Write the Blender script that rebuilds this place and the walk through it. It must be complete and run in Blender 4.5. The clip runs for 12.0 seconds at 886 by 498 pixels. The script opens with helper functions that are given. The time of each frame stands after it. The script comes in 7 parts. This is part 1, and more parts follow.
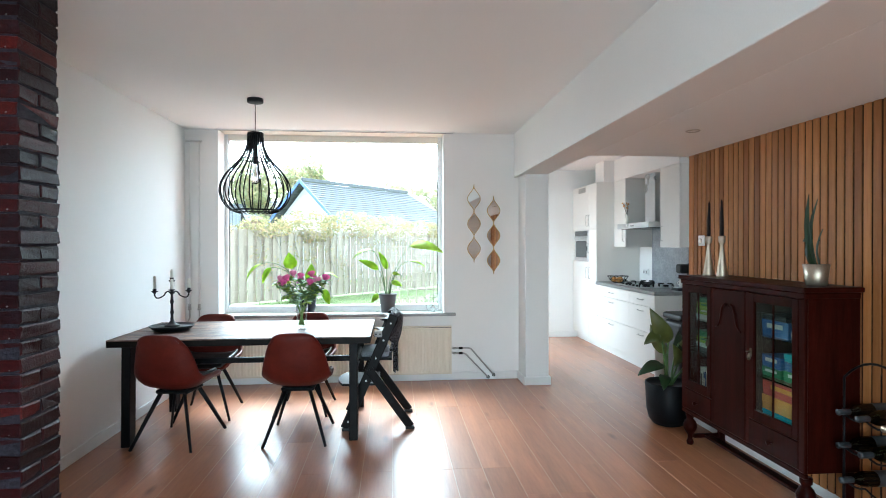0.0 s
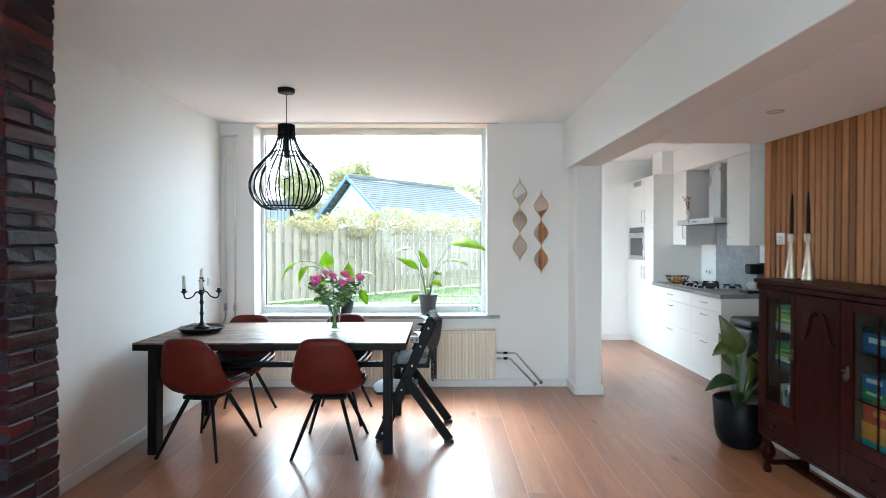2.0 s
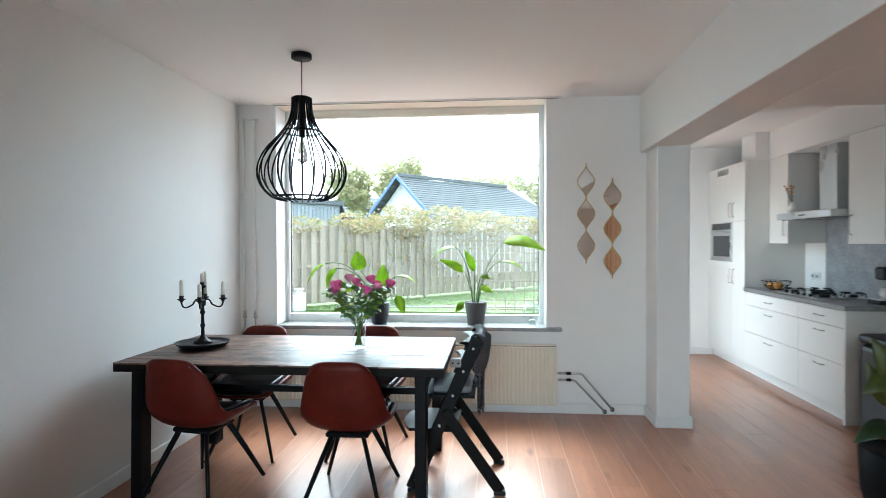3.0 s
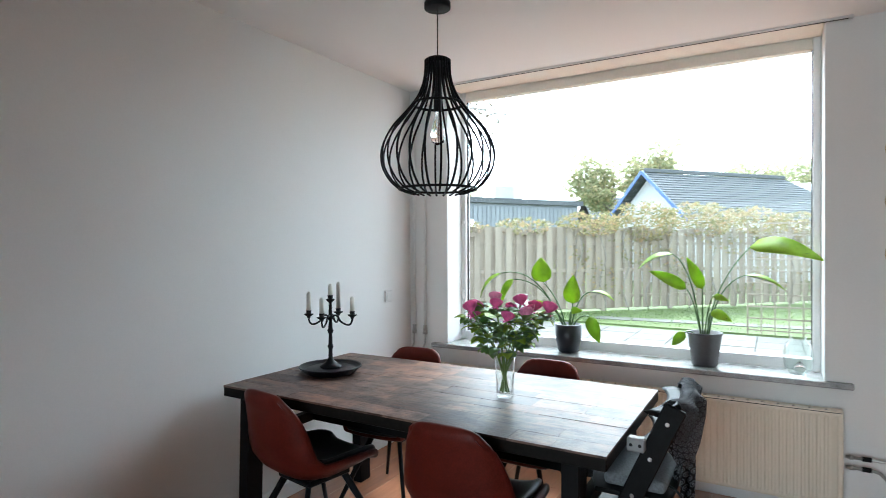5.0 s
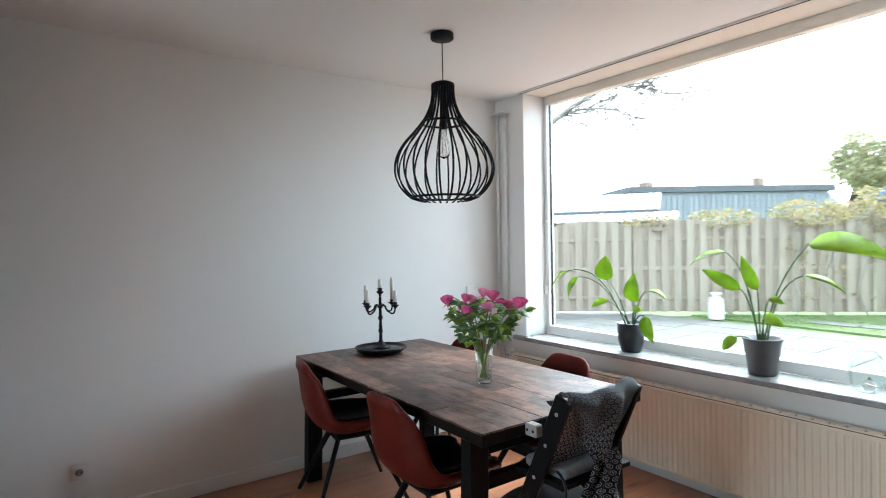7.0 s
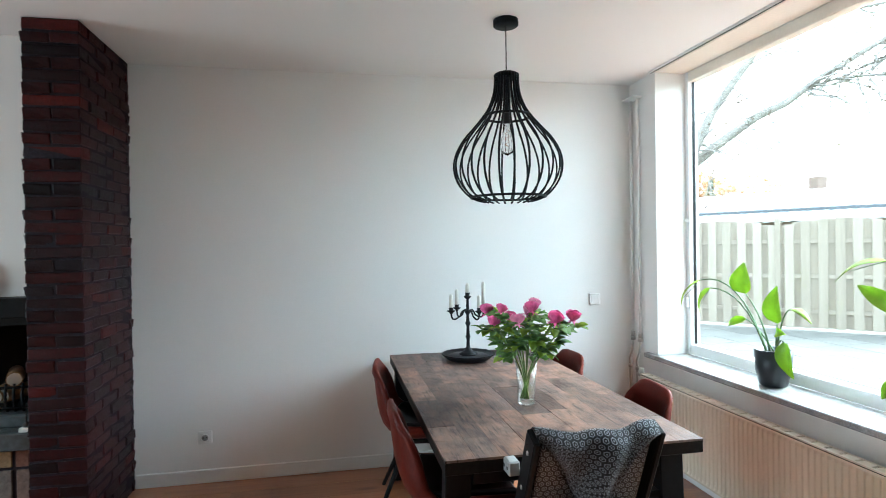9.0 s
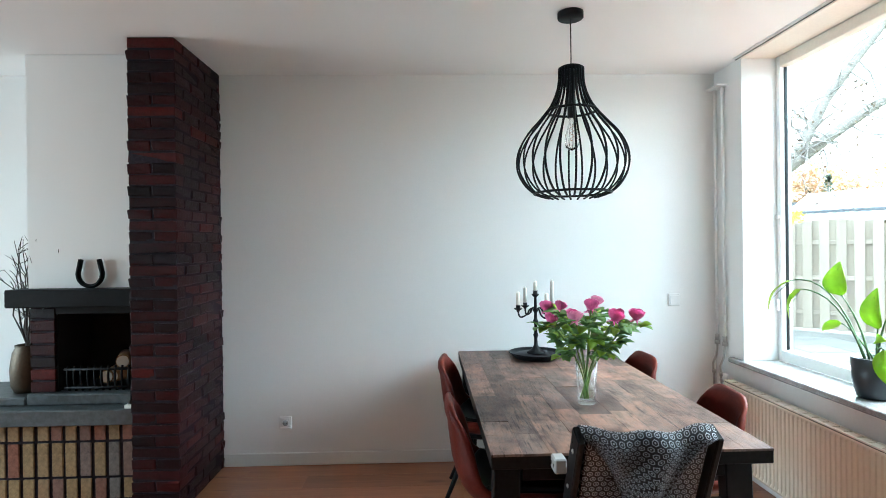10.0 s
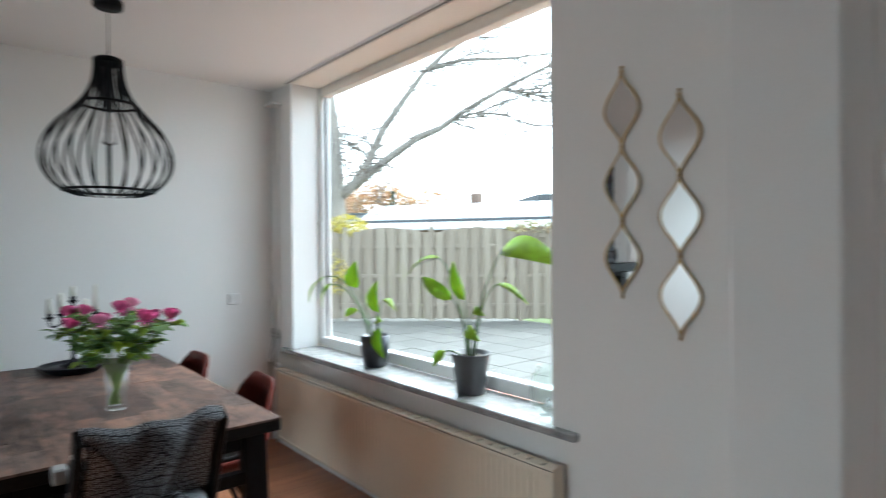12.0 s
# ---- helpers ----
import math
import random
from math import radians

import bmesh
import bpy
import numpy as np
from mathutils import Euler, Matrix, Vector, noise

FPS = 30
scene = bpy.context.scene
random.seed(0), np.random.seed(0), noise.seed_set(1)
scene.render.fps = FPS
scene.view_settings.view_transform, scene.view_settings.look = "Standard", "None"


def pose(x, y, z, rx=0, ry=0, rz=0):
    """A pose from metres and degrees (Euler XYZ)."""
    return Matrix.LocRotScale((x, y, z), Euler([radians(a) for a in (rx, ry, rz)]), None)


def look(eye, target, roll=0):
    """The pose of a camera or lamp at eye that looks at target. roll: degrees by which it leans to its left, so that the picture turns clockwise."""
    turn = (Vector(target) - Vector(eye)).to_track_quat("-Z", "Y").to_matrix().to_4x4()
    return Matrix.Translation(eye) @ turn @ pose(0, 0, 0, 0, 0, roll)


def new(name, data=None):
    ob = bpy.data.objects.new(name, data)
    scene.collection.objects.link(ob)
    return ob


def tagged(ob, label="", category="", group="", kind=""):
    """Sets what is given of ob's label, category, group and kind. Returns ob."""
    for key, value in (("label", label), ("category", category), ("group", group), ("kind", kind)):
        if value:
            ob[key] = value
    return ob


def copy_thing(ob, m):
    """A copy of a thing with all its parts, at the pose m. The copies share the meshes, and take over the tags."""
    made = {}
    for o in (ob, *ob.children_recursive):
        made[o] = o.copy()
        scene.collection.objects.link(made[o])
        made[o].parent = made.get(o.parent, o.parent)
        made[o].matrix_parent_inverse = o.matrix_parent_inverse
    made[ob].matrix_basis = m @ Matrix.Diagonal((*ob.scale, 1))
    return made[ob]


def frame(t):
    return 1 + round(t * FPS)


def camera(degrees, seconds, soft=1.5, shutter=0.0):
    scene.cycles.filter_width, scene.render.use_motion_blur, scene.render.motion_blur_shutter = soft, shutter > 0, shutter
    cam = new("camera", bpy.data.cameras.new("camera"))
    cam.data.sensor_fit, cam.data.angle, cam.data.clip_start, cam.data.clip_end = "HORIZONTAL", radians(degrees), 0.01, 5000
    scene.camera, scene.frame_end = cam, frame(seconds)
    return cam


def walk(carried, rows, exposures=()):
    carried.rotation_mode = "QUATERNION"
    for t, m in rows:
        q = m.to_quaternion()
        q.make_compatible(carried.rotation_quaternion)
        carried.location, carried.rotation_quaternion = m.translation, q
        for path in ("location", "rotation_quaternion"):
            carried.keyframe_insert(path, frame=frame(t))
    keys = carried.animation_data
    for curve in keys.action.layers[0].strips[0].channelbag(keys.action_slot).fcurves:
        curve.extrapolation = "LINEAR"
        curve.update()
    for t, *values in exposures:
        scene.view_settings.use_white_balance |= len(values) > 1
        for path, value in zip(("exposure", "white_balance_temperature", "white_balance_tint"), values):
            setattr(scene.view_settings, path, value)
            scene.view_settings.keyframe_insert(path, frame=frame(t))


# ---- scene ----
cam = camera(76.8, 12.0, soft=0.9, shutter=0.4)
PATH = [
    (0, (0.116, -0.229, 1.434), (0.292, 1.763, 1.42), -0.1),
    (0.5, (0.138, -0.245, 1.437), (0.239, 1.752, 1.422), -0.2),
    (1, (0.152, -0.233, 1.432), (0.198, 1.767, 1.413), -0.1),
    (1.5, (0.177, -0.182, 1.438), (0.22, 1.818, 1.42), -0.2),
    (2, (0.188, 0.12, 1.452), (0.194, 2.119, 1.424), -0.1),
    (2.5, (0.145, 0.53, 1.432), (0.102, 2.529, 1.409), -0.1),
    (3, (0.212, 0.972, 1.43), (0.03, 2.964, 1.405), -0.2),
    (5, (0.402, 2.094, 1.445), (-0.612, 3.818, 1.431), -0.2),
    (5.5, (0.599, 2.211, 1.447), (-0.585, 3.823, 1.432), -0.5),
    (6, (0.914, 2.229, 1.458), (-0.376, 3.758, 1.447), -0.5),
    (6.5, (1.336, 2.319, 1.474), (-0.087, 3.724, 1.466), -0.7),
    (7, (1.525, 2.609, 1.469), (-0.102, 3.772, 1.444), -1.0),
    (7.5, (1.635, 2.926, 1.488), (-0.142, 3.844, 1.465), -1.0),
    (9.5, (1.767, 3.651, 1.464), (-0.223, 3.854, 1.455), -0.8),
    (10, (1.788, 3.691, 1.453), (-0.211, 3.753, 1.447), -0.7),
    (10.5, (1.781, 3.685, 1.449), (-0.218, 3.747, 1.444), -0.6),
    (11, (1.864, 3.7, 1.448), (-0.085, 4.148, 1.44), -0.5),
    (11.5, (1.983, 3.824, 1.448), (0.181, 4.691, 1.443), -0.3),
    (12, (2.062, 3.888, 1.437), (0.549, 5.196, 1.431), -0.45),
]
walk(cam, [(t, look(eye, target, roll)) for t, eye, target, roll in PATH],
     exposures=[(0, 3.83, 5350, -6), (1.5, 3.83, 5340, -6), (3, 3.42, 5420, -6), (5, 3.2, 5520, -3), (7.5, 3.47, 5520, -4), (9.5, 3.9, 5280, -10), (10.5, 3.96, 5280, -10), (11.3, 3.58, 5370, -8), (12, 2.92, 5530, -4)])

# ---- world and light: an overcast day ----
world = bpy.data.worlds.new("overcast")
scene.world = world
world.use_nodes = True
wn = world.node_tree.nodes
sky = wn.new("ShaderNodeTexSky")
sky.sky_type = 'NISHITA'
sky.sun_disc = False
sky.sun_elevation, sky.sun_rotation = radians(50), radians(-8)
sky.air_density, sky.dust_density, sky.ozone_density = 1.0, 1.5, 1.0
wn["Background"].inputs["Strength"].default_value = 0.15
haze = wn.new("ShaderNodeHueSaturation")
haze.inputs["Saturation"].default_value = 0.2
world.node_tree.links.new(sky.outputs["Color"], haze.inputs["Color"])
world.node_tree.links.new(haze.outputs["Color"], wn["Background"].inputs["Color"])

sun = new("sun", bpy.data.lights.new("sun", 'SUN'))
sun.data.energy, sun.data.angle, sun.data.color = 0.5, radians(25), (1.0, 0.96, 0.9)
sun.matrix_world = look((-1.4, 14, 12), (0, 4, 0))

# daylight of the glazed kitchen door, out of view behind the pillar
door_light = new("kitchen_door_daylight", bpy.data.lights.new("kitchen_door_daylight", 'AREA'))
door_light.data.shape, door_light.data.size, door_light.data.size_y = 'RECTANGLE', 0.86, 2.0
door_light.data.energy, door_light.data.color = 0.45, (0.95, 0.98, 1.0)
door_light.matrix_world = pose(1.62, 7.3, 1.08, 90, 0, -90)

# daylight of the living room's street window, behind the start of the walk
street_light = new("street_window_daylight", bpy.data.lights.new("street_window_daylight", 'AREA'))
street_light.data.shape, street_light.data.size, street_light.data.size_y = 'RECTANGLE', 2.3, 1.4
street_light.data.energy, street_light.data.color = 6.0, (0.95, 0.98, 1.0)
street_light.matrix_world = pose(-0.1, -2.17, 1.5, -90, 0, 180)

# ---- materials ----
def nodes_of(name):
    m = bpy.data.materials.new(name)
    m.use_nodes = True
    nt = m.node_tree
    return m, nt, nt.nodes["Principled BSDF"]

def N(nt, kind, **ins):
    n = nt.nodes.new(kind)
    for k, v in ins.items():
        n.inputs[k.replace("_", " ")].default_value = v
    return n

def L(nt, a, b):
    nt.links.new(a, b)

def coords(nt, scale=(1, 1, 1), rot=(0, 0, 0)):
    tc = nt.nodes.new("ShaderNodeTexCoord")
    mp = nt.nodes.new("ShaderNodeMapping")
    mp.inputs["Scale"].default_value = scale
    mp.inputs["Rotation"].default_value = rot
    L(nt, tc.outputs["Object"], mp.inputs["Vector"])
    return mp.outputs["Vector"]

def ramp(nt, fac, stops):
    r = nt.nodes.new("ShaderNodeValToRGB")
    e = r.color_ramp.elements
    while len(e) < len(stops):
        e.new(0.5)
    for el, (p, c) in zip(e, stops):
        el.position, el.color = p, (*c, 1)
    L(nt, fac, r.inputs["Fac"])
    return r.outputs["Color"]

def mixc(nt, fac, a, b, kind='MIX'):
    m = nt.nodes.new("ShaderNodeMix")
    m.data_type, m.blend_type = 'RGBA', kind
    for sock, v in (("Factor", fac), ("A", a), ("B", b)):
        s = [i for i in m.inputs if i.name == sock and (i.type == ('VALUE' if sock == "Factor" else 'RGBA'))][0]
        if isinstance(v, (int, float)):
            s.default_value = v
        elif isinstance(v, tuple):
            s.default_value = (*v, 1)
        else:
            L(nt, v, s)
    return [o for o in m.outputs if o.type == 'RGBA'][0]

def bump(nt, bsdf, height, strength, distance=0.01):
    b = nt.nodes.new("ShaderNodeBump")
    b.inputs["Strength"].default_value, b.inputs["Distance"].default_value = strength, distance
    L(nt, height, b.inputs["Height"])
    L(nt, b.outputs["Normal"], bsdf.inputs["Normal"])

def noise_tex(nt, vec, scale, detail=4, rough=0.55):
    n = nt.nodes.new("ShaderNodeTexNoise")
    n.inputs["Scale"].default_value, n.inputs["Detail"].default_value, n.inputs["Roughness"].default_value = scale, detail, rough
    L(nt, vec, n.inputs["Vector"])
    return n.outputs["Fac"]

def shade(c, k):
    return tuple(min(1, x * k) for x in c)

def plain(name, col, rough=0.5, metal=0.0, var=0.12, fine=60, coarse=3, bmp=0.1, spec=0.5, dist=0.002, rnd=0.0):
    """A surface of one colour with fine and coarse variation, a varied gloss and a fine relief."""
    m, nt, b = nodes_of(name)
    v = coords(nt)
    f, c = noise_tex(nt, v, fine, 5), noise_tex(nt, v, coarse, 3)
    a = ramp(nt, c, [(0.3, shade(col, 1 - var)), (0.7, shade(col, 1 + var * 0.6))])
    colr = mixc(nt, 0.35, a, ramp(nt, f, [(0.35, shade(col, 1 - var * 1.6)), (0.65, shade(col, 1 + var))]))
    if rnd:
        oi = nt.nodes.new("ShaderNodeObjectInfo")
        colr = mixc(nt, 1.0, colr, ramp(nt, oi.outputs["Random"], [(0, (1 - rnd,) * 3), (1, (1, 1, 1))]), 'MULTIPLY')
    L(nt, colr, b.inputs["Base Color"])
    rr = nt.nodes.new("ShaderNodeMapRange")
    rr.inputs["To Min"].default_value, rr.inputs["To Max"].default_value = max(0, rough - 0.08), min(1, rough + 0.08)
    L(nt, c, rr.inputs["Value"])
    L(nt, rr.outputs["Result"], b.inputs["Roughness"])
    b.inputs["Metallic"].default_value = metal
    b.inputs["Specular IOR Level"].default_value = spec
    if bmp:
        bump(nt, b, f, bmp, dist)
    return m

def wood(name, light, dark, axis='Y', rough=0.4, scale=1.0, rnd=0.35, bmp=0.15, island=False, knots=False, spec=0.5):
    """Wood with grain along one axis; each board has its own tone."""
    m, nt, b = nodes_of(name)
    s = {'X': (1.2, 14, 14), 'Y': (14, 1.2, 14), 'Z': (14, 14, 1.2)}[axis]
    if island:
        src = nt.nodes.new("ShaderNodeNewGeometry").outputs["Random Per Island"]
    else:
        src = nt.nodes.new("ShaderNodeObjectInfo").outputs["Random"]
    tc = nt.nodes.new("ShaderNodeTexCoord")
    sh = nt.nodes.new("ShaderNodeVectorMath")
    sh.operation = 'ADD'
    mul = nt.nodes.new("ShaderNodeMath")
    mul.operation, mul.inputs[1].default_value = 'MULTIPLY', 37.0
    L(nt, src, mul.inputs[0])
    L(nt, tc.outputs["Object"], sh.inputs[0])
    L(nt, mul.outputs[0], sh.inputs[1])
    mp = nt.nodes.new("ShaderNodeMapping")
    mp.inputs["Scale"].default_value = tuple(k * scale for k in s)
    L(nt, sh.outputs["Vector"], mp.inputs["Vector"])
    v = mp.outputs["Vector"]
    g, fine = noise_tex(nt, v, 1.3, 6, 0.62), noise_tex(nt, v, 7, 4, 0.7)
    mid = tuple((p + q) / 2 for p, q in zip(light, dark))
    col = ramp(nt, g, [(0.28, dark), (0.5, mid), (0.72, light)])
    col = mixc(nt, 0.3, col, ramp(nt, fine, [(0.3, shade(dark, 0.85)), (0.7, light)]))
    if knots:
        kn = N(nt, "ShaderNodeTexVoronoi", Scale=1.0)
        mk = nt.nodes.new("ShaderNodeMapping")
        mk.inputs["Scale"].default_value = {'X': (1.6, 5, 1), 'Y': (5, 1.6, 1), 'Z': (5, 5, 1.6)}[axis]
        L(nt, sh.outputs["Vector"], mk.inputs["Vector"])
        L(nt, mk.outputs["Vector"], kn.inputs["Vector"])
        col = mixc(nt, 1.0, col, ramp(nt, kn.outputs["Distance"], [(0.03, (0.45, 0.36, 0.3)), (0.16, (1, 1, 1))]), 'MULTIPLY')
    col = mixc(nt, 1.0, col, ramp(nt, src, [(0, (1 - rnd, 1 - rnd * 1.1, 1 - rnd * 1.15)), (0.5, (1 - rnd * 0.4,) * 3), (1, (1, 1, 1))]), 'MULTIPLY')
    L(nt, col, b.inputs["Base Color"])
    rr = nt.nodes.new("ShaderNodeMapRange")
    rr.inputs["To Min"].default_value, rr.inputs["To Max"].default_value = rough - 0.07, rough + 0.1
    L(nt, g, rr.inputs["Value"])
    L(nt, rr.outputs["Result"], b.inputs["Roughness"])
    b.inputs["Specular IOR Level"].default_value = spec
    bump(nt, b, fine, bmp, 0.002)
    return m

def glass_mat(name, col=(1, 1, 1), rough=0.0):
    m, nt, b = nodes_of(name)
    b.inputs["Base Color"].default_value = (*col, 1)
    b.inputs["Roughness"].default_value = rough
    b.inputs["Transmission Weight"].default_value = 1
    b.inputs["IOR"].default_value = 1.45
    return m

def pane_mat(name, tint=(1, 1, 1), most=0.5, power=4.5, least=0.008):
    """Thin window glass: clear, with a faint gloss."""
    m, nt, b = nodes_of(name)
    tr = nt.nodes.new("ShaderNodeBsdfTransparent")
    tr.inputs["Color"].default_value = (*tint, 1)
    gl = nt.nodes.new("ShaderNodeBsdfGlossy")
    gl.inputs["Roughness"].default_value = 0.02
    fr = nt.nodes.new("ShaderNodeLayerWeight")
    fr.inputs["Blend"].default_value = 0.5
    pw = nt.nodes.new("ShaderNodeMath")
    pw.operation, pw.inputs[1].default_value = 'POWER', power
    ma = nt.nodes.new("ShaderNodeMath")
    ma.operation, ma.inputs[1].default_value, ma.inputs[2].default_value = 'MULTIPLY_ADD', most, least
    L(nt, fr.outputs["Facing"], pw.inputs[0])
    L(nt, pw.outputs[0], ma.inputs[0])
    mx = nt.nodes.new("ShaderNodeMixShader")
    L(nt, ma.outputs[0], mx.inputs[0])
    L(nt, tr.outputs[0], mx.inputs[1])
    L(nt, gl.outputs[0], mx.inputs[2])
    L(nt, mx.outputs[0], nt.nodes["Material Output"].inputs["Surface"])
    return m

def leaf_mat(name, col, rough=0.4, trans=0.35):
    m, nt, b = nodes_of(name)
    v = coords(nt)
    c = noise_tex(nt, v, 9, 3)
    colr = ramp(nt, c, [(0.3, shade(col, 0.7)), (0.7, shade(col, 1.25))])
    oi = nt.nodes.new("ShaderNodeObjectInfo")
    colr = mixc(nt, 1.0, colr, ramp(nt, oi.outputs["Random"], [(0, (0.75, 0.8, 0.7)), (1, (1, 1, 1))]), 'MULTIPLY')
    L(nt, colr, b.inputs["Base Color"])
    b.inputs["Roughness"].default_value = rough
    tl = nt.nodes.new("ShaderNodeBsdfTranslucent")
    L(nt, colr, tl.inputs["Color"])
    mx = nt.nodes.new("ShaderNodeMixShader")
    mx.inputs[0].default_value = trans
    L(nt, b.outputs[0], mx.inputs[1])
    L(nt, tl.outputs[0], mx.inputs[2])
    L(nt, mx.outputs[0], nt.nodes["Material Output"].inputs["Surface"])
    return m

def foliage_mat(name, stops, trans=0.3):
    """Many small leaves in one mesh, each with a tone of its own."""
    m, nt, b = nodes_of(name)
    g = nt.nodes.new("ShaderNodeNewGeometry")
    colr = ramp(nt, g.outputs["Random Per Island"], stops)
    L(nt, colr, b.inputs["Base Color"])
    b.inputs["Roughness"].default_value = 0.55
    tl = nt.nodes.new("ShaderNodeBsdfTranslucent")
    L(nt, colr, tl.inputs["Color"])
    mx = nt.nodes.new("ShaderNodeMixShader")
    mx.inputs[0].default_value = trans
    L(nt, b.outputs[0], mx.inputs[1])
    L(nt, tl.outputs[0], mx.inputs[2])
    L(nt, mx.outputs[0], nt.nodes["Material Output"].inputs["Surface"])
    return m

def brick_mat(name, stops, smear=0.5):
    m, nt, b = nodes_of(name)
    oi = nt.nodes.new("ShaderNodeObjectInfo")
    v = coords(nt)
    base = ramp(nt, oi.outputs["Random"], stops)
    f = noise_tex(nt, v, 45, 6, 0.7)
    c = noise_tex(nt, v, 9, 5, 0.65)
    col = mixc(nt, 1.0, base, ramp(nt, f, [(0.3, (0.5, 0.5, 0.52)), (0.7, (1.15, 1.1, 1.1))]), 'MULTIPLY')
    col = mixc(nt, ramp(nt, c, [(0.52, (0, 0, 0)), (0.72, (smear * 0.6,) * 3)]), col, (0.02, 0.016, 0.023))
    spots = noise_tex(nt, v, 28, 2, 0.5)
    col = mixc(nt, ramp(nt, spots, [(0.72, (0, 0, 0)), (0.77, (0.5,) * 3)]), col, (0.25, 0.24, 0.24))
    L(nt, col, b.inputs["Base Color"])
    b.inputs["Roughness"].default_value = 0.42
    b.inputs["Specular IOR Level"].default_value = 0.12
    bump(nt, b, f, 0.7, 0.006)
    return m

def hex_cloth(name):
    """Black cloth printed with white nested hexagons."""
    m, nt, b = nodes_of(name)
    uv = nt.nodes.new("ShaderNodeUVMap")
    def vm(op, a, c=None, s=None):
        n = nt.nodes.new("ShaderNodeVectorMath")
        n.operation = op
        for i, x in enumerate((a, c)):
            if isinstance(x, tuple):
                n.inputs[i].default_value = x
            elif x is not None:
                L(nt, x, n.inputs[i])
        if s is not None:
            n.inputs["Scale"].default_value = s
        return n.outputs["Value"] if op in ('LENGTH', 'DOT_PRODUCT') else n.outputs["Vector"]
    def mt(op, a, c=0.0):
        n = nt.nodes.new("ShaderNodeMath")
        n.operation = op
        for i, x in enumerate((a, c)):
            if isinstance(x, (int, float)):
                n.inputs[i].default_value = x
            else:
                L(nt, x, n.inputs[i])
        return n.outputs[0]
    p = vm('SCALE', uv.outputs["UV"], s=42.0)
    r, h = (1.0, 1.732, 1.0), (0.5, 0.866, 0.0)
    flat = (1.0, 1.0, 0.0)
    a = vm('MULTIPLY', vm('SUBTRACT', vm('MODULO', vm('ADD', p, (200.0, 346.4, 0.5)), r), h), flat)
    c = vm('MULTIPLY', vm('SUBTRACT', vm('MODULO', vm('ADD', p, (200.5, 347.266, 0.5)), r), h), flat)
    pick = mt('LESS_THAN', vm('LENGTH', a), vm('LENGTH', c))
    mv = nt.nodes.new("ShaderNodeMix")
    mv.data_type = 'VECTOR'
    vs = [i for i in mv.inputs if i.type == 'VECTOR' and i.name in 'AB']
    L(nt, pick, mv.inputs[0])
    L(nt, c, vs[0])
    L(nt, a, vs[1])
    g = vm('ABSOLUTE', [o for o in mv.outputs if o.type == 'VECTOR'][0])
    sx = nt.nodes.new("ShaderNodeSeparateXYZ")
    L(nt, g, sx.inputs[0])
    d = mt('MAXIMUM', vm('DOT_PRODUCT', g, (0.5, 0.866, 0.0)), sx.outputs[0])
    line = mt('GREATER_THAN', mt('SINE', mt('MULTIPLY', d, 26.0)), 0.45)
    col = mixc(nt, line, (0.012, 0.013, 0.018), (0.5, 0.52, 0.56))
    L(nt, col, b.inputs["Base Color"])
    b.inputs["Roughness"].default_value = 0.85
    bump(nt, b, noise_tex(nt, coords(nt), 220, 3), 0.3, 0.002)
    return m

WHITE_WALL = plain("white_wall_paint", (0.82, 0.815, 0.8), 0.85, var=0.025, fine=140, coarse=1.2, bmp=0.16, spec=0.2)
CEILING = plain("ceiling_paint", (0.87, 0.868, 0.86), 0.9, var=0.02, fine=160, coarse=0.8, bmp=0.12, spec=0.2)
TRIM = plain("white_trim_lacquer", (0.78, 0.78, 0.77), 0.4, var=0.03, fine=80, coarse=4, bmp=0.05)
CREAM = plain("cream_board", (0.8, 0.755, 0.67), 0.6, var=0.05, bmp=0.08)
KITCHEN = plain("ivory_kitchen_front", (0.76, 0.745, 0.71), 0.45, var=0.02, bmp=0.03)
RADIATOR = plain("cream_radiator_enamel", (0.74, 0.68, 0.56), 0.4, var=0.03, bmp=0.04)
WORKTOP = plain("grey_stone_worktop", (0.2, 0.2, 0.2), 0.35, var=0.35, fine=120, coarse=12)
SPLASH = plain("grey_concrete_splash_panel", (0.3, 0.31, 0.33), 0.5, var=0.3, fine=40, coarse=9)
SILL = plain("grey_speckled_marble", (0.34, 0.34, 0.34), 0.22, var=0.4, fine=130, coarse=14, bmp=0.03)
STEEL = plain("brushed_steel", (0.6, 0.61, 0.62), 0.3, 1.0, var=0.06, fine=90)
DARK_STEEL = plain("dark_oven_glass", (0.03, 0.035, 0.04), 0.1, var=0.1)
NICKEL = plain("satin_nickel", (0.5, 0.49, 0.47), 0.35, 1.0, var=0.06)
BLACK_METAL = plain("black_powder_coat", (0.006, 0.006, 0.007), 0.5, 0.0, var=0.2, bmp=0.12, spec=0.12)
BLACK_IRON = plain("black_cast_iron", (0.007, 0.007, 0.009), 0.45, 0.0, var=0.3, fine=90, bmp=0.3, spec=0.2)
BLACK_WOOD = plain("black_stained_wood", (0.007, 0.0065, 0.007), 0.5, var=0.3, fine=40, bmp=0.2, spec=0.12)
BLACK_PLASTIC = plain("black_plastic", (0.007, 0.0075, 0.009), 0.4, var=0.15, bmp=0.03, spec=0.3)
CERAMIC_DARK = plain("dark_blue_grey_ceramic", (0.012, 0.016, 0.022), 0.35, var=0.15)
CERAMIC_GREY = plain("grey_ceramic", (0.07, 0.07, 0.075), 0.5, var=0.12)
SOIL = plain("potting_soil", (0.035, 0.025, 0.018), 0.95, var=0.5, fine=160, bmp=0.9, dist=0.01)
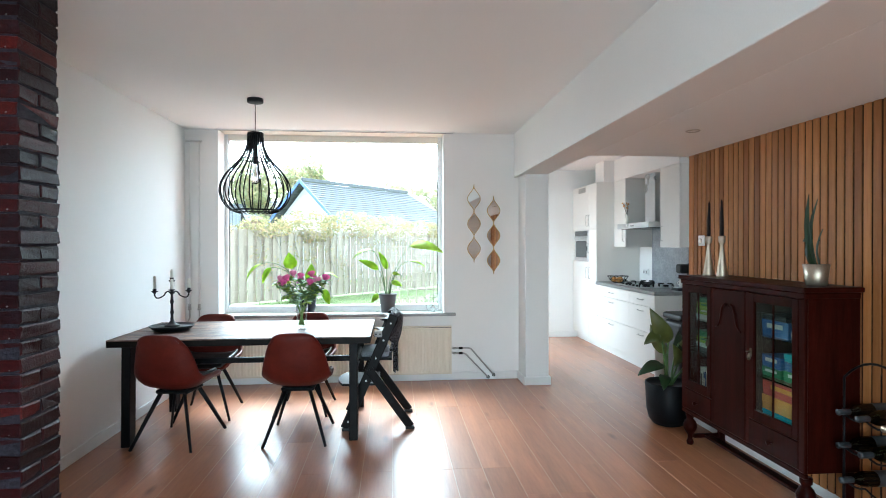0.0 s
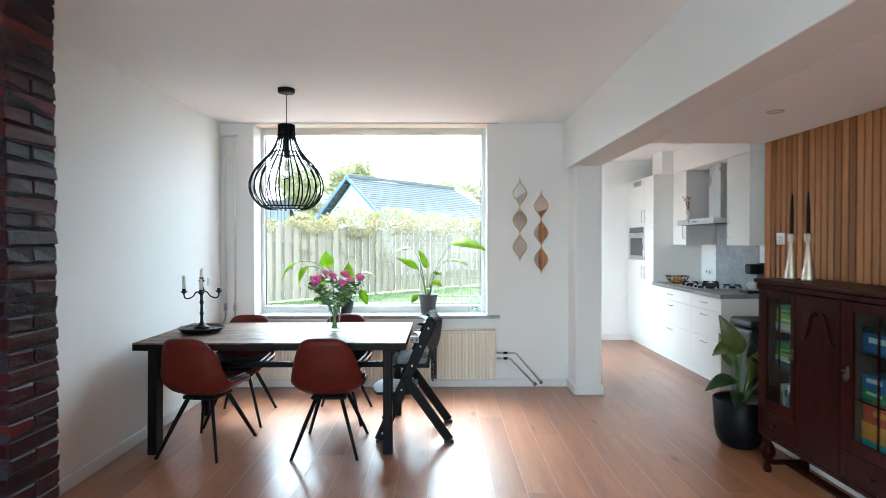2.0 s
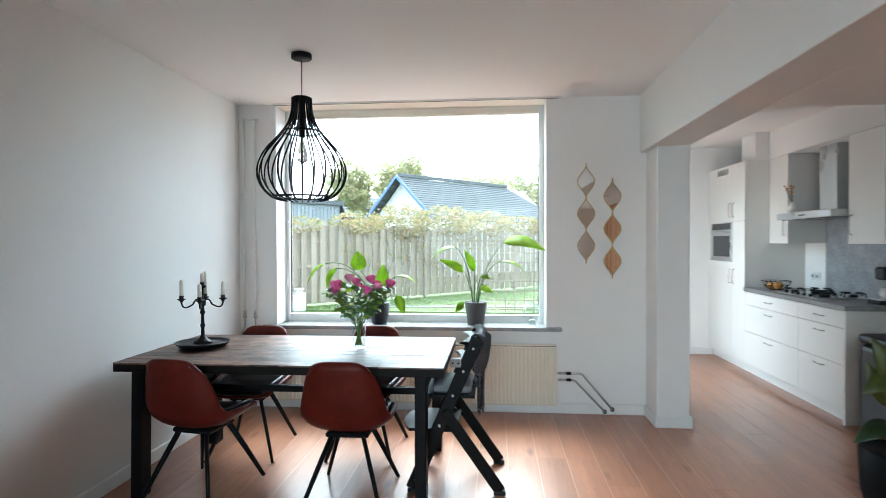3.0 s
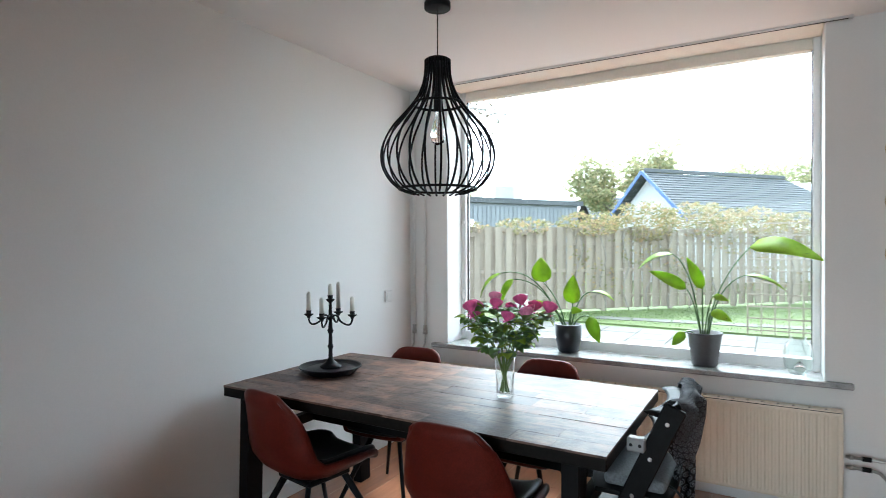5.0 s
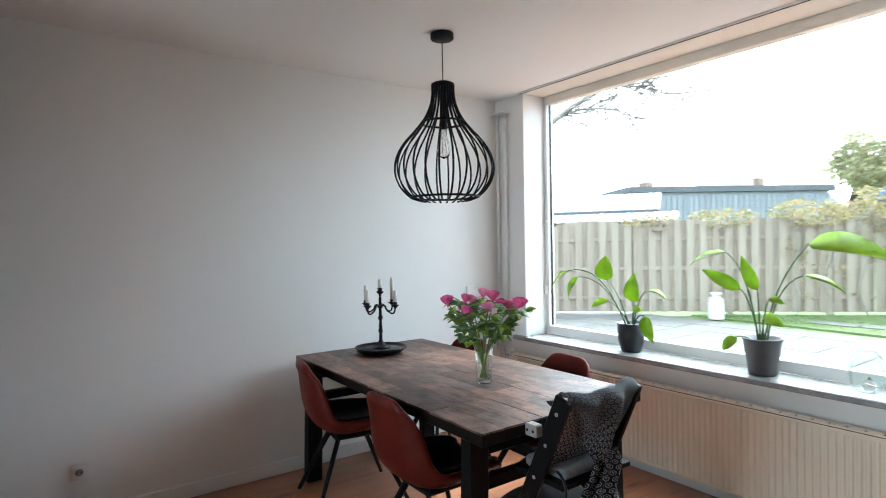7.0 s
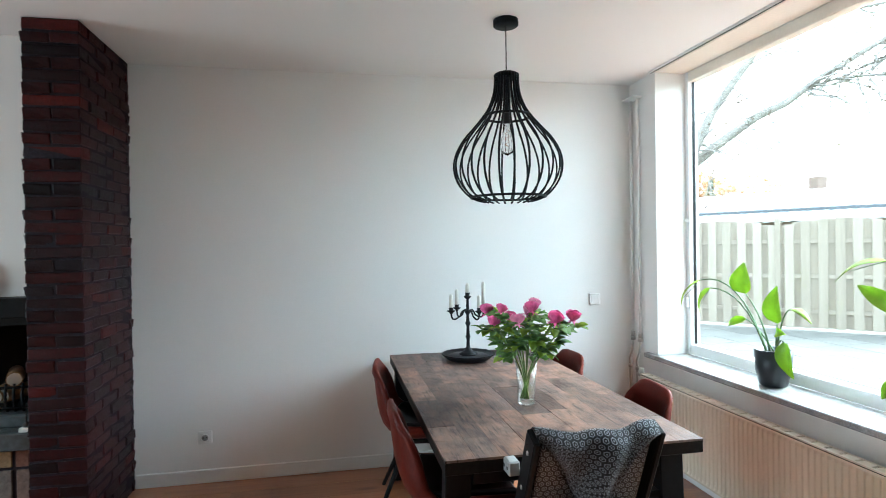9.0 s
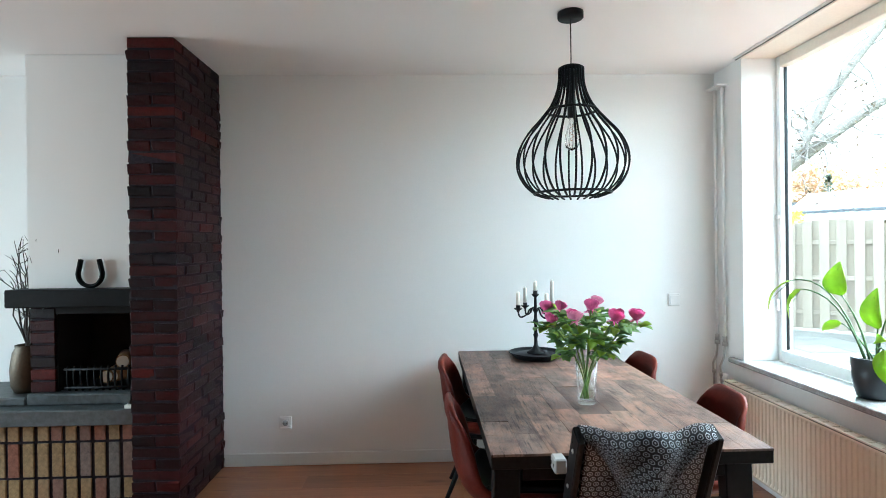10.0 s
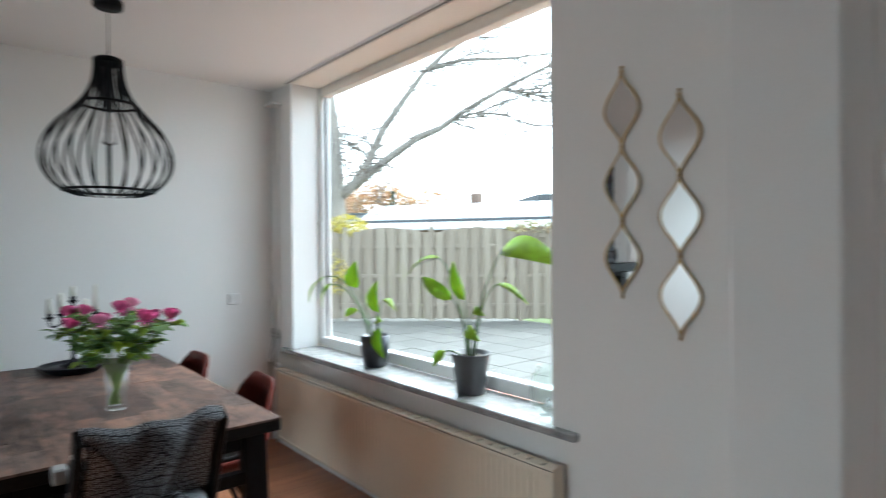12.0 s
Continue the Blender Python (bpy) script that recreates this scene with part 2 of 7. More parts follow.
LEATHER = plain("cognac_leather", (0.095, 0.0125, 0.0075), 0.45, var=0.35, fine=190, coarse=9, bmp=0.25, spec=0.16)
LEATHER_BLACK = plain("black_leather", (0.007, 0.006, 0.007), 0.36, var=0.25, fine=190, coarse=7, bmp=0.25)
WAX = plain("white_candle_wax", (0.75, 0.73, 0.66), 0.5, var=0.05)
BLACK_WAX = plain("black_candle_wax", (0.01, 0.007, 0.007), 0.5, var=0.1, spec=0.08)
BRASS = plain("brushed_champagne_brass", (0.5, 0.43, 0.34), 0.46, 1.0, var=0.15, fine=120)
GOLD = plain("worn_gold_metal", (0.5, 0.36, 0.15), 0.4, 1.0, var=0.2)
COPPER = plain("copper_fitting", (0.42, 0.22, 0.13), 0.4, 1.0, var=0.2)
SLATE = plain("grey_slate_slab", (0.06, 0.069, 0.075), 0.45, var=0.5, fine=30, coarse=5, bmp=0.6, dist=0.008)
MORTAR = plain("dark_mortar", (0.028, 0.024, 0.031), 0.7, var=0.5, fine=60, bmp=0.8, dist=0.006, spec=0.06)
SOOT = plain("sooty_firebrick", (0.008, 0.007, 0.0065), 0.9, var=0.5, bmp=0.6)
BARK = plain("grey_bark", (0.27, 0.245, 0.215), 0.9, var=0.4, fine=30, bmp=0.8, dist=0.02)
LOG = plain("cut_log", (0.28, 0.17, 0.08), 0.8, var=0.35, fine=40, bmp=0.5)
BRONZE = plain("dull_hammered_bronze", (0.07, 0.05, 0.03), 0.5, 0.6, var=0.25, fine=70, bmp=0.4)
PALE_TWIG = plain("grey_brown_twig", (0.24, 0.215, 0.19), 0.85, var=0.3)
TWIG = plain("dark_twig", (0.03, 0.022, 0.018), 0.8, var=0.3)
ROSE = plain("pink_rose_petal", (0.82, 0.13, 0.37), 0.5, var=0.35, fine=40, coarse=22, bmp=0.1)
ROSE_PALE = plain("pale_pink_rose_petal", (0.88, 0.3, 0.5), 0.5, var=0.3, fine=40, coarse=22, bmp=0.1)
# grey of the tray clamp, also the painted shade inside the white sockets
CLAMP_SHADE_GREY = plain("grey_clamp_and_socket_shade", (0.3, 0.3, 0.3), 0.6, var=0.05)
CABLE = plain("black_cable", (0.01, 0.01, 0.01), 0.5, var=0.1)
CLOTH_GREY = plain("grey_woven_cushion", (0.22, 0.23, 0.25), 0.9, var=0.4, fine=120, bmp=0.6)
FLOOR = wood("oak_laminate", (0.5, 0.208, 0.095), (0.27, 0.096, 0.04), 'Y', 0.38, 0.6, 0.22, 0.05, knots=True, spec=0.5)
FLOOR.node_tree.nodes["Principled BSDF"].inputs["Coat Weight"].default_value = 0.75
FLOOR.node_tree.nodes["Principled BSDF"].inputs["Coat Roughness"].default_value = 0.26
FLOOR_GAP = plain("pale_floor_seam", (0.42, 0.25, 0.15), 0.5, var=0.2)
SLATS = wood("cedar_slat", (0.55, 0.245, 0.085), (0.31, 0.115, 0.033), 'Z', 0.55, 1.0, 0.55, 0.15, spec=0.25)
CAB_WOOD = wood("dark_mahogany_stain", (0.036, 0.0052, 0.003), (0.006, 0.0011, 0.0008), 'Z', 0.3, 0.8, 0.25, 0.04, spec=0.035)
CAB_IN = plain("dark_cabinet_inside", (0.03, 0.015, 0.01), 0.7, var=0.2)
def plank_mat(name):
    """Reclaimed boards: each its own tone, with rough sawn grain and dark cracks."""
    m = wood(name, (0.19, 0.135, 0.108), (0.075, 0.05, 0.04), 'X', 0.42, 1.2, 0.0, 0.9, spec=0.24)
    nt = m.node_tree
    b = nt.nodes["Principled BSDF"]
    src = b.inputs["Base Color"].links[0].from_socket
    oi = nt.nodes.new("ShaderNodeObjectInfo")
    tone = ramp(nt, oi.outputs["Random"], [(0, (0.45, 0.36, 0.34)), (0.2, (0.85, 0.82, 0.84)), (0.4, (1.2, 1.02, 0.95)), (0.6, (0.62, 0.58, 0.62)), (0.8, (1.35, 1.18, 1.1)), (1, (1.1, 0.8, 0.68))])
    col = mixc(nt, 1.0, src, tone, 'MULTIPLY')
    saw = nt.nodes.new("ShaderNodeTexNoise")
    saw.inputs["Scale"].default_value, saw.inputs["Detail"].default_value = 1.0, 6
    L(nt, coords(nt, (7, 120, 7)), saw.inputs["Vector"])
    col = mixc(nt, 1.0, col, ramp(nt, saw.outputs["Fac"], [(0.33, (0.22, 0.19, 0.18)), (0.42, (1, 1, 1))]), 'MULTIPLY')
    patch = noise_tex(nt, coords(nt, (5, 9, 5)), 1.0, 5, 0.6)
    col = mixc(nt, ramp(nt, patch, [(0.55, (0, 0, 0)), (0.7, (0.5,) * 3)]), col, (0.12, 0.095, 0.085))
    blot = noise_tex(nt, coords(nt, (11, 16, 11)), 1.0, 4, 0.6)
    col = mixc(nt, 1.0, col, ramp(nt, blot, [(0.32, (0.4, 0.34, 0.32)), (0.5, (1, 1, 1)), (0.68, (1.5, 1.35, 1.2))]), 'MULTIPLY')
    L(nt, col, b.inputs["Base Color"])
    return m
TABLE_PLANK = plank_mat("reclaimed_wood_plank")
TABLE_EDGE = plain("dark_table_edge", (0.009, 0.007, 0.006), 0.5, var=0.4, fine=50, bmp=0.4, spec=0.12)
FENCE_WOOD = wood("weathered_fence_board", (0.34, 0.295, 0.23), (0.255, 0.215, 0.165), 'Z', 0.85, 1.0, 0.2, 0.4)
GLASS = glass_mat("clear_glass")
PANE = pane_mat("window_glass")
VASE_GLASS = pane_mat("vase_glass", (0.96, 0.98, 0.97), 0.75, 2.6, 0.03)
GREEN_PANE = pane_mat("cabinet_glass", (0.85, 0.92, 0.88))
MIRROR, _nt, _b = nodes_of("mirror")
_b.inputs["Base Color"].default_value, _b.inputs["Metallic"].default_value, _b.inputs["Roughness"].default_value = (0.86, 0.87, 0.87, 1), 1, 0.02
LEAF_BRIGHT = leaf_mat("bright_green_leaf", (0.37, 0.52, 0.055), trans=0.5)
LEAF_DARK = leaf_mat("dark_green_leaf", (0.018, 0.045, 0.014), trans=0.12)
LEAF_OLIVE = leaf_mat("yellow_green_leaf", (0.1, 0.11, 0.025), trans=0.2)
ROSE_LEAF = leaf_mat("rose_leaf", (0.2, 0.34, 0.09), trans=0.4)
ROSE_STEM = plain("pale_rose_stem", (0.2, 0.3, 0.07), 0.5, var=0.2)
STEM = plain("green_stem", (0.07, 0.14, 0.035), 0.5, var=0.25)
BRICK = brick_mat("glazed_dark_red_brick", [(0, (0.006, 0.0012, 0.0018)), (0.25, (0.018, 0.0022, 0.003)), (0.5, (0.04, 0.004, 0.0042)), (0.68, (0.009, 0.003, 0.005)), (0.85, (0.085, 0.009, 0.007)), (1, (0.012, 0.006, 0.009))])
YELLOW_BRICK = brick_mat("yellow_soldier_brick", [(0, (0.36, 0.26, 0.13)), (0.6, (0.3, 0.22, 0.12)), (0.8, (0.26, 0.11, 0.07)), (1, (0.2, 0.19, 0.17))], 0.3)
HEX = hex_cloth("hexagon_print_cloth")
LAWN = plain("lawn_grass", (0.13, 0.17, 0.06), 0.9, var=0.4, fine=40, coarse=1.5, bmp=0.8, dist=0.02)
PAVER = plain("grey_concrete_paver", (0.16, 0.154, 0.138), 0.8, var=0.2, fine=50, coarse=2, bmp=0.3, rnd=0.2)
PAVER_GAP = plain("paver_joint_sand", (0.05, 0.047, 0.038), 0.9, var=0.3)
SHED_PANEL = plain("blue_grey_shed_panel", (0.23, 0.245, 0.265), 0.7, var=0.2, fine=20, coarse=1, rnd=0.15)
ROOF_TILE = plain("grey_roof_tile", (0.11, 0.115, 0.122), 0.8, spec=0.2, var=0.2, fine=12, coarse=0.7)
WHITE_ROOF = plain("pale_corrugated_roof", (0.38, 0.39, 0.4), 0.5, var=0.1)
RENDER_WALL = plain("white_rendered_wall", (0.55, 0.55, 0.55), 0.8, var=0.05)
BLUE_TRIM = plain("blue_barge_board", (0.09, 0.15, 0.38), 0.5, var=0.1)
BROWN_BRICK = plain("brown_outdoor_wall", (0.2, 0.14, 0.11), 0.85, var=0.25)

# ---- shape helpers ----
def box(bm, x0, y0, z0, x1, y1, z1, b=0.0, seg=1):
    r = bmesh.ops.create_cube(bm, size=1.0)
    vs = r["verts"]
    for v in vs:
        v.co = Vector((x0 + (v.co.x + 0.5) * (x1 - x0), y0 + (v.co.y + 0.5) * (y1 - y0), z0 + (v.co.z + 0.5) * (z1 - z0)))
    if b:
        es = list({e for v in vs for e in v.link_edges})
        r = bmesh.ops.bevel(bm, geom=es, offset=b, segments=seg, affect='EDGES', profile=0.5)
        vs = list({v for f in r["faces"] for v in f.verts} | {v for v in vs if v.is_valid})
    return vs

def B(*a, **k):
    bm = bmesh.new()
    box(bm, *a, **k)
    return bm

def turn(bm, vs, m):
    bmesh.ops.transform(bm, matrix=m, verts=[v for v in vs if v.is_valid])

def lathe(bm, prof, seg=24, c=(0, 0, 0), cap=True):
    """Turns a profile of (radius, height) round the upright axis."""
    rings = []
    for r, z in prof:
        rings.append([bm.verts.new((c[0] + r * math.cos(2 * math.pi * i / seg), c[1] + r * math.sin(2 * math.pi * i / seg), c[2] + z)) for i in range(seg)])
    for a, d in zip(rings, rings[1:]):
        for i in range(seg):
            f = bm.faces.new((a[i], a[(i + 1) % seg], d[(i + 1) % seg], d[i]))
            f.smooth = True
    if cap:
        bm.faces.new(list(reversed(rings[0])))
        bm.faces.new(rings[-1])
    return bm

def LA(prof, seg=24, c=(0, 0, 0), cap=True):
    return lathe(bmesh.new(), prof, seg, c, cap)

def tube(bm, pts, rad, seg=8, flat=1.0):
    """A rod along a line of points; rad is one radius or one for each point."""
    pts = [Vector(p) for p in pts]
    rads = rad if isinstance(rad, (list, tuple)) else [rad] * len(pts)
    rings, up = [], Vector((0, 0, 1))
    prev = None
    for i, p in enumerate(pts):
        d = (pts[min(i + 1, len(pts) - 1)] - pts[max(i - 1, 0)]).normalized()
        if prev is None:
            side = d.cross(up) if abs(d.z) < 0.95 else d.cross(Vector((0, 1, 0)))
        else:
            side = prev - d * prev.dot(d)
        side.normalize()
        prev = side
        o = d.cross(side).normalized()
        rings.append([bm.verts.new(p + side * (rads[i] * math.cos(2 * math.pi * k / seg)) + o * (rads[i] * flat * math.sin(2 * math.pi * k / seg))) for k in range(seg)])
    for a, c in zip(rings, rings[1:]):
        for k in range(seg):
            f = bm.faces.new((a[k], a[(k + 1) % seg], c[(k + 1) % seg], c[k]))
            f.smooth = True
    bm.faces.new(list(reversed(rings[0])))
    bm.faces.new(rings[-1])
    return bm

def T(pts, rad, seg=8, flat=1.0):
    return tube(bmesh.new(), pts, rad, seg, flat)

def arc(a, c, d, n=8):
    """Points on a curve from a by c to d."""
    a, c, d = Vector(a), Vector(c), Vector(d)
    return [a * (1 - u) ** 2 + c * 2 * u * (1 - u) + d * u * u for u in [i / n for i in range(n + 1)]]

def bar(bm, a, c, w, d, b=0.002, axis=(0, 1, 0)):
    """A square-edged bar from a to c, w wide across the axis and d deep along it."""
    a, c = Vector(a), Vector(c)
    z = (c - a).normalized()
    y = Vector(axis)
    x = y.cross(z).normalized()
    y = z.cross(x)
    vs = box(bm, -w / 2, -d / 2, 0, w / 2, d / 2, (c - a).length, b)
    m = Matrix((x, y, z)).transposed().to_4x4()
    m.translation = a
    turn(bm, vs, m)
    return bm

def plate(bm, pts, z0, z1):
    """An upright-sided plate from an outline."""
    lo = [bm.verts.new((x, y, z0)) for x, y in pts]
    hi = [bm.verts.new((x, y, z1)) for x, y in pts]
    bm.faces.new(list(reversed(lo)))
    bm.faces.new(hi)
    n = len(pts)
    for i in range(n):
        bm.faces.new((lo[i], lo[(i + 1) % n], hi[(i + 1) % n], hi[i]))
    return lo + hi

def leaf(bm, base, tip, width, fold=0.25, droop=0.0, normal=(0, 0, 1), n=7, thick=0.0012):
    """A pointed leaf with a folded midrib, some bend and a little thickness."""
    base, tip, nrm = Vector(base), Vector(tip), Vector(normal)
    d = tip - base
    side = d.cross(nrm)
    if side.length < 1e-5:
        side = d.cross(Vector((0, 1, 0.2)))
    side.normalize()
    up = side.cross(d).normalized()
    layers = []
    for off in (0, -thick):
        rows = []
        for i in range(n + 1):
            u = i / n
            w = width * 0.5 * math.sin(math.pi * (0.04 + 0.96 * u) ** 0.75) ** 0.8 if 0 < i < n else width * 0.03
            p = base + d * u + up * (off - droop * d.length * u * u + 0.1 * d.length * math.sin(math.pi * u))
            rows.append([bm.verts.new(p - side * w + up * w * fold), bm.verts.new(p), bm.verts.new(p + side * w + up * w * fold)])
        layers.append(rows)
    for k, rows in enumerate(layers):
        for a, c in zip(rows, rows[1:]):
            for j in (0, 1):
                q = (a[j], a[j + 1], c[j + 1], c[j])
                f = bm.faces.new(q if k == 0 else tuple(reversed(q)))
                f.smooth = True
    t, u = layers
    for j in (0, 2):
        for i in range(n):
            q = (t[i][j], t[i + 1][j], u[i + 1][j], u[i][j])
            bm.faces.new(q if j else tuple(reversed(q)))
    return bm

def mesh_of(name, bm, mat):
    bmesh.ops.recalc_face_normals(bm, faces=bm.faces)
    me = bpy.data.meshes.new(name)
    bm.to_mesh(me)
    bm.free()
    for m in (mat if isinstance(mat, (list, tuple)) else [mat]):
        me.materials.append(m)
    return me

def part(name, bm, mat, parent, label="", at=None):
    """One mesh as a part of a thing or of another part."""
    ob = new(name, mesh_of(name, bm, mat) if isinstance(bm, bmesh.types.BMesh) else bm)
    ob.parent = parent
    if at is not None:
        ob.matrix_basis = at
    if label:
        tagged(ob, label)
    return ob

def thing(name, label, category, m, group="", kind=""):
    """An empty at the thing's base, which carries its parts."""
    ob = new(name)
    ob.empty_display_size = 0.1
    ob.matrix_basis = m
    return tagged(ob, label, category, group, kind)

def solid(name, bm, mat, label, category="", kind="", group="", m=None):
    """A thing or piece of the setting that is a single mesh."""
    ob = new(name, mesh_of(name, bm, mat))
    if m is not None:
        ob.matrix_basis = m
    return tagged(ob, label, category, group, kind)

def wall_with_hole(bm, x0, y0, z0, x1, y1, z1, hx0, hx1, hz0, hz1):
    """A wall along x with one opening through it."""
    box(bm, x0, y0, z0, hx0, y1, z1)
    box(bm, hx1, y0, z0, x1, y1, z1)
    box(bm, hx0, y0, z0, hx1, y1, hz0)
    box(bm, hx0, y0, hz1, hx1, y1, z1)
    bmesh.ops.remove_doubles(bm, verts=bm.verts, dist=0.0005)
    return bm

# ---- the setting ----
LEFT, WALL, TOP, SOFFIT = -2.005, 5.69, 2.625, 2.157
BACK, KBACK, KRIGHT = -2.2, 8.3, 3.53
tagged(solid("wall_west", B(LEFT - 0.25, BACK, -0.1, LEFT, WALL + 0.3, TOP + 0.2), WHITE_WALL, "smooth white painted wall beside the dining table", kind="structure"), kind="structure")
bm = wall_with_hole(bmesh.new(), LEFT, WALL, -0.1, 1.7, WALL + 0.28, TOP + 0.2, -1.675, 0.645, 0.685, TOP - 0.002)
solid("wall_north", bm, WHITE_WALL, "white painted wall with the large garden window", kind="structure")
solid("wall_south", wall_with_hole(bmesh.new(), LEFT, BACK - 0.2, -0.1, 2.56, BACK, TOP + 0.2, -1.3, 1.1, 0.75, 2.25), WHITE_WALL, "plain white wall closing the room", kind="structure")
solid("wall_east", B(2.56, BACK - 0.2, -0.1, 2.70, 4.13, SOFFIT + 0.02), WHITE_WALL, "partition wall that carries the wooden cladding", kind="structure")
solid("pillar", B(1.455, 5.385, 0, 1.70, WALL, SOFFIT + 0.01, b=0.006), WHITE_WALL, "white painted pillar under the beam", kind="structure")
solid("beam", B(1.405, BACK, SOFFIT, 1.69, WALL, TOP + 0.05, b=0.004), WHITE_WALL, "white painted boxed beam under the ceiling", kind="structure")
solid("ceiling", B(LEFT - 0.2, BACK - 0.2, TOP, 1.405, WALL + 0.28, TOP + 0.15), CEILING, "smooth white ceiling", kind="structure")
solid("lowered_ceiling", B(1.69, BACK - 0.2, SOFFIT, 2.70, 4.18, TOP + 0.1), CEILING, "lowered white ceiling beside the beam", kind="structure")
solid("kitchen_ceiling", B(1.69, 4.18, 2.60, KRIGHT + 0.2, KBACK + 0.2, TOP + 0.12), CEILING, "white kitchen ceiling", kind="structure")
solid("kitchen_wall_north", B(1.45, KBACK, -0.1, KRIGHT + 0.2, KBACK + 0.2, TOP + 0.1), WHITE_WALL, "white kitchen end wall", kind="structure")
solid("kitchen_wall_east", B(KRIGHT, 4.0, -0.1, KRIGHT + 0.2, KBACK, TOP + 0.1), WHITE_WALL, "white kitchen wall behind the units", kind="structure")
solid("kitchen_wall_south", B(2.70, 3.9, -0.1, KRIGHT, 4.0, TOP), WHITE_WALL, "white wall end of the kitchen", kind="structure")
bm = bmesh.new()
box(bm, 1.45, WALL + 0.28, -0.1, 1.70, 6.72, TOP + 0.1)
box(bm, 1.45, 7.75, -0.1, 1.70, KBACK, TOP + 0.1)
box(bm, 1.45, 6.72, 2.1, 1.70, 7.75, TOP + 0.1)
solid("kitchen_wall_west", bm, WHITE_WALL, "white kitchen wall with the garden door opening", kind="structure")

def board(name, x0, y0, x1, y1, h=0.085, t=0.014):
    bm = B(x0, y0, 0, x1, y1, h, b=0.004)
    return solid(name, bm, TRIM, "white painted skirting board", kind="structure")
board("baseboard", LEFT, 2.33, LEFT + 0.016, WALL)
board("baseboard", LEFT + 0.016, WALL - 0.018, 1.437, WALL)
board("baseboard", 1.437, 5.367, 1.455, WALL)
board("baseboard", 1.455, 5.367, 1.718, 5.385)
board("baseboard", 1.70, 5.385, 1.718, 5.9)
board("baseboard", 1.70, KBACK - 0.016, 2.95, KBACK)
board("baseboard", 2.53, BACK, 2.56, 4.13, 0.06)

# window: frame, glass, sill, soffit board and rail
win = thing("window_1", "large white fixed window onto the garden", "window", pose(0, 0, 0), kind="structure")
gx0, gx1, gz0, gz1 = -1.64, 0.604, 0.785, 2.553
for nm, a in (("frame_jamb", (-1.675, 5.91, 0.715, gx0, 5.985, TOP - 0.003)), ("frame_jamb", (gx1, 5.91, 0.715, 0.645, 5.985, TOP - 0.003)),
              ("frame_rail", (gx0, 5.912, 0.715, gx1, 5.983, gz0)), ("frame_rail", (gx0, 5.912, gz1, gx1, 5.983, TOP - 0.003))):
    part(nm, B(*a, b=0.005), CREAM if a[2] == gz1 else TRIM, win)
for a in ((gx0, 5.943, gz0, gx0 + 0.006, 5.959, gz1), (gx1 - 0.006, 5.943, gz0, gx1, 5.959, gz1)):
    part("rubber_seal", B(*a), BLACK_PLASTIC, win)
pane = part("pane", B(gx0, 5.948, gz0, gx1, 5.954, gz1), PANE, win, "clear window glass")
pane.visible_shadow = False
for y in (1.62,):
    part("hinge_clip", B(-1.672, 5.895, y - 0.012, -1.645, 5.912, y + 0.012, b=0.003), TRIM, win)
part("hinge_clip", B(-1.668, 5.893, 1.03, -1.65, 5.912, 1.10, b=0.004), TRIM, win)
solid("window_sill", B(-1.80, 5.655, 0.683, 0.772, 5.912, 0.715, b=0.005), SILL, "grey speckled marble window sill", kind="structure")
solid("lintel_board", B(-1.673, WALL - 0.005, TOP - 0.008, 0.643, 5.909, TOP - 0.003, b=0.003), CREAM, "cream painted board over the window", kind="structure")
rail = thing("curtain_rail", "slim white curtain rail with black strip painted as the slot's shade at the ceiling", "curtain rail", pose(-0.47, WALL - 0.03, TOP))
part("track", B(-1.22, -0.012, -0.012, 1.22, 0.012, 0.001, b=0.002), TRIM, rail)
# no groove is cut: a black strip paints the slot's shade
part("slot", B(-1.215, -0.004, -0.0145, 1.215, 0.004, -0.0125), BLACK_PLASTIC, rail, "black strip painted as the slot's shade")
part("end_cap", B(1.22, -0.014, -0.016, 1.235, 0.014, 0.001, b=0.002), TRIM, rail)

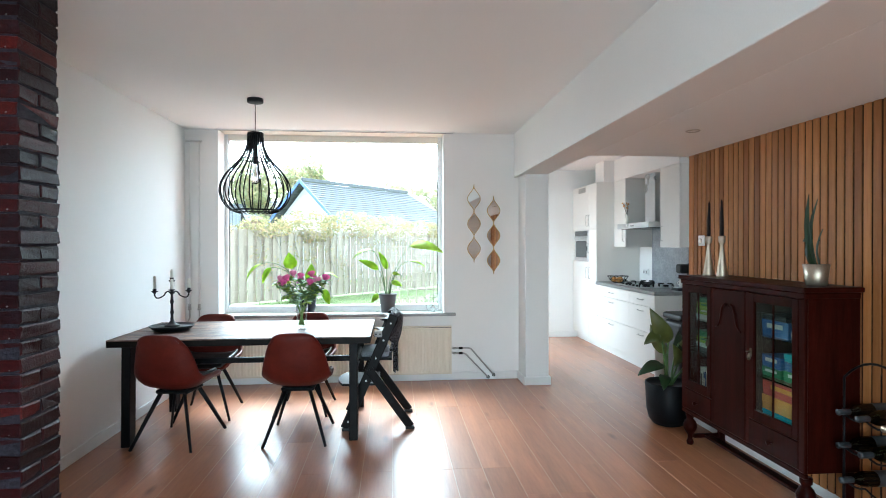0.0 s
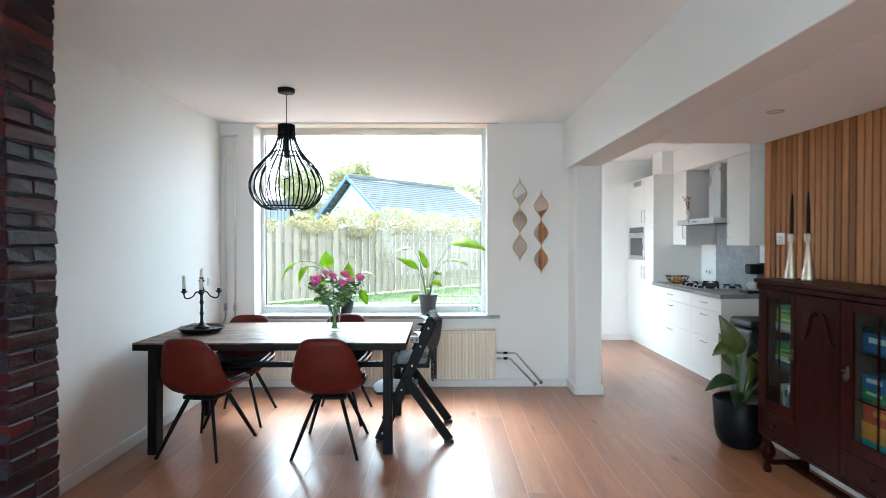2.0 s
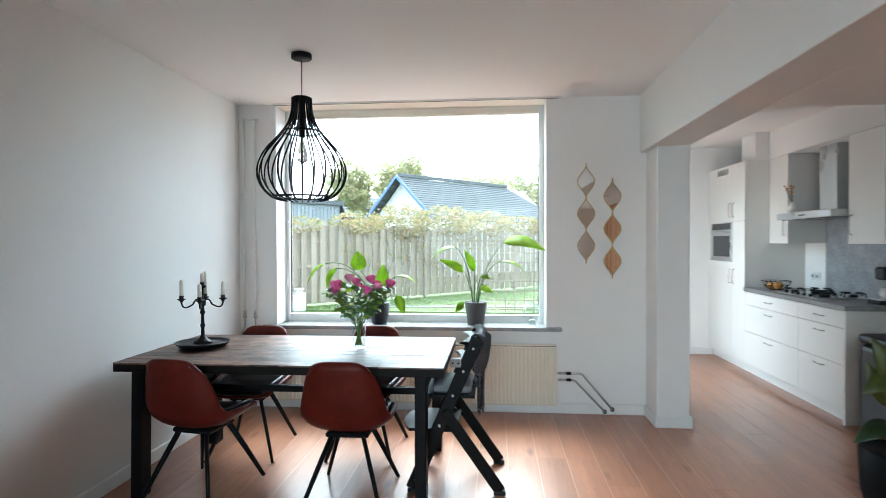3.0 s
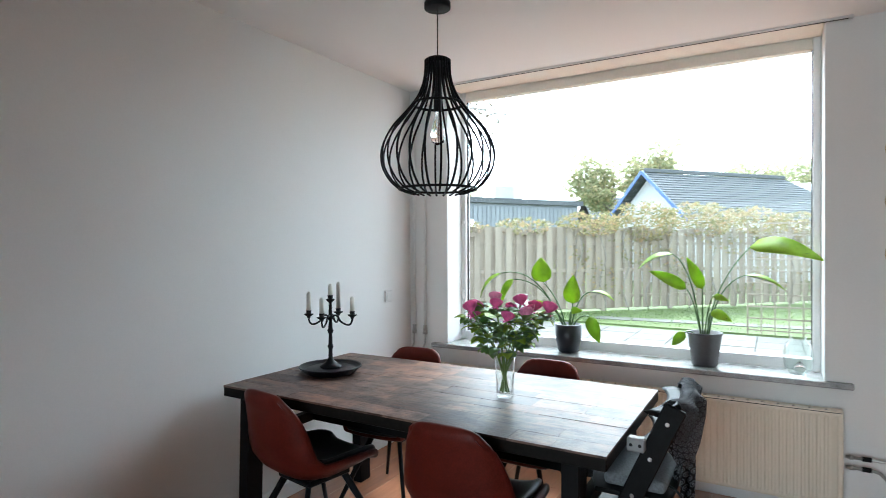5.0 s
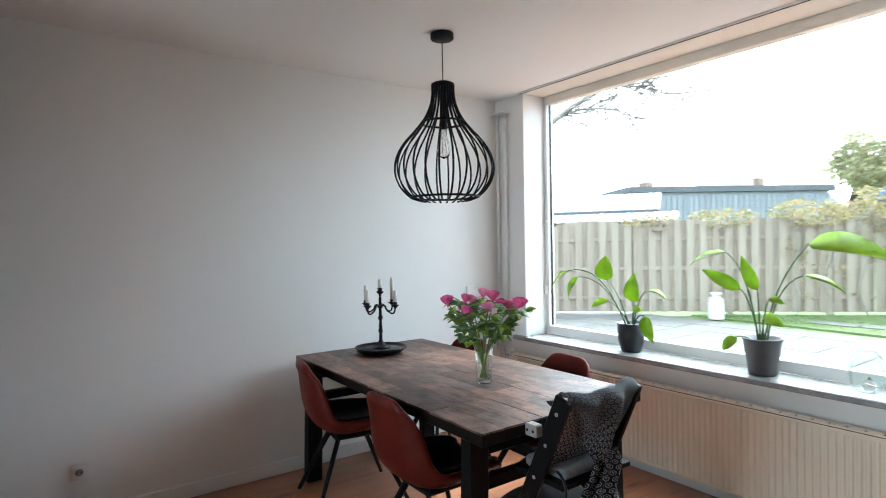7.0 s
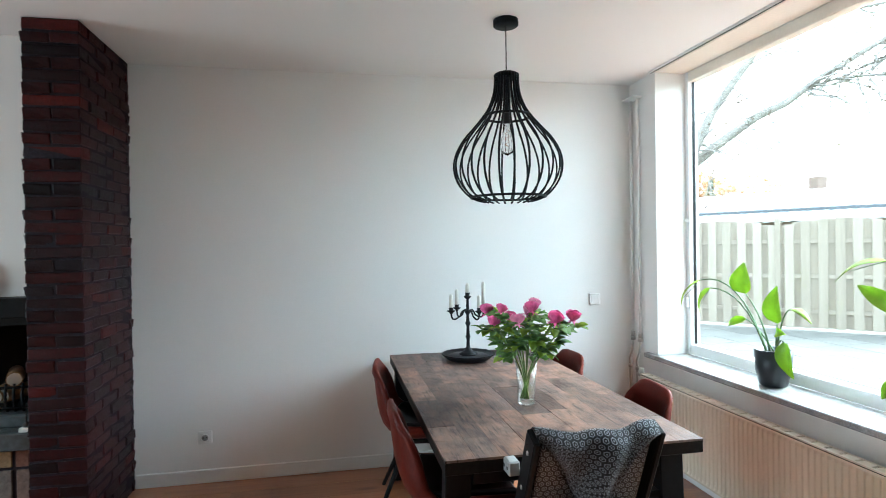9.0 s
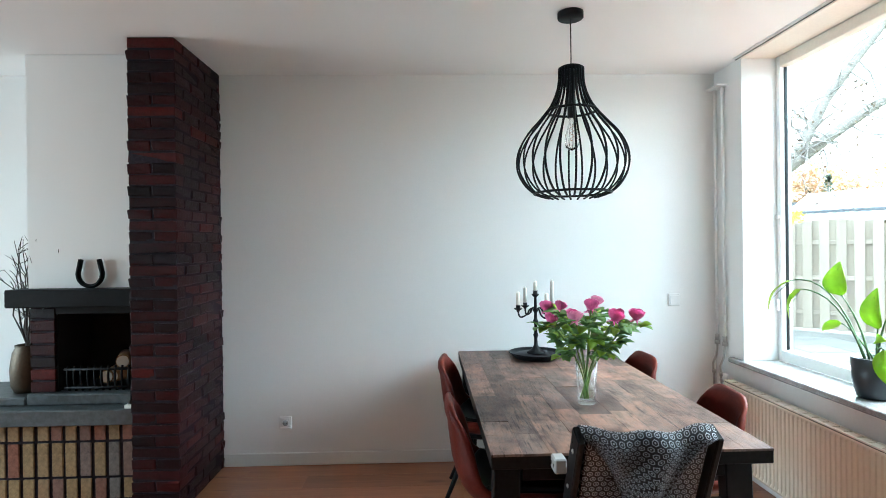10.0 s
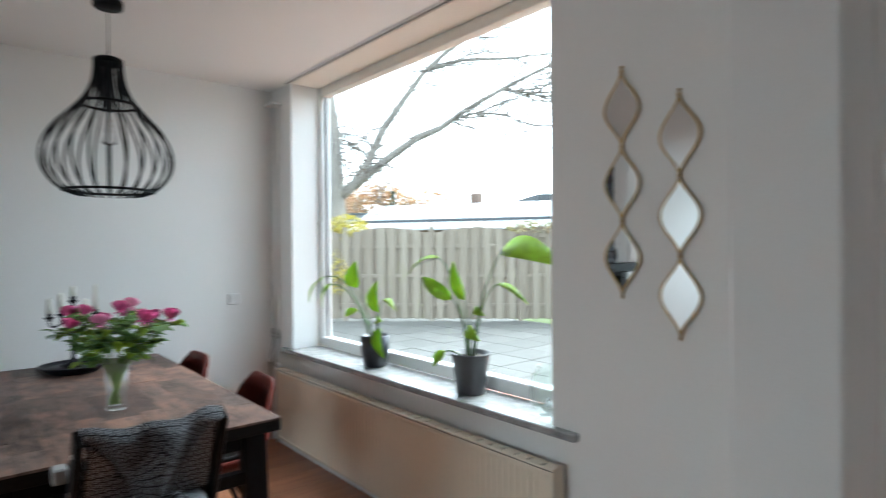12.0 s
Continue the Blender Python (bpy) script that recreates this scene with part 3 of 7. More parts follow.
# ---- dining corner ----
def dining_table():
    t = thing("dining_table", "long dining table of dark reclaimed planks on black legs", "table", pose(-0.981, 4.377, 0))
    X, Y, H = 0.926, 0.4775, 0.764
    top = part("tabletop", B(-X, -Y, H - 0.052, X, Y, H - 0.006, b=0.003), TABLE_EDGE, t, "thick dark tabletop edge")
    r = random.Random(8)
    rows = [0.1, 0.085, 0.11, 0.09, 0.12, 0.08, 0.1, 0.115, 0.09]
    k = 2 * Y / sum(rows)
    y = -Y
    for w in rows:
        w *= k
        x = -X
        while x < X - 0.001:
            ln = r.choice((0.14, 0.22, 0.3, 0.38, 0.5, 0.6)) * r.uniform(0.85, 1.15)
            if X - x - ln < 0.16:
                ln = X - x
            bm = bmesh.new()
            dz = r.uniform(-0.0005, 0.0004)
            box(bm, x + 0.0002, y + 0.0002, H - 0.012, x + ln - 0.0002, y + w - 0.0002, H + dz, b=0.0004)
            ta, tb = r.uniform(-0.0015, 0.0015), r.uniform(-0.008, 0.008)
            for v in bm.verts:
                if v.co.z > H - 0.006:
                    v.co.z += ta * (v.co.x - x - ln / 2) + tb * (v.co.y - y - w / 2)
            part("plank", bm, TABLE_PLANK, top)
            x += ln
        y += w
    for sx in (-1, 1):
        for sy in (-1, 1):
            bm = bmesh.new()
            bar(bm, (sx * 0.80, sy * 0.43, 0), (sx * 0.80, sy * 0.41, H - 0.052), 0.062, 0.095, 0.004)
            part("leg", bm, BLACK_WOOD, t)
        part("crossbar", B(sx * 0.80 - 0.03, -0.36, H - 0.13, sx * 0.80 + 0.03, 0.36, H - 0.0525, b=0.003), BLACK_WOOD, t)
        part("side_rail", B(sx * 0.80 - 0.022, -0.38, 0.49, sx * 0.80 + 0.022, 0.38, 0.54, b=0.003), BLACK_WOOD, t)
    part("stretcher", B(-0.777, -0.022, 0.495, 0.777, 0.022, 0.535, b=0.003), BLACK_WOOD, t)
    return t
dining_table()

def shell(off, inset, thick, start=0):
    """A bucket seat: a profile swept across, curling up at the sides."""
    prof = [(-0.275, 0.81), (-0.272, 0.73), (-0.262, 0.635), (-0.245, 0.54), (-0.205, 0.46), (-0.12, 0.415), (0.0, 0.405), (0.11, 0.415), (0.19, 0.43), (0.225, 0.418)]
    half = [0.145, 0.175, 0.205, 0.228, 0.24, 0.242, 0.238, 0.228, 0.208, 0.18]
    n, m = len(prof), 12
    def P(i, u):
        y, z = prof[i]
        w = half[i] - inset
        a = abs(u)
        if i < 4:
            k = [0.0, 0.12, 0.2, 0.22][i]
            yy, zz = y + k * 0.36 * a ** 2.4, z - (0.035 * a ** 4 if i == 0 else 0)
        elif i == 4:
            yy, zz = y + 0.075 * a ** 2.4, z + 0.045 * a ** 2.4
        else:
            yy, zz = y + 0.01 * a ** 3, z + [0.085, 0.09, 0.07, 0.04, 0.015][i - 5] * a ** 2.6
        return Vector((w * math.sin(u * math.pi / 2) * 0.5 + w * u * 0.5, yy, zz))
    G = [[P(i, -1 + 2 * j / m) for j in range(m + 1)] for i in range(start, n)]
    n -= start
    def nrm(i, j):
        a = G[min(i + 1, n - 1)][j] - G[max(i - 1, 0)][j]
        b = G[i][min(j + 1, m)] - G[i][max(j - 1, 0)]
        return b.cross(a).normalized()
    bm = bmesh.new()
    lay = []
    for k in (off, off + thick):
        lay.append([[bm.verts.new(G[i][j] + nrm(i, j) * k) for j in range(m + 1)] for i in range(n)])
    for k, g in enumerate(lay):
        for i in range(n - 1):
            for j in range(m):
                f = bm.faces.new((g[i][j], g[i][j + 1], g[i + 1][j + 1], g[i + 1][j]))
                f.smooth = True
    rim = [(0, j) for j in range(m)] + [(i, m) for i in range(n - 1)] + [(n - 1, j) for j in range(m, 0, -1)] + [(i, 0) for i in range(n - 1, 0, -1)]
    for a, c in zip(rim, rim[1:] + rim[:1]):
        f = bm.faces.new((lay[0][a[0]][a[1]], lay[0][c[0]][c[1]], lay[1][c[0]][c[1]], lay[1][a[0]][a[1]]))
        f.smooth = True
    for _ in range(1):
        bmesh.ops.recalc_face_normals(bm, faces=bm.faces)
        bmesh.ops.subdivide_edges(bm, edges=bm.edges, cuts=1, use_grid_fill=True, smooth=0.6)
    for f in bm.faces:
        f.smooth = True
    return bm

def dining_chair(m):
    c = thing("dining_chair", "cognac leather bucket chair with black seat and splayed black metal legs", "chair", m, "chairs round the table")
    part("shell", shell(-0.014, 0.0, 0.022), LEATHER, c, "cognac leather shell")
    part("seat_pad", shell(0.0095, 0.02, 0.016, 4), LEATHER_BLACK, c, "black leather seat pad")
    part("seat_plate", B(-0.12, -0.12, 0.365, 0.12, 0.12, 0.392, b=0.008), BLACK_METAL, c)
    for sx in (-1, 1):
        for sy in (-1, 1):
            part("leg", T([(sx * 0.08, sy * 0.09, 0.39), (sx * 0.15, sy * 0.175, 0.2), (sx * 0.22, sy * 0.262, 0.0)], [0.0125, 0.0115, 0.009], 8, 1.35), BLACK_METAL, c)
    for y in (-0.12, 0.12):
        part("cross_brace", T([(-0.1, y, 0.375), (0.1, y, 0.375)], 0.007, 6), BLACK_METAL, c)
    return c
c0 = dining_chair(pose(-0.59, 4.06, 0, 0, 0, 0))
copy_thing(c0, pose(-1.46, 4.055, 0, 0, 0, -9))
copy_thing(c0, pose(-1.46, 4.71, 0, 0, 0, 184))
copy_thing(c0, pose(-0.655, 4.755, 0, 0, 0, 178))

def high_chair():
    """A climbing high chair: leaning uprights with a brace each, seat, foot plate and a cloth over the back."""
    h = thing("high_chair", "black wooden climbing high chair with a patterned cloth over its back", "high chair", pose(0, 4.355, 0))
    A, C = Vector((-0.26, 0, 0.02)), Vector((0.12, 0, 0.885))
    for sy in (-1, 1):
        y = sy * 0.225
        bm = bmesh.new()
        bar(bm, A + Vector((0, y, 0)), C + Vector((0, y * 0.93, 0)), 0.075, 0.022, 0.005)
        up = part("upright", bm, BLACK_WOOD, h)
        bm = bmesh.new()
        bar(bm, Vector((-0.075, y, 0.47)), Vector((0.245, y, 0.02)), 0.065, 0.022, 0.005)
        part("rear_leg", bm, BLACK_WOOD, h)
        part("foot", B(-0.285, y - 0.016, 0, -0.215, y + 0.016, 0.024, b=0.004), BLACK_PLASTIC, h)
        part("foot", B(0.205, y - 0.016, 0, 0.275, y + 0.016, 0.024, b=0.004), BLACK_PLASTIC, h)
        for u in (0.06, 0.42, 0.62, 0.78, 0.93):
            p = A.lerp(C, u) + Vector((0, y * (1 - 0.07 * u), 0))
            bm = lathe(bmesh.new(), [(0.0075, 0), (0.0075, 0.003), (0.005, 0.004)], 12)
            turn(bm, bm.verts, Matrix.Translation(p + Vector((0, sy * 0.0105, 0))) @ Matrix.Rotation(radians(-90 * sy), 4, 'X'))
            part("bolt", bm, NICKEL, up, "bright bolt head")
    for nm, x, z, d, w in (("seat_plate", -0.03, 0.535, 0.26, 0.4), ("foot_plate", -0.14, 0.34, 0.28, 0.4)):
        out = []
        for i in range(13):
            u = -1 + 2 * i / 12
            out.append((x - d / 2 - 0.05 * (1 - u * u), u * w / 2))
        out += [(x + d / 2, w / 2), (x + d / 2, -w / 2)]
        bm = bmesh.new()
        plate(bm, out, z, z + 0.018)
        part(nm, bm, BLACK_WOOD, h)
    part("crossbar", T([(-0.17, -0.215, 0.22), (-0.17, 0.215, 0.22)], 0.006, 8), NICKEL, h)
    for u in (0.82, 0.96):
        p = A.lerp(C, u)
        pts = [(p.x - 0.055 + 0.05 * (1 - (2 * i / 10 - 1) ** 2), -0.205 + 0.41 * i / 10, p.z) for i in range(11)]
        part("back_slat", T(pts, 0.045, 8, 0.18), BLACK_WOOD, h)
    cu = bmesh.new()
    box(cu, -0.14, -0.17, 0.553, 0.08, 0.17, 0.60, b=0.02, seg=3)
    for f in cu.faces:
        f.smooth = True
    part("seat_cushion", cu, CLOTH_GREY, h, "grey woven seat cushion")
    cu = bmesh.new()
    uvl = cu.loops.layers.uv.new("UVMap")
    box(cu, 0.0, -0.19, 0.0, 0.035, 0.19, 0.27, b=0.014, seg=3)
    for f in cu.faces:
        f.smooth = True
        for lp in f.loops:
            lp[uvl].uv = (lp.vert.co.y, lp.vert.co.z)
    turn(cu, cu.verts, Matrix.Translation((-0.015, 0, 0.61)) @ Matrix.Rotation(radians(23), 4, 'Y'))
    part("back_cushion", cu, HEX, h, "patterned back cushion")
    cl = part("clamp", B(-0.035, -0.262, 0.725, 0.025, -0.222, 0.773, b=0.005), CLAMP_SHADE_GREY, h, "grey tray clamp")
    for x in (-0.02, 0.01):
        # black disc on the face paints the dark of a screw hole
        part("screw_hole_shade", T([(x, -0.2635, 0.749), (x, -0.2615, 0.749)], 0.006, 10), BLACK_PLASTIC, cl)
    part("strap", T(arc((0.1, -0.23, 0.62), (0.17, -0.24, 0.6), (0.14, -0.235, 0.5)), 0.007, 6, 0.5), BLACK_PLASTIC, h)
    # cloth draped over the back
    bm = bmesh.new()
    uvl = bm.loops.layers.uv.new("UVMap")
    nu, nv = 34, 26
    g = []
    for i in range(nv + 1):
        row = []
        v = i / nv
        for j in range(nu + 1):
            u = -1 + 2 * j / nu
            w = 0.206 * (1 - 0.45 * max(0, v - 0.22) ** 0.8)
            topz = 0.893 + 0.012 * abs(u) + 0.005 * math.cos(u * 8 + 0.6)
            if v < 0.18:
                a = v / 0.18 * math.pi
                x, z = 0.055 + 0.075 * v / 0.18, topz - 0.03 + 0.03 * math.sin(a)
            else:
                d = (v - 0.18) / 0.82
                x = 0.13 + 0.03 * math.sin(d * 3) - 0.09 * d + 0.012 * math.sin(u * 9 + d * 4)
                z = topz - 0.03 - d * (0.34 - 0.26 * abs(u) ** 0.8)
            nz = noise.noise(Vector((u * 2.1, v * 3.0, 4.0)))
            row.append((Vector((x + 0.012 + 0.012 * nz + 0.035 * (1 - u * u), u * w, z + 0.012 * nz)), (u * w, z)))
        g.append(row)
    V = [[bm.verts.new(p) for p, _ in row] for row in g]
    for i in range(nv):
        for j in range(nu):
            f = bm.faces.new((V[i][j], V[i][j + 1], V[i + 1][j + 1], V[i + 1][j]))
            f.smooth = True
            for lp, (a, c) in zip(f.loops, ((i, j), (i, j + 1), (i + 1, j + 1), (i + 1, j))):
                lp[uvl].uv = (g[a][c][1][0], -a * 0.018)
    bmesh.ops.solidify(bm, geom=bm.faces, thickness=0.006)
    part("cloth", bm, HEX, h, "dark blue cloth printed with white hexagons")
    bm = bmesh.new()
    uvl = bm.loops.layers.uv.new("UVMap")
    for k in range(2):
        pts = [(0.14 - 0.02 * k, 0.02 - 0.05 * k + 0.03 * math.sin(i * 0.9), 0.66 - i * 0.035) for i in range(8)]
        V = [[bm.verts.new((p[0] + 0.012 * math.sin(j * 1.3), p[1] + (j - 4) * 0.013 * (0.8 + 0.15 * i), p[2])) for j in range(9)] for i, p in enumerate(pts)]
        for i in range(7):
            for j in range(8):
                f = bm.faces.new((V[i][j], V[i][j + 1], V[i + 1][j + 1], V[i + 1][j]))
                f.smooth = True
                for lp, (a, c) in zip(f.loops, ((i, j), (i, j + 1), (i + 1, j + 1), (i + 1, j))):
                    lp[uvl].uv = (c * 0.013, a * 0.035)
    bmesh.ops.solidify(bm, geom=bm.faces, thickness=0.005)
    part("cloth_tail", bm, HEX, h, "hanging knotted end of the cloth")
    return h
high_chair()

def pendant_lamp():
    p = thing("pendant_lamp", "black wire cage pendant lamp with a clear bulb over the table", "lamp", pose(-1.0, 4.432, 0))
    part("canopy", LA([(0.0, TOP - 0.034), (0.06, TOP - 0.034), (0.064, TOP - 0.03), (0.064, TOP - 0.002), (0.06, TOP)], 32, cap=False), BLACK_METAL, p)
    part("cord", T([(0, 0, 2.34), (0, 0, TOP - 0.034)], 0.003, 8), CABLE, p)
    part("top_cap", LA([(0.0, 2.352), (0.052, 2.352), (0.062, 2.345), (0.063, 2.325), (0.058, 2.325), (0.056, 2.34), (0.0, 2.342)], 32, cap=False), BLACK_METAL, p)
    prof = [(0.06, 2.345), (0.062, 2.28), (0.075, 2.22), (0.105, 2.155), (0.16, 2.085), (0.222, 2.015), (0.262, 1.945), (0.276, 1.88), (0.266, 1.815), (0.23, 1.755), (0.182, 1.715), (0.13, 1.697)]
    fine = []
    for i in range(len(prof) - 1):
        p0, p1, p2, p3 = (Vector(prof[max(0, min(len(prof) - 1, i + k))]) for k in (-1, 0, 1, 2))
        for q in range(3):
            u = q / 3
            fine.append(0.5 * ((2 * p1) + (p2 - p0) * u + (2 * p0 - 5 * p1 + 4 * p2 - p3) * u * u + (3 * p1 - p0 - 3 * p2 + p3) * u ** 3))
    fine.append(Vector(prof[-1]))
    rib = mesh_of("rib", T([(r, 0, z) for r, z in fine], 0.0046, 6, 1.25), BLACK_METAL)
    for k in range(24):
        part("rib", rib, None, p, at=pose(0, 0, 0, 0, 0, k * 15 + 4))
    for r, z in ((0.126, 2.13), (0.194, 1.718)):
        part("ring", T([((r - 0.004) * math.cos(a), (r - 0.004) * math.sin(a), z) for a in [2 * math.pi * i / 40 for i in range(41)]], 0.0065, 6), BLACK_METAL, p)
    part("lamp_socket", LA([(0.0, 2.345), (0.014, 2.34), (0.018, 2.3), (0.02, 2.16), (0.021, 2.095), (0.0, 2.095)], 20, cap=False), BLACK_PLASTIC, p)
    b = part("bulb", LA([(0.012, 2.096), (0.014, 2.07), (0.032, 2.01), (0.037, 1.98), (0.03, 1.945), (0.0, 1.93)], 24, cap=False), GLASS, p, "clear glass bulb")
    b.visible_shadow = False
    part("filament", T([(0.008 * math.cos(i * 1.6), 0.008 * math.sin(i * 1.6), 2.06 - i * 0.007) for i in range(13)], 0.0012, 5), COPPER, b)
    return p
pendant_lamp()

def candelabrum():
    c = thing("candelabrum", "black cast iron candelabrum with five white candles", "candelabra", pose(-1.632, 4.362, 0.795) @ Matrix.Diagonal((1, 1, 0.93, 1)))
    part("stem", LA([(0.0, 0), (0.055, 0.0), (0.058, 0.008), (0.04, 0.02), (0.022, 0.035), (0.012, 0.055), (0.01, 0.1), (0.016, 0.12), (0.011, 0.135), (0.009, 0.19), (0.017, 0.21), (0.011, 0.225), (0.009, 0.27), (0.02, 0.285), (0.01, 0.3), (0.008, 0.37), (0.022, 0.385), (0.024, 0.39), (0.013, 0.395), (0.015, 0.415), (0.0, 0.415)], 20, cap=False), BLACK_IRON, c)
    part("candle", LA([(0.0, 0.412), (0.0125, 0.412), (0.012, 0.465), (0.006, 0.478), (0.0, 0.479)], 14, cap=False), WAX, c, "short white candle stub")
    for k, h in enumerate((0.085, 0.16, 0.11, 0.09)):
        a = radians(21 + 90 * k)
        d = Vector((math.cos(a), math.sin(a), 0))
        pts = arc(d * 0.008 + Vector((0, 0, 0.285)), d * 0.035 + Vector((0, 0, 0.32)), d * 0.055 + Vector((0, 0, 0.265)), 6)[:-1] + arc(d * 0.055 + Vector((0, 0, 0.265)), d * 0.12 + Vector((0, 0, 0.215)), d * 0.122 + Vector((0, 0, 0.285)), 8)
        arm = part("arm", T(pts, 0.0055, 8), BLACK_IRON, c)
        q = d * 0.122
        part("drip_cup", LA([(0.0, 0.28), (0.008, 0.28), (0.011, 0.29), (0.025, 0.3), (0.026, 0.304), (0.013, 0.304), (0.014, 0.325), (0.0, 0.325)], 16, (q.x, q.y, 0), cap=False), BLACK_IRON, arm)
        part("candle", LA([(0.0, 0.322), (0.0125, 0.322), (0.0115, 0.322 + h * 0.88), (0.005, 0.322 + h), (0.0, 0.322 + h)], 14, (q.x, q.y, 0), cap=False), WAX, c, "white taper candle")
    return c
candelabrum()
tr = thing("tray", "round black hammered metal tray under the candelabrum", "tray", pose(-1.632, 4.362, 0.7655))
part("dish", LA([(0.0, 0.0), (0.12, 0.0), (0.14, 0.012), (0.162, 0.034), (0.167, 0.036), (0.164, 0.04), (0.156, 0.034), (0.135, 0.02), (0.12, 0.0285), (0.0, 0.0285)], 40, cap=False), BLACK_IRON, tr)

def rose_vase():
    v = thing("rose_bouquet", "bouquet of pink roses in a clear glass vase", "flowers", pose(-0.627, 4.385, 0.7655))
    gl = part("vase", LA([(0.0, 0.0), (0.036, 0.0), (0.039, 0.004), (0.039, 0.05), (0.049, 0.2), (0.0465, 0.2), (0.0365, 0.05), (0.0345, 0.02), (0.0, 0.02)], 32, cap=False), VASE_GLASS, v, "clear glass vase")
    gl.visible_shadow = False
    r = random.Random(12)
    heads = []
    for i in range(12):
        a = i * 2.4
        rad = 0.045 + 0.175 * math.sqrt((i + 0.5) / 12)
        heads.append(Vector((rad * math.cos(a), rad * math.sin(a) * 0.95, 0.455 - 0.45 * rad + r.uniform(-0.03, 0.04))))
    for i, h in enumerate(heads):
        foot = Vector((-h.x * 0.1 + r.uniform(-0.012, 0.012), -h.y * 0.1 + r.uniform(-0.012, 0.012), 0.024))
        mid = Vector((h.x * 0.14, h.y * 0.14, 0.22))
        pts = arc(foot, mid, h, 8)
        st = part("stem", T(pts, [0.0033] * 9, 6), ROSE_STEM, v)
        for k in range(6):
            u = r.uniform(0.5, 0.97)
            p = pts[int(u * 8)]
            a = math.atan2(h.y, h.x) + r.uniform(-1.5, 1.5)
            d = Vector((math.cos(a), math.sin(a), r.uniform(0.0, 0.7))).normalized()
            q = p + d * r.uniform(0.035, 0.095)
            part("sprig", T(arc(p, (p + q) / 2 + Vector((0, 0, 0.008)), q, 4), 0.0014, 5), STEM, st)
            for w in range(4):
                s0 = q.lerp(p, (0.0, 0.05, 0.35, 0.4)[w])
                t0 = Vector((-d.y, d.x, 0)) * (0.0, 0.9, -0.9, 0.9)[w] + d * (1.0, 0.5, 0.5, 0.6)[w] + Vector((0, 0, r.uniform(-0.45, 0.3)))
                t0.normalize()
                s = r.uniform(0.042, 0.066)
                bm = bmesh.new()
                leaf(bm, s0, s0 + t0 * s, s * 0.8, 0.15, r.uniform(0, 0.35), (r.uniform(-0.5, 0.5), r.uniform(-0.5, 0.5), 1), n=4)
                part("leaf", bm, ROSE_LEAF if r.random() < 0.72 else LEAF_BRIGHT, st)
        bm = bmesh.new()
        s = r.uniform(0.82, 1.05)
        tilt = Matrix.Translation(h) @ Matrix.Rotation(r.uniform(-0.5, 0.5), 4, 'X') @ Matrix.Rotation(r.uniform(-0.5, 0.5), 4, 'Y')
        lathe(bm, [(0.003 * s, -0.008 * s), (0.012 * s, -0.003 * s), (0.014 * s, 0.02 * s), (0.007 * s, 0.036 * s), (0.002, 0.034 * s)], 10)
        # rings of cupped petals, the outer ones opening
        for ring, (n, rr, hh, op) in enumerate(((3, 0.011, 0.045, 0.0), (4, 0.017, 0.046, 0.001), (5, 0.0235, 0.044, 0.002), (6, 0.029, 0.04, 0.005))):
            for k in range(n):
                a = 2 * math.pi * (k + 0.37 * ring + r.uniform(-0.08, 0.08)) / n
                rows = []
                for i2 in range(6):
                    q = i2 / 5
                    row = []
                    for j in range(6):
                        e = abs(j / 5 - 0.5) * 2
                        w = (j / 5 - 0.5) * 1.45 * 6.28 / n * (0.5 + 0.5 * math.sin(math.pi * (0.12 + 0.7 * q)))
                        rad = s * (rr * (0.25 + 0.78 * math.sin(q * 1.9)) + op * q ** 4 + 0.0012 * e)
                        row.append(bm.verts.new((rad * math.cos(a + w), rad * math.sin(a + w), s * (hh * q - 0.006 * e * e * q - op * 0.5 * q ** 5 - 0.004))))
                    rows.append(row)
                for i2 in range(5):
                    for j in range(5):
                        f = bm.faces.new((rows[i2][j], rows[i2][j + 1], rows[i2 + 1][j + 1], rows[i2 + 1][j]))
                        f.smooth = True
        for k in range(5):
            a = k * 1.2566
            leaf(bm, (0, 0, -0.006 * s), (0.03 * math.cos(a) * s, 0.03 * math.sin(a) * s, -0.014 * s), 0.009, 0.1, 0.1, n=3)
        turn(bm, bm.verts, tilt)
        part("rose", bm, ROSE_PALE if i % 4 == 1 else ROSE, v, "pink rose bloom")
    return v
rose_vase()

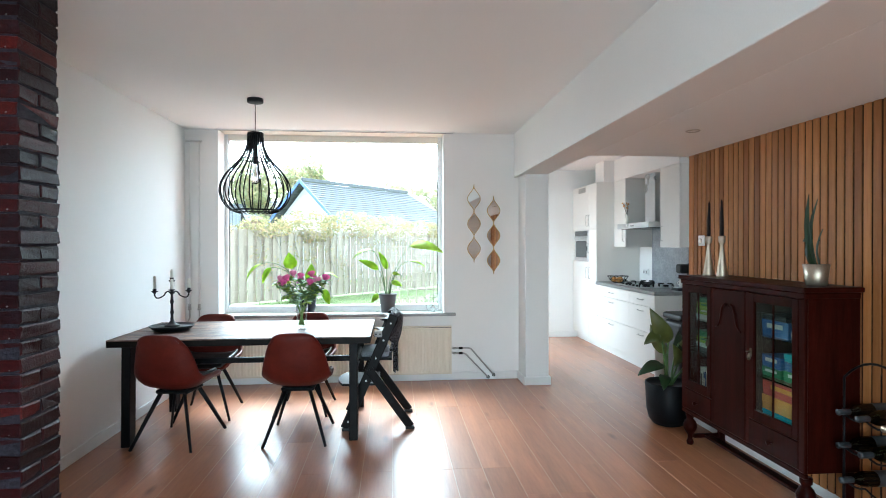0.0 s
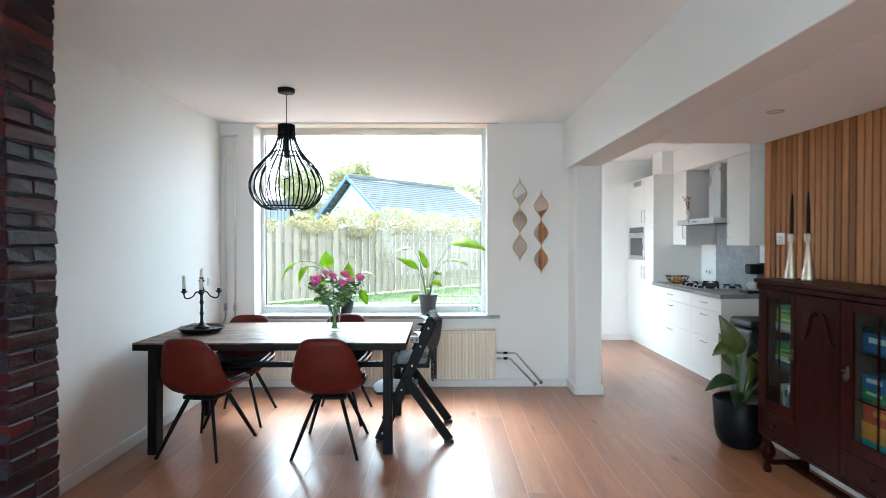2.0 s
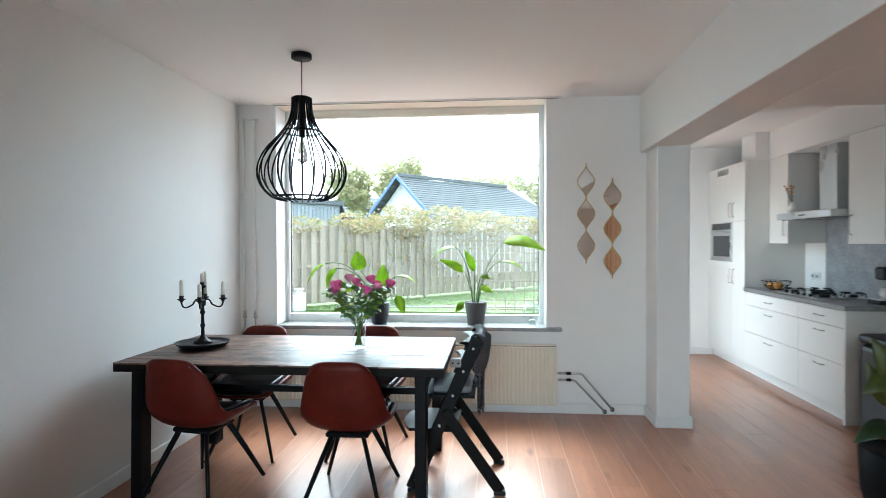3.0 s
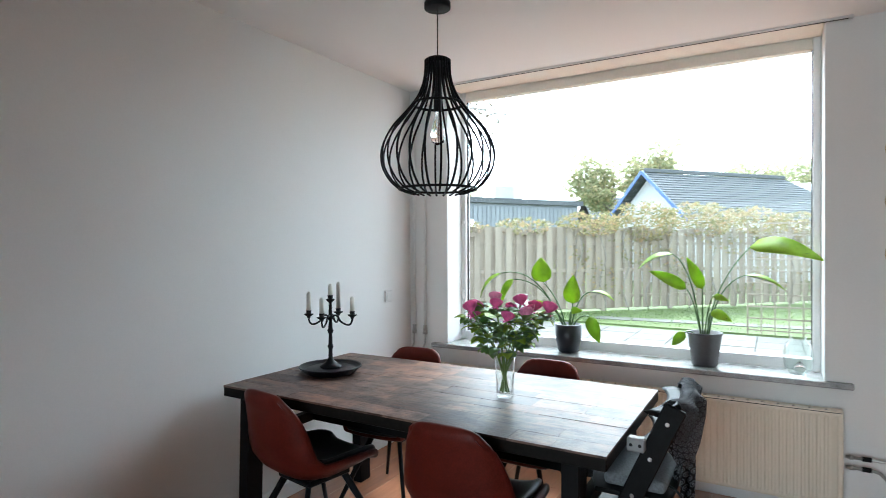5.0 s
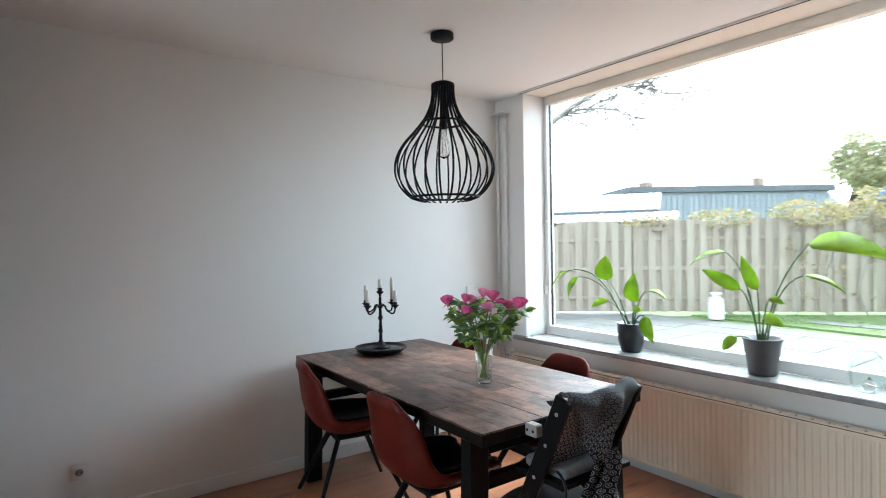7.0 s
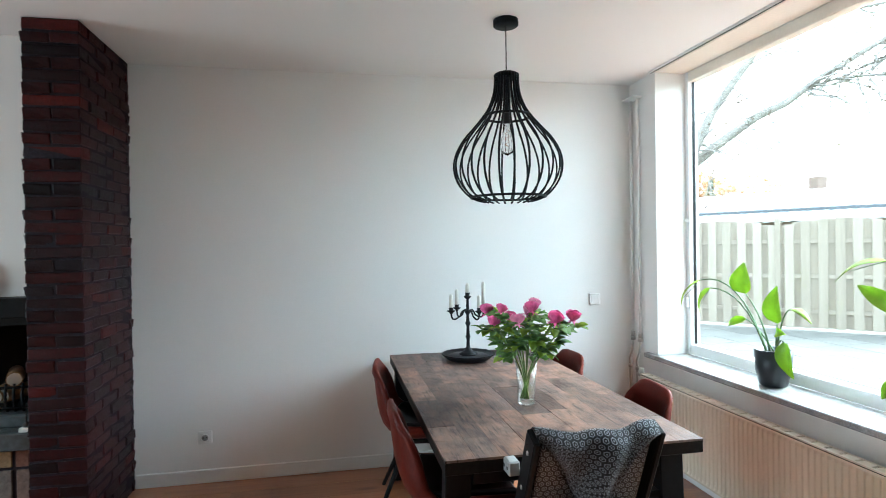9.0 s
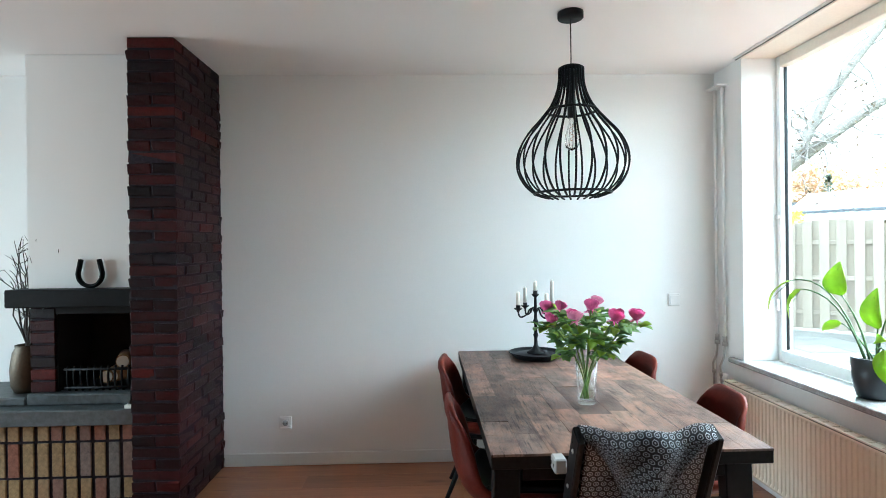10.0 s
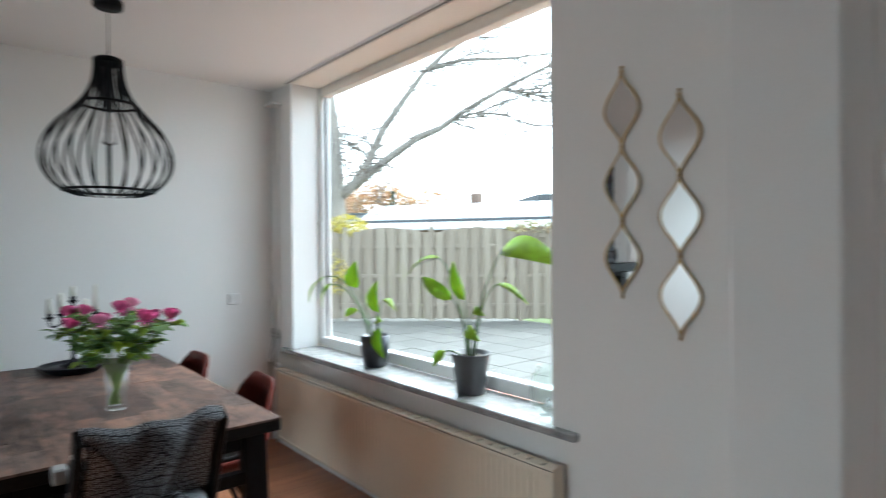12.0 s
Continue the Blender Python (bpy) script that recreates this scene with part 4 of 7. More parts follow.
# ---- sideboard, its things and the passage ----
def display_cabinet():
    X0, X1, Y0, Y1, Z0, Z1 = 2.20, 2.505, 2.44, 3.655, 0.26, 1.215
    c = thing("display_cabinet", "antique dark mahogany display cabinet with two glazed doors", "cabinet", pose(0, 0, 0))
    part("cabinet_top", B(X0 - 0.022, Y0 - 0.02, Z1 - 0.028, X1 + 0.01, Y1 + 0.02, Z1, b=0.007, seg=2), CAB_WOOD, c)
    part("cornice", B(X0 - 0.008, Y0 - 0.008, Z1 - 0.06, X1, Y1 + 0.008, Z1 - 0.0285, b=0.004), CAB_WOOD, c)
    part("side_panel", B(X0 + 0.02, Y0, Z0, X1, Y0 + 0.022, Z1 - 0.0605, b=0.002), CAB_WOOD, c)
    part("side_panel", B(X0 + 0.02, Y1 - 0.022, Z0, X1, Y1, Z1 - 0.0605, b=0.002), CAB_WOOD, c)
    part("back_panel", B(X1 - 0.012, Y0 + 0.022, Z0, X1 - 0.001, Y1 - 0.022, Z1 - 0.0605), CAB_IN, c)
    part("bottom_panel", B(X0 + 0.02, Y0 + 0.022, Z0, X1 - 0.012, Y1 - 0.022, Z0 + 0.02), CAB_WOOD, c)
    part("bottom_rail", B(X0, Y0, Z0 - 0.03, X0 + 0.025, Y1, Z0 - 0.001, b=0.005), CAB_WOOD, c)
    for y in (Y0, Y1 - 0.045):
        part("corner_post", B(X0, y, Z0, X0 + 0.0195, y + 0.045, Z1 - 0.0605, b=0.003), CAB_WOOD, c)
    m0, m1 = 2.905, 3.265
    for y in (m0, m1):
        part("divider", B(X0 + 0.024, y - 0.009, Z0 + 0.02, X1 - 0.013, y + 0.009, Z1 - 0.061), CAB_IN, c)
        part("stile", B(X0, y - 0.018, Z0, X0 + 0.0195, y + 0.018, Z1 - 0.0605, b=0.003), CAB_WOOD, c)
    # middle door with a carved swag
    d = part("middle_door", B(X0 - 0.004, m0 + 0.02, Z0 + 0.002, X0 + 0.016, m1 - 0.02, Z1 - 0.064, b=0.004), CAB_WOOD, c, "plain mahogany door with carved swag")
    yc = (m0 + m1) / 2
    for s in (-1, 1):
        up = arc((X0 - 0.008, yc + s * 0.02, 1.06), (X0 - 0.01, yc + s * 0.058, 1.068), (X0 - 0.008, yc + s * 0.074, 0.99), 7)
        low = arc((X0 - 0.008, yc + s * 0.074, 0.99), (X0 - 0.009, yc + s * 0.09, 0.915), (X0 - 0.007, yc + s * 0.13, 0.905), 7)
        part("carving", T(up + low[1:], [0.0085 - 0.0003 * k for k in range(15)], 8), CAB_WOOD, d)
        part("carved_knot", LA([(0.0, -0.01), (0.012, 0.0), (0.0, 0.012)], 10, (X0 - 0.008, yc + s * 0.015, 1.055), cap=False), CAB_WOOD, d)
    # glazed doors over a drawer each
    for y0, y1, hand in ((Y0 + 0.046, m0 - 0.019, 1), (m1 + 0.019, Y1 - 0.046, -1)):
        z0, z1 = Z0 + 0.155, Z1 - 0.064
        g = part("glazed_door", B(X0 - 0.003, y0, z0, X0 + 0.017, y0 + 0.045, z1, b=0.003), CAB_WOOD, c, "glazed mahogany door")
        part("door_stile", B(X0 - 0.003, y1 - 0.045, z0, X0 + 0.017, y1, z1, b=0.003), CAB_WOOD, g)
        for a, b2 in ((z0, z0 + 0.06), (z1 - 0.05, z1)):
            part("door_rail", B(X0 - 0.003, y0 + 0.045, a, X0 + 0.017, y1 - 0.045, b2, b=0.002), CAB_WOOD, g)
        ym = (y0 + y1) / 2
        part("lead_came", B(X0 + 0.002, ym - 0.003, z0 + 0.06, X0 + 0.012, ym + 0.003, z1 - 0.05), CAB_WOOD, g)
        pn = part("glass_pane", B(X0 + 0.005, y0 + 0.045, z0 + 0.06, X0 + 0.008, y1 - 0.045, z1 - 0.05), GREEN_PANE, g, "slightly green old glass")
        pn.visible_shadow = False
        dr = part("drawer", B(X0 - 0.003, y0, Z0 + 0.006, X0 + 0.017, y1, Z0 + 0.15, b=0.004), CAB_WOOD, c)
        part("drawer_knob", LA([(0.0, 0), (0.006, 0.0), (0.006, 0.012), (0.014, 0.018), (0.012, 0.028), (0.0, 0.03)], 16, cap=False), CAB_WOOD, dr, at=pose(X0 - 0.003, ym, Z0 + 0.078, 0, -90, 0))
        yk = y1 - 0.02 if hand > 0 else y0 + 0.02
        ks = part("key_plate", B(X0 - 0.007, yk - 0.009, 0.775, X0 - 0.003, yk + 0.009, 0.83, b=0.002), BRONZE, g, "dark brass key plate")
        part("key", T([(X0 - 0.007, yk, 0.81), (X0 - 0.035, yk, 0.81)], 0.004, 8), BRONZE, ks)
        part("drop_handle", LA([(0.0, 0.0), (0.009, 0.01), (0.011, 0.025), (0.004, 0.045), (0.0, 0.048)], 12, (X0 - 0.015, yk, 0.755), cap=False), BRONZE, ks)
        for zz in (0.665, 0.90):
            sh = part("shelf", B(X0 + 0.03, y0 - 0.03, zz, X1 - 0.015, y1 + 0.03, zz + 0.008), GLASS, c, "glass shelf")
            sh.visible_shadow = False
    part("long_stretcher", B(X0 + 0.14, Y0 + 0.0555, 0.047, X0 + 0.2, Y1 - 0.0555, 0.068, b=0.003), CAB_WOOD, c)
    # turned front legs, square back legs and stretchers
    for y in (Y0 + 0.04, Y1 - 0.04):
        part("front_leg", LA([(0.0, 0.0), (0.022, 0.0), (0.026, 0.02), (0.016, 0.04), (0.018, 0.07), (0.03, 0.085), (0.045, 0.115), (0.047, 0.14), (0.035, 0.17), (0.02, 0.185), (0.03, 0.2), (0.03, 0.2285), (0.0, 0.2285)], 20, (X0 + 0.04, y, 0), cap=False), CAB_WOOD, c, "turned bulbous leg")
        part("back_leg", B(X1 - 0.05, y - 0.02, 0, X1 - 0.01, y + 0.02, Z0 - 0.001, b=0.003), CAB_WOOD, c)
        part("side_stretcher", B(X0 + 0.062, y - 0.015, 0.045, X1 - 0.051, y + 0.015, 0.07, b=0.003), CAB_WOOD, c)
    return c
display_cabinet()

GAME = [plain("card_" + n, col, 0.45, var=0.1, rnd=0.15) for n, col in (("lime", (0.3, 0.42, 0.03)), ("green", (0.04, 0.2, 0.08)), ("blue", (0.03, 0.1, 0.3)), ("white", (0.6, 0.6, 0.58)), ("red", (0.42, 0.04, 0.03)), ("orange", (0.6, 0.24, 0.02)), ("teal", (0.02, 0.28, 0.36)), ("dark", (0.03, 0.035, 0.04)))]
def game_box(y0, y1, z0, z1, mi, label, x0=2.275, x1=2.45, band=None):
    b = thing("game_box", label, "box", pose(x0, y0, z0), "games in the cabinet")
    part("box_base", B(0.002, 0.002, 0, x1 - x0 - 0.002, y1 - y0 - 0.002, (z1 - z0) * 0.45, b=0.001), GAME[mi], b)
    part("box_lid", B(0, 0, (z1 - z0) * 0.45 + 0.0003, x1 - x0, y1 - y0, z1 - z0, b=0.0015), GAME[mi], b)
    if band is not None:
        part("printed_bar", B(-0.0012, (y1 - y0) * 0.2, (z1 - z0) * 0.5, -0.0004, (y1 - y0) * 0.8, (z1 - z0) * 0.8), GAME[band], b, "printed title bar")
    return b
game_box(2.500, 2.880, 0.2805, 0.3699, 7, "dark board game box low in the cabinet")
game_box(2.500, 2.880, 0.3705, 0.4449, 5, "orange board game box low in the cabinet")
game_box(2.505, 2.877, 0.4455, 0.4749, 6, "flat turquoise game box in the cabinet")
game_box(2.500, 2.880, 0.4755, 0.5599, 5, "orange board game box with yellow bar", band=5)
game_box(2.512, 2.874, 0.5605, 0.6449, 4, "red board game box with orange lettering bar", band=5)
game_box(2.500, 2.700, 0.6738, 0.7332, 1, "small green game box on the glass shelf", band=3)
game_box(2.520, 2.690, 0.7338, 0.7832, 2, "blue game box on the glass shelf")
game_box(2.510, 2.695, 0.7838, 0.8282, 6, "teal game box on the glass shelf")
game_box(2.720, 2.880, 0.6738, 0.7232, 1, "dark green card game box on the shelf", band=3)
game_box(2.720, 2.880, 0.7238, 0.7932, 2, "blue card game box on the shelf", band=3)
game_box(2.500, 2.640, 0.9088, 0.9532, 3, "white puzzle box on the upper shelf", band=7)
game_box(2.510, 2.635, 0.9538, 1.0132, 1, "green game box on the upper shelf", band=0)
game_box(2.660, 2.880, 0.9088, 0.9982, 2, "dark blue game box with white title bar", band=3)
game_box(2.680, 2.870, 0.9988, 1.0282, 7, "thin dark game box on the upper shelf")
game_box(3.300, 3.600, 0.9088, 0.9432, 3, "white game box on the upper shelf")
game_box(3.310, 3.595, 0.9438, 0.9832, 0, "lime green game box on the upper shelf", band=3)
game_box(3.320, 3.590, 0.9838, 1.0282, 0, "lime game box with pale bar", band=1)
game_box(3.340, 3.580, 1.0288, 1.0582, 1, "thin green game box on top of the stack")
game_box(3.300, 3.600, 0.6738, 0.7132, 7, "dark game box on the middle shelf")
game_box(3.300, 3.600, 0.7138, 0.7432, 3, "white game box on the middle shelf")
game_box(3.320, 3.590, 0.7438, 0.7882, 0, "lime green game box on the middle shelf", band=1)
game_box(3.330, 3.585, 0.7888, 0.8282, 1, "green game box on the middle shelf")
bk = 3.30
for k, (w, h, mi) in enumerate(((0.03, 0.28, 3), (0.022, 0.3, 7), (0.05, 0.31, 3), (0.03, 0.27, 7), (0.04, 0.3, 3), (0.028, 0.26, 2), (0.035, 0.29, 3))):
    b = thing("upright_book", "tall upright book with printed spine", "book", pose(2.28, bk, 0.2805), "books in the cabinet")
    part("cover", B(0, 0, 0, 0.16, w - 0.002, h, b=0.002), GAME[mi], b)
    part("spine_print", B(-0.001, w * 0.25, h * 0.3, -0.0002, w * 0.7, h * 0.85), GAME[7 if mi == 3 else 3], b)
    bk += w + 0.003

for x, y, lean in ((2.335, 3.545, 0.5), (2.345, 3.395, -0.5)):
    cs = thing("candlestick", "brushed brass candlestick with a tall black taper candle", "candlestick", pose(x, y, 1.2155, 0, lean, 0), "pair of candlesticks")
    part("stick", LA([(0.0, 0), (0.038, 0.0), (0.037, 0.01), (0.028, 0.07), (0.016, 0.16), (0.0115, 0.205), (0.012, 0.222), (0.021, 0.235), (0.0225, 0.275), (0.019, 0.278), (0.012, 0.262), (0.0, 0.262)], 28, cap=False), BRASS, cs)
    part("taper_candle", LA([(0.0, 0.262), (0.0115, 0.262), (0.011, 0.4), (0.006, 0.51), (0.002, 0.525), (0.0, 0.525)], 16, cap=False), BLACK_WAX, cs, "black taper candle")

def snake(name, m):
    p = thing("snake_plant", "small snake plant in a brushed brass bowl pot", "potted plant", m)
    part("pot", LA([(0.0, 0.0), (0.046, 0.0), (0.05, 0.004), (0.064, 0.112), (0.06, 0.113), (0.056, 0.1), (0.0, 0.095)], 32, cap=False), BRASS, p)
    part("soil", LA([(0.0, 0.098), (0.056, 0.096)], 20, cap=False), SOIL, p)
    for a, c, w, n in (((0.0, -0.008, 0.09), (0.01, -0.02, 0.46), 0.034, (-1, 0.1, 0.2)), ((0.0, 0.012, 0.09), (0.0, 0.04, 0.49), 0.032, (-1, -0.4, 0.1)), ((0.0, 0.02, 0.09), (0.01, 0.075, 0.235), 0.022, (-1, 0.1, 0.4)), ((0.01, -0.02, 0.09), (0.02, -0.035, 0.3), 0.026, (-1, 0.5, 0.1))):
        bm = bmesh.new()
        leaf(bm, a, c, w, 0.5, -0.05, n, n=8, thick=0.003)
        part("leaf", bm, LEAF_DARK, p)
    bm = bmesh.new()
    leaf(bm, (0.01, 0.075, 0.235), (0.01, 0.125, 0.25), 0.02, 0.4, 0.3, (-1, 0.1, 0.4), n=6, thick=0.003)
    part("leaf", bm, LEAF_DARK, p)
snake("snake_plant", pose(2.37, 2.575, 1.2155))

# floor plant in the passage
LP = thing("floor_plant", "bird of paradise plant with broad dark leaves in a black pot", "potted plant", pose(2.3, 4.06, 0))
part("pot", LA([(0.0, 0.0), (0.09, 0.0), (0.118, 0.012), (0.145, 0.05), (0.163, 0.12), (0.175, 0.335), (0.168, 0.34), (0.161, 0.32), (0.0, 0.31)], 40, cap=False), BLACK_METAL, LP, "matt black tapered pot")
part("soil", LA([(0.0, 0.315), (0.162, 0.31)], 24, cap=False), SOIL, LP)
for foot, knee, end, tip, w, nrm, mat in (
        ((0.0, 0.0), (-0.03, -0.04, 0.55), (-0.03, -0.06, 0.66), (-0.2, -0.14, 0.92), 0.17, (-0.6, -1, 0.5), LEAF_OLIVE),
        ((-0.02, 0.0), (-0.06, -0.06, 0.66), (-0.12, -0.1, 0.74), (-0.26, -0.15, 0.68), 0.11, (-0.3, -1, 0.6), LEAF_OLIVE),
        ((0.02, 0.0), (0.03, -0.04, 0.6), (0.05, -0.08, 0.66), (0.18, -0.16, 0.62), 0.13, (0.3, -1, 0.8), LEAF_OLIVE),
        ((0.0, -0.02), (-0.06, -0.1, 0.48), (-0.1, -0.13, 0.5), (-0.33, -0.2, 0.47), 0.14, (-0.1, -0.6, 1), LEAF_DARK),
        ((0.01, -0.02), (0.0, -0.1, 0.45), (0.02, -0.12, 0.5), (-0.06, -0.24, 0.66), 0.13, (-0.2, -1, 0.5), LEAF_OLIVE),
        ((0.02, -0.01), (0.1, -0.08, 0.5), (0.13, -0.1, 0.52), (0.24, -0.22, 0.42), 0.13, (0.2, -0.8, 0.8), LEAF_DARK),
        ((0.0, 0.02), (0.0, 0.02, 0.5), (-0.02, 0.0, 0.56), (-0.12, 0.08, 0.78), 0.12, (-0.8, -0.6, 0.3), LEAF_OLIVE),
        ((0.02, 0.01), (0.06, 0.0, 0.45), (0.09, -0.02, 0.5), (0.14, 0.1, 0.74), 0.12, (-0.5, -1, 0.3), LEAF_DARK),
        ((-0.02, -0.02), (-0.08, -0.1, 0.4), (-0.09, -0.12, 0.42), (-0.16, -0.26, 0.36), 0.11, (0, -0.6, 1), LEAF_DARK),
        ((0.0, 0.0), (0.04, -0.08, 0.42), (0.06, -0.11, 0.44), (0.1, -0.25, 0.5), 0.11, (0.1, -0.8, 0.7), LEAF_DARK)):
    st = part("stem", T(arc((foot[0], foot[1], 0.305), knee, end, 7), 0.007, 7), STEM, LP)
    bm = bmesh.new()
    leaf(bm, end, tip, w * 0.8, 0.22, 0.15, nrm, n=9)
    part("leaf", bm, mat, st)

# wine rack beside the cabinet
WR = thing("wine_rack", "black metal wine rack holding dark bottles", "wine rack", pose(2.43, 2.15, 0))
for sx in (-0.1, 0.1):
    for sy in (-0.19, 0.19):
        part("upright", T([(sx, sy, 0), (sx, sy, 0.78)], 0.006, 8), BLACK_METAL, WR)
    part("arch", T(arc((sx, -0.19, 0.78), (sx, 0.0, 0.98), (sx, 0.19, 0.78), 10), 0.006, 8), BLACK_METAL, WR)
rungs = (0.12, 0.28, 0.44, 0.60)
for z in rungs:
    for sx in (-0.1, 0.1):
        part("rung", T([(sx, -0.19, z)] + [(sx, -0.19 + 0.38 * i / 12, z - 0.018 * abs(math.sin(math.pi * i / 4))) for i in range(1, 12)] + [(sx, 0.19, z)], 0.005, 6), BLACK_METAL, WR)
BOTTLE = glass_mat("dark_green_bottle_glass", (0.02, 0.05, 0.02), 0.05)
for k, (y, z) in enumerate(((-0.12, 0.60), (0.02, 0.60), (0.13, 0.44), (0.0, 0.44), (-0.12, 0.28), (0.11, 0.28), (0.0, 0.12), (0.13, 0.6))):
    w = thing("wine_bottle", "dark wine bottle lying in the rack", "bottle", pose(2.43 + 0.115, 2.15 + y, z + 0.026, 0, -90, 0), "bottles in the rack")
    part("bottle_glass", LA([(0.0, 0.0), (0.034, 0.0), (0.037, 0.006), (0.037, 0.18), (0.03, 0.21), (0.015, 0.235), (0.0135, 0.25), (0.0, 0.25)], 20, cap=False), BOTTLE, w)
    part("foil_cap", LA([(0.0, 0.24), (0.0145, 0.24), (0.0145, 0.295), (0.015, 0.3), (0.0, 0.301)], 16, cap=False), [BRASS, GAME[7], GAME[7], GAME[7]][k % 4], w, "metal foil cap")
    part("paper_label", LA([(0.0374, 0.05), (0.0374, 0.13)], 20, cap=False), GAME[7], w, "dark paper label")

# ---- kitchen ----
KX, KY0, KY1 = 2.93, 5.54, 7.285
def pull(parent, y, z, ln=0.13, upright=False, x=KX):
    h = part("handle", T(([(x - 0.02, y - ln / 2, z), (x - 0.042, y - ln / 2 + 0.006, z), (x - 0.044, y, z), (x - 0.042, y + ln / 2 - 0.006, z), (x - 0.02, y + ln / 2, z)] if not upright else [(x - 0.02, y, z - ln / 2), (x - 0.042, y, z - ln / 2 + 0.006), (x - 0.044, y, z), (x - 0.042, y, z + ln / 2 - 0.006), (x - 0.02, y, z + ln / 2)]), 0.005, 8), NICKEL, parent, "satin nickel handle")
    return h
for y0, y1 in ((KY0 + 0.018, 6.212), (6.212, KY1)):
    u = thing("drawer_unit", "ivory kitchen drawer unit with three drawers", "cabinet", pose(0, 0, 0), "kitchen base units")
    part("carcass", B(KX + 0.001, y0 + 0.001, 0.10, KRIGHT - 0.002, y1 - 0.001, 0.885), KITCHEN, u)
    for z0, z1, hz in ((0.748, 0.882, 0.815), (0.462, 0.745, 0.69), (0.115, 0.459, 0.41)):
        d = part("drawer_front", B(KX - 0.02, y0 + 0.0015, z0, KX, y1 - 0.0015, z1, b=0.002), KITCHEN, u)
        pull(d, (y0 + y1) / 2, hz)
ep = thing("end_panel", "ivory end panel of the base units", "panel", pose(0, 0, 0))
part("board", B(KX - 0.02, KY0, 0.0, KRIGHT - 0.002, KY0 + 0.0175, 0.886, b=0.001), KITCHEN, ep)
pl = solid("plinth", B(KX + 0.05, KY0 + 0.018, 0.0, KX + 0.064, KBACK - 0.002, 0.0995), KITCHEN, "ivory plinth under the kitchen units", kind="structure")
wt = solid("worktop", B(KX - 0.035, KY0 - 0.015, 0.887, KRIGHT - 0.002, KY1 - 0.0005, 0.928, b=0.003), WORKTOP, "grey stone-look kitchen worktop", "worktop")
tu = thing("tall_unit", "tall ivory kitchen unit with built-in oven", "cabinet", pose(0, 0, 0), "tall kitchen units")
part("carcass", B(KX + 0.001, KY1, 0.10, KRIGHT - 0.002, KBACK - 0.003, 2.30), KITCHEN, tu)
TY = 7.60
for y0, y1, z0, z1 in ((KY1 + 0.001, TY - 0.0015, 0.115, 1.645), (TY + 0.0015, KBACK - 0.005, 0.115, 1.19), (KY1 + 0.001, TY - 0.0015, 1.65, 2.298), (TY + 0.0015, KBACK - 0.005, 1.65, 2.298)):
    d = part("door_front", B(KX - 0.02, y0, z0, KX, y1, z1, b=0.002), KITCHEN, tu)
    yy = y1 - 0.05 if y0 < TY - 0.01 else y0 + 0.05
    pull(d, yy, 1.03 if z1 < 1.7 else 1.78, 0.16, True)
ov = part("oven", B(KX - 0.028, TY + 0.003, 1.195, KX - 0.001, KBACK - 0.12, 1.643, b=0.003), STEEL, tu, "steel built-in oven with dark glass")
part("oven_window", B(KX - 0.032, TY + 0.06, 1.25, KX - 0.0285, KBACK - 0.18, 1.49, b=0.001), DARK_STEEL, ov)
part("control_panel", B(KX - 0.032, TY + 0.02, 1.565, KX - 0.0285, KBACK - 0.14, 1.635), DARK_STEEL, ov)
part("oven_handle", T([(KX - 0.029, TY + 0.05, 1.535), (KX - 0.06, TY + 0.055, 1.535), (KX - 0.06, KBACK - 0.175, 1.535), (KX - 0.029, KBACK - 0.17, 1.535)], 0.008, 8), STEEL, ov)
vt = part("vent_grille", B(KX - 0.024, TY + 0.12, 2.20, KX - 0.0205, KBACK - 0.28, 2.27), NICKEL, tu)
for k in range(5):
    part("vent_slat", B(KX - 0.029, TY + 0.13, 2.206 + k * 0.0125, KX - 0.0245, KBACK - 0.29, 2.212 + k * 0.0125), NICKEL, vt)
bh = solid("bulkhead", B(3.02, KY1 + 0.002, 2.302, KRIGHT - 0.001, 7.62, 2.599), WHITE_WALL, "boxed white bulkhead above the tall unit", kind="structure")
bh2 = solid("bulkhead", B(3.16, 5.5, 2.31, KRIGHT - 0.001, KY1, 2.599), WHITE_WALL, "white bulkhead above the wall units", kind="structure")
for y0, y1, hy in ((6.90, 7.28, 6.95), (5.50, 5.935, 5.985 - 0.1)):
    u = thing("wall_unit", "ivory kitchen wall cupboard", "cabinet", pose(0, 0, 0), "kitchen wall units")
    part("carcass", B(3.181, y0, 1.405, KRIGHT - 0.002, y1, 2.308), KITCHEN, u)
    d = part("door_front", B(3.16, y0 + 0.001, 1.403, 3.18, y1 - 0.001, 2.306, b=0.002), KITCHEN, u)
    pull(d, hy, 1.56, 0.16, True, x=3.18)
hd = thing("cooker_hood", "stainless steel chimney cooker hood", "cooker hood", pose(0, 6.40, 0))
part("canopy", B(3.03, -0.45, 1.635, KRIGHT - 0.006, 0.45, 1.70, b=0.004), STEEL, hd)
part("flue", B(3.26, -0.135, 1.7005, KRIGHT - 0.006, 0.135, 2.309, b=0.003), STEEL, hd)
part("filter", B(3.06, -0.4, 1.63, KRIGHT - 0.05, 0.4, 1.6345), DARK_STEEL, hd)
for k in range(4):
    part("button", B(3.0275, -0.06 + k * 0.03, 1.66, 3.0295, -0.045 + k * 0.03, 1.672), BLACK_PLASTIC, hd)
sp = solid("splash_panel", B(KRIGHT - 0.006, 5.98, 0.929, KRIGHT - 0.0005, 6.90, 2.31), SPLASH, "mottled grey splashback panel", "splashback")
